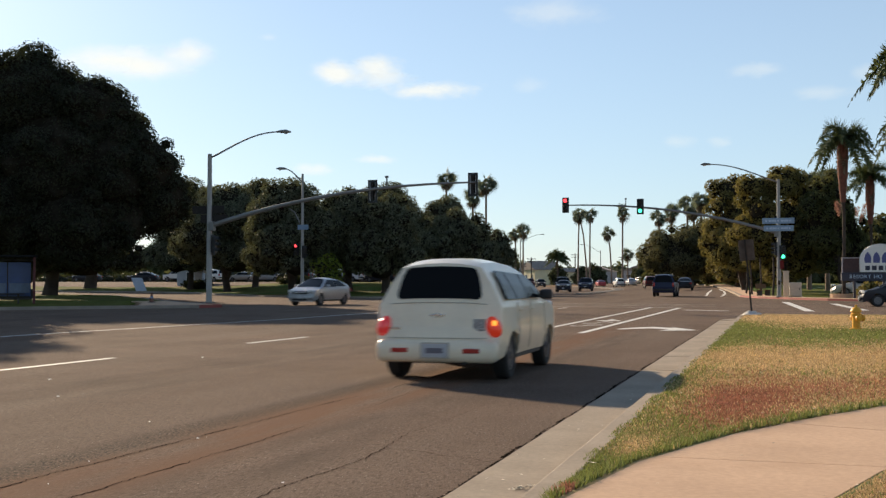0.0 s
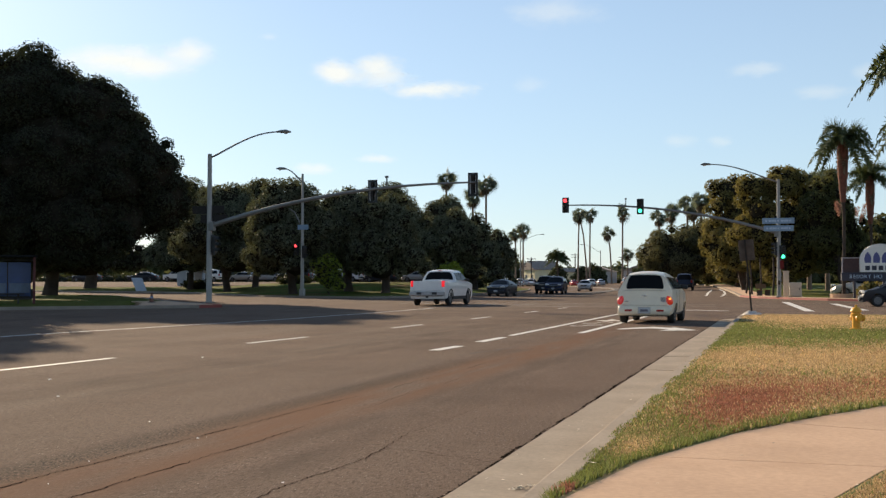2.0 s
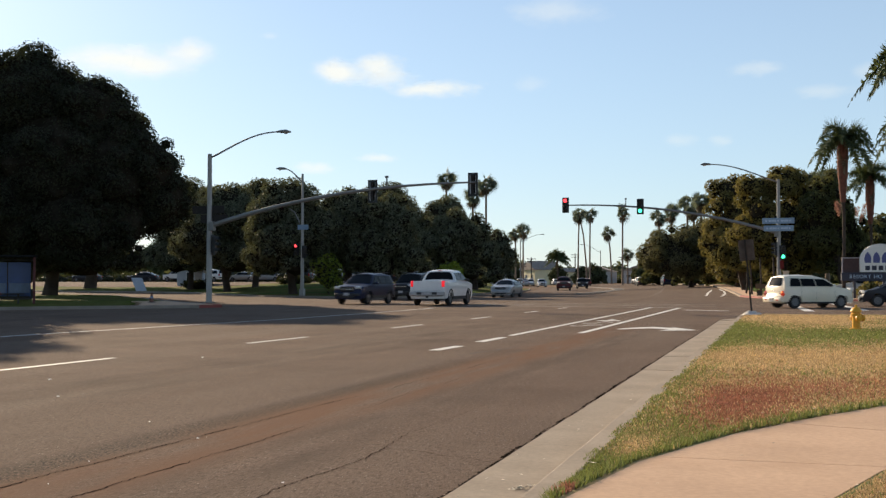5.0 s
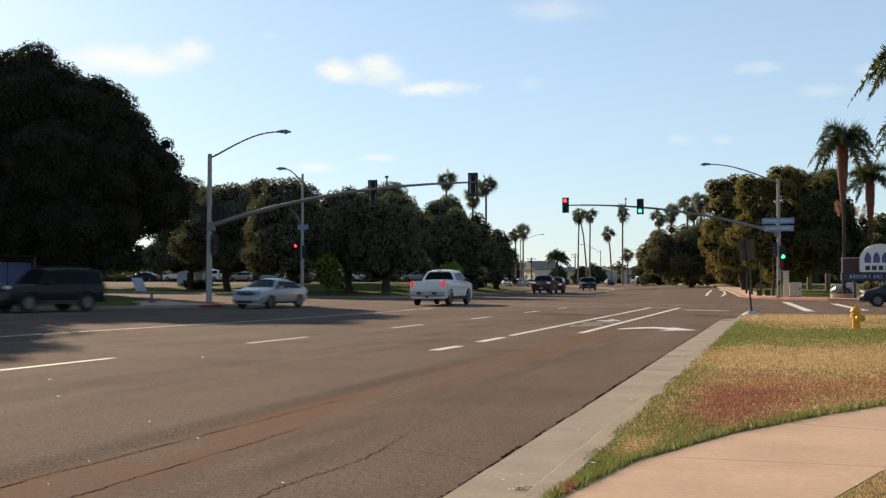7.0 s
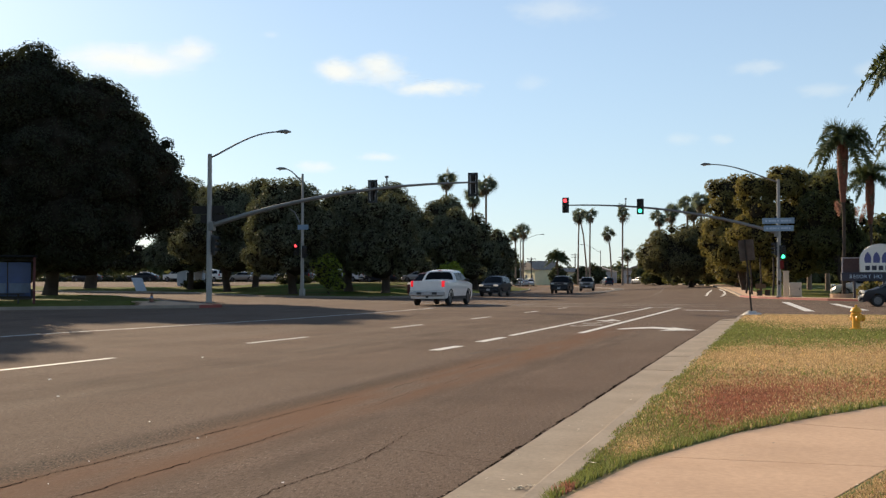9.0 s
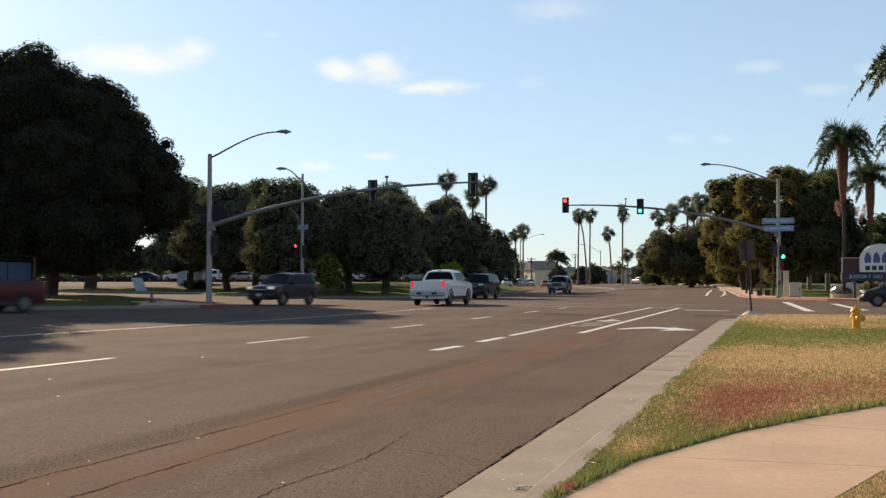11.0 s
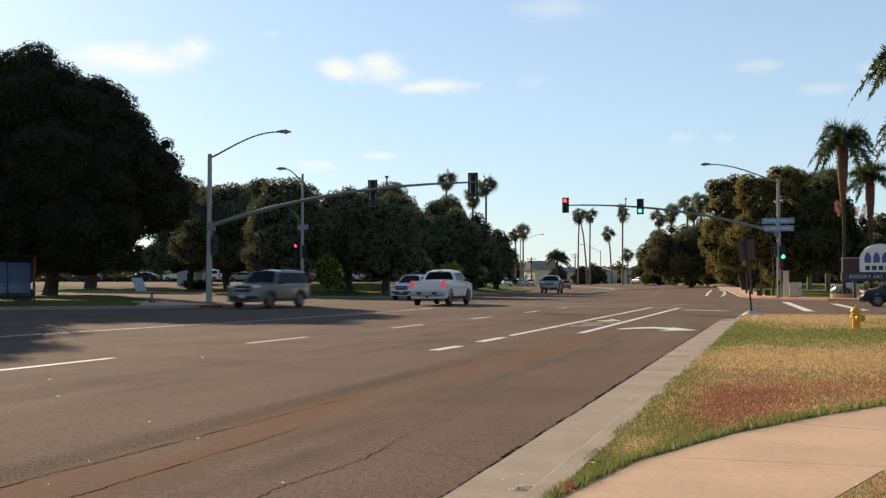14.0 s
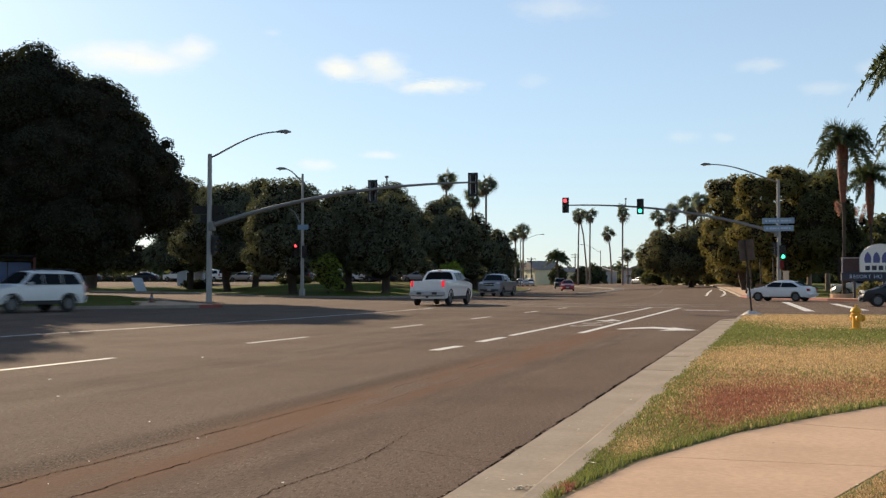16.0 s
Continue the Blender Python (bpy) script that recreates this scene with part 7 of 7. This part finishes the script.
# a small heap of crumbs in the gutter
for k in range(26):
    x, y, z = random.gauss(-1.55, 0.035), random.gauss(6.84, 0.05), 0.016 + random.uniform(0, 0.012)
    s, a, b = random.uniform(0.005, 0.013), random.uniform(0, 6.3), len(V)
    V += [(x + s * math.cos(a + j * 1.57) * (1 if j % 2 else 1.9), y + s * math.sin(a + j * 1.57), z + random.uniform(-0.004, 0.008)) for j in range(4)]
    F.append((b, b + 1, b + 2, b + 3))
me = bpy.data.meshes.new("fallen_leaves")
me.from_pydata(V, [], F)
me.materials.append(LITTER)
tagged(new("fallen_leaves", me), "scattered small dry leaves on lawn and gutter", "leaves", kind="stuff")

# ---- what moves ----
INNER = [(-260, -32), (0, -29.0), (20, -27.5), (34, -25.7), (40, -25.0), (50, -24.0), (62, -22.7), (79, -21.3), (104, -21.3), (113, -21.9), (127, -22.6), (139, -23.8), (149, -24.8), (159, -26.0), (169, -27.5), (200, -34), (240, -46), (300, -68), (420, -121)]
OUTER = [(-260, -36), (0, -38.0), (20, -36.5), (35, -32.0), (42, -29.6), (48, -27.4), (56, -26.0), (65, -25.0), (92, -23.7), (112, -23.4), (120, -23.8), (128, -24.6), (136, -25.7), (144, -27.0), (152, -28.4), (160, -29.8), (200, -38), (240, -50), (300, -72), (420, -126)]
AWAY = [(97, -9.3), (113, -9.6), (139, -10.8), (165, -13.7), (190, -18.8), (216, -25.5), (240, -33), (300, -54), (420, -104)]
TIMES = [0.5 * k for k in range(33)]


def lane_pose(lane, y, off, sign):
    """The pose of a vehicle on a lane at y; sign: +1 driving away, -1 coming."""
    a = along(lane, y - 3.0)
    b = along(lane, y + 3.0)
    x = (along(lane, y - 4) + along(lane, y - 2) + along(lane, y) + along(lane, y + 2) + along(lane, y + 4)) / 5 + off
    head = math.degrees(math.atan2(-(b - a), 6.0)) + (0 if sign > 0 else 180)
    slope = math.degrees(math.atan2(land(x, y + 1.2) - land(x, y - 1.2), 2.4)) * sign
    return pose(x, y, land(x, y), slope, 0, head)


def drive(thing_, lane, stations, sign=-1, off=0.0):
    """Keys a vehicle along a lane through (seconds, y) stations, at steady speed beyond them."""
    (ta, ya), (tb, yb) = stations[0], stations[1]
    (tc, yc), (td, yd) = stations[-2], stations[-1]
    rows = []
    for t in TIMES:
        if t < ta:
            y = ya + (t - ta) * (yb - ya) / (tb - ta)
        elif t > td:
            y = yd + (t - td) * (yd - yc) / (td - tc)
        else:
            y = along(stations, t)
        rows.append((t, lane_pose(lane, max(-255, min(y, 415)), off, sign)))
    walk(thing_, rows)


def spin(thing_, speed, t0, t1, turn=None):
    """Turns the wheels of a vehicle from t0 to t1."""
    for w in thing_.children:
        if not w.name.startswith("wheel"):
            continue
        base = w.matrix_basis.copy()
        r = base.translation.z
        rows, a, t = [], 0.0, t0
        rows.append((0.0, base))
        while t < t1:
            if t > 0:
                rows.append((t, base @ pose(0, 0, 0, -a, 0, 0)))
            a += min(70.0, math.degrees(speed / 30 / r))
            t += 1 / 30
        rows.append((16.0, rows[-1][1]))
        walk(w, rows)


def motions():
    drive(hybrid, INNER, [(0, 57.2), (0.5, 48.5), (1.0, 39.3), (1.3, 34.6)], off=-1.0)
    drive(dark_sedan, OUTER, [(1.0, 115), (2.0, 95.5), (3.0, 75.5), (3.5, 65.2), (4.0, 55.4), (4.2, 51.5)], off=0.4)
    drive(blue_suv, INNER, [(1.5, 122), (2.5, 104), (3.5, 87), (4.0, 79), (6.3, 36.8), (6.5, 33.2)])
    drive(black_suv, OUTER, [(1.5, 124), (2.0, 117), (3.0, 106), (3.5, 99), (4.0, 91.5), (6.3, 52.6), (6.5, 49), (7.0, 41)])
    drive(silver_sedan, INNER, [(2.0, 147), (4.0, 108), (6.3, 64.5), (6.5, 60.8), (7.0, 50.4), (7.5, 40.6), (7.7, 36.5)])
    drive(maroon_pickup, OUTER, [(6.5, 126), (7.0, 116), (7.5, 106.8), (8.0, 98), (8.5, 89), (11.3, 31.5)])
    drive(grey_suv, OUTER, [(7.5, 118), (8.0, 110), (8.5, 103), (9.0, 94.6), (11.5, 46.8)])
    drive(boxy_suv, INNER, [(6.5, 169), (8.0, 139), (8.5, 128), (9.0, 117.5), (12.0, 62.3), (12.5, 52.5), (13.0, 43), (13.5, 34)])
    drive(tan_suv, INNER, [(9.0, 152), (11.5, 107), (12.0, 96), (12.5, 85), (13.0, 74), (13.5, 62), (14.0, 50.3), (14.5, 37.6)])
    drive(white_suv, OUTER, [(12.5, 101), (13.0, 92), (14.0, 74.6), (14.5, 65.8), (15.0, 56.8), (15.5, 48.3), (16.0, 40.2)])
    drive(grey_pickup, OUTER, [(11.5, 163), (12.5, 147), (13.0, 139), (13.5, 130), (14.0, 121.5), (14.5, 114.5), (15.0, 107.5), (15.5, 102), (16.0, 95.5)])
    drive(red_sedan, OUTER, [(14.0, 183), (16.0, 148)], off=0.6)
    drive(far_dark, OUTER, [(14.0, 229), (15.0, 214), (16.0, 199)])
    drive(leaving_suv, AWAY, [(0, 97), (1.0, 113), (2.5, 139), (4.0, 165)], sign=1)
    drive(leaving_sedan, AWAY, [(0, 131), (1.0, 148)], sign=1)
    drive(leaving_maroon, AWAY, [(0, 174), (1.0, 191)], sign=1, off=-3.6)
    drive(far_white, AWAY, [(0, 219), (1.0, 236)], sign=1, off=-3.6)
    drive(far_silver, AWAY, [(0, 226), (1.0, 243)], sign=1)
    drive(far_red, AWAY, [(0, 241), (1.0, 258)], sign=1, off=-3.6)
    walk(retro, [(0.0, pose(-4.30, 15.95, 0, 0, 0, 0.5)), (0.5, pose(-4.26, 21.9, 0, 0, 0, -0.5)), (1.0, pose(-4.15, 27.3, 0, 0, 0, -0.8)),
                 (1.5, pose(-4.05, 32.1, 0, 0, 0, -1)), (2.0, pose(-3.95, 36.8, 0, 0, 0, -1.5)), (2.5, pose(-3.90, 40.9, 0, 0, 0, -2)),
                 (3.0, pose(-3.75, 44.6, 0, 0, 0, -3)), (3.5, pose(-3.2, 48.7, 0, 0, 0, -10)), (4.0, pose(-2.3, 52.5, 0, 0, 0, -14)), (4.2, pose(-1.85, 53.8, 0, 0, 0, -19)),
                 (4.6, pose(-0.6, 56.0, 0, 0, 0, -36)), (5.0, pose(1.3, 57.7, 0, 0, 0, -58)), (5.5, pose(4.8, 58.7, 0, 0, 0, -80)), (6.0, pose(9.2, 58.9, 0, 0, 0, -90)),
                 (7.0, pose(19, 58.9, 0, 0, 0, -90)), (10.0, pose(52, 58.9, 0, 0, 0, -90)), (16.0, pose(80, 58.9, 0, 0, 0, -90))])
    walk(side_sedan, [(0.0, pose(30, 74.5, 0, 0, 0, 90)), (12.0, pose(20, 74.5, 0, 0, 0, 90)), (13.5, pose(11.5, 74.3, 0, 0, 0, 90)), (14.0, pose(7.4, 74.2, 0, 0, 0, 88)), (14.5, pose(3.75, 74.5, 0, 0, 0, 87)), (15.0, pose(2.5, 75.1, 0, 0, 0, 82)), (15.5, pose(1.3, 75.7, 0, 0, 0, 75)), (16.0, pose(0.05, 76.5, 0, 0, 0, 67))])
    for c in CLOUDS:
        m = c.matrix_basis.copy()
        side = Matrix.Translation((8.5, 2.5, 10.0))
        walk(c, [(0.0, m), (16.0, side @ m)])
    spin(retro, 10.0, 0.0, 5.0)
    for v, t0, t1 in ((hybrid, 0.0, 1.6), (dark_sedan, 2.8, 5.0), (black_suv, 4.2, 7.6), (silver_sedan, 6.0, 8.2), (boxy_suv, 11.6, 13.8), (tan_suv, 13.0, 15.0), (white_suv, 13.8, 16.0), (blue_suv, 3.4, 6.8), (grey_suv, 9.6, 12.4)):
        spin(v, 17.0, t0, t1)
    spin(side_sedan, 4.0, 13.5, 16.0)


motions()
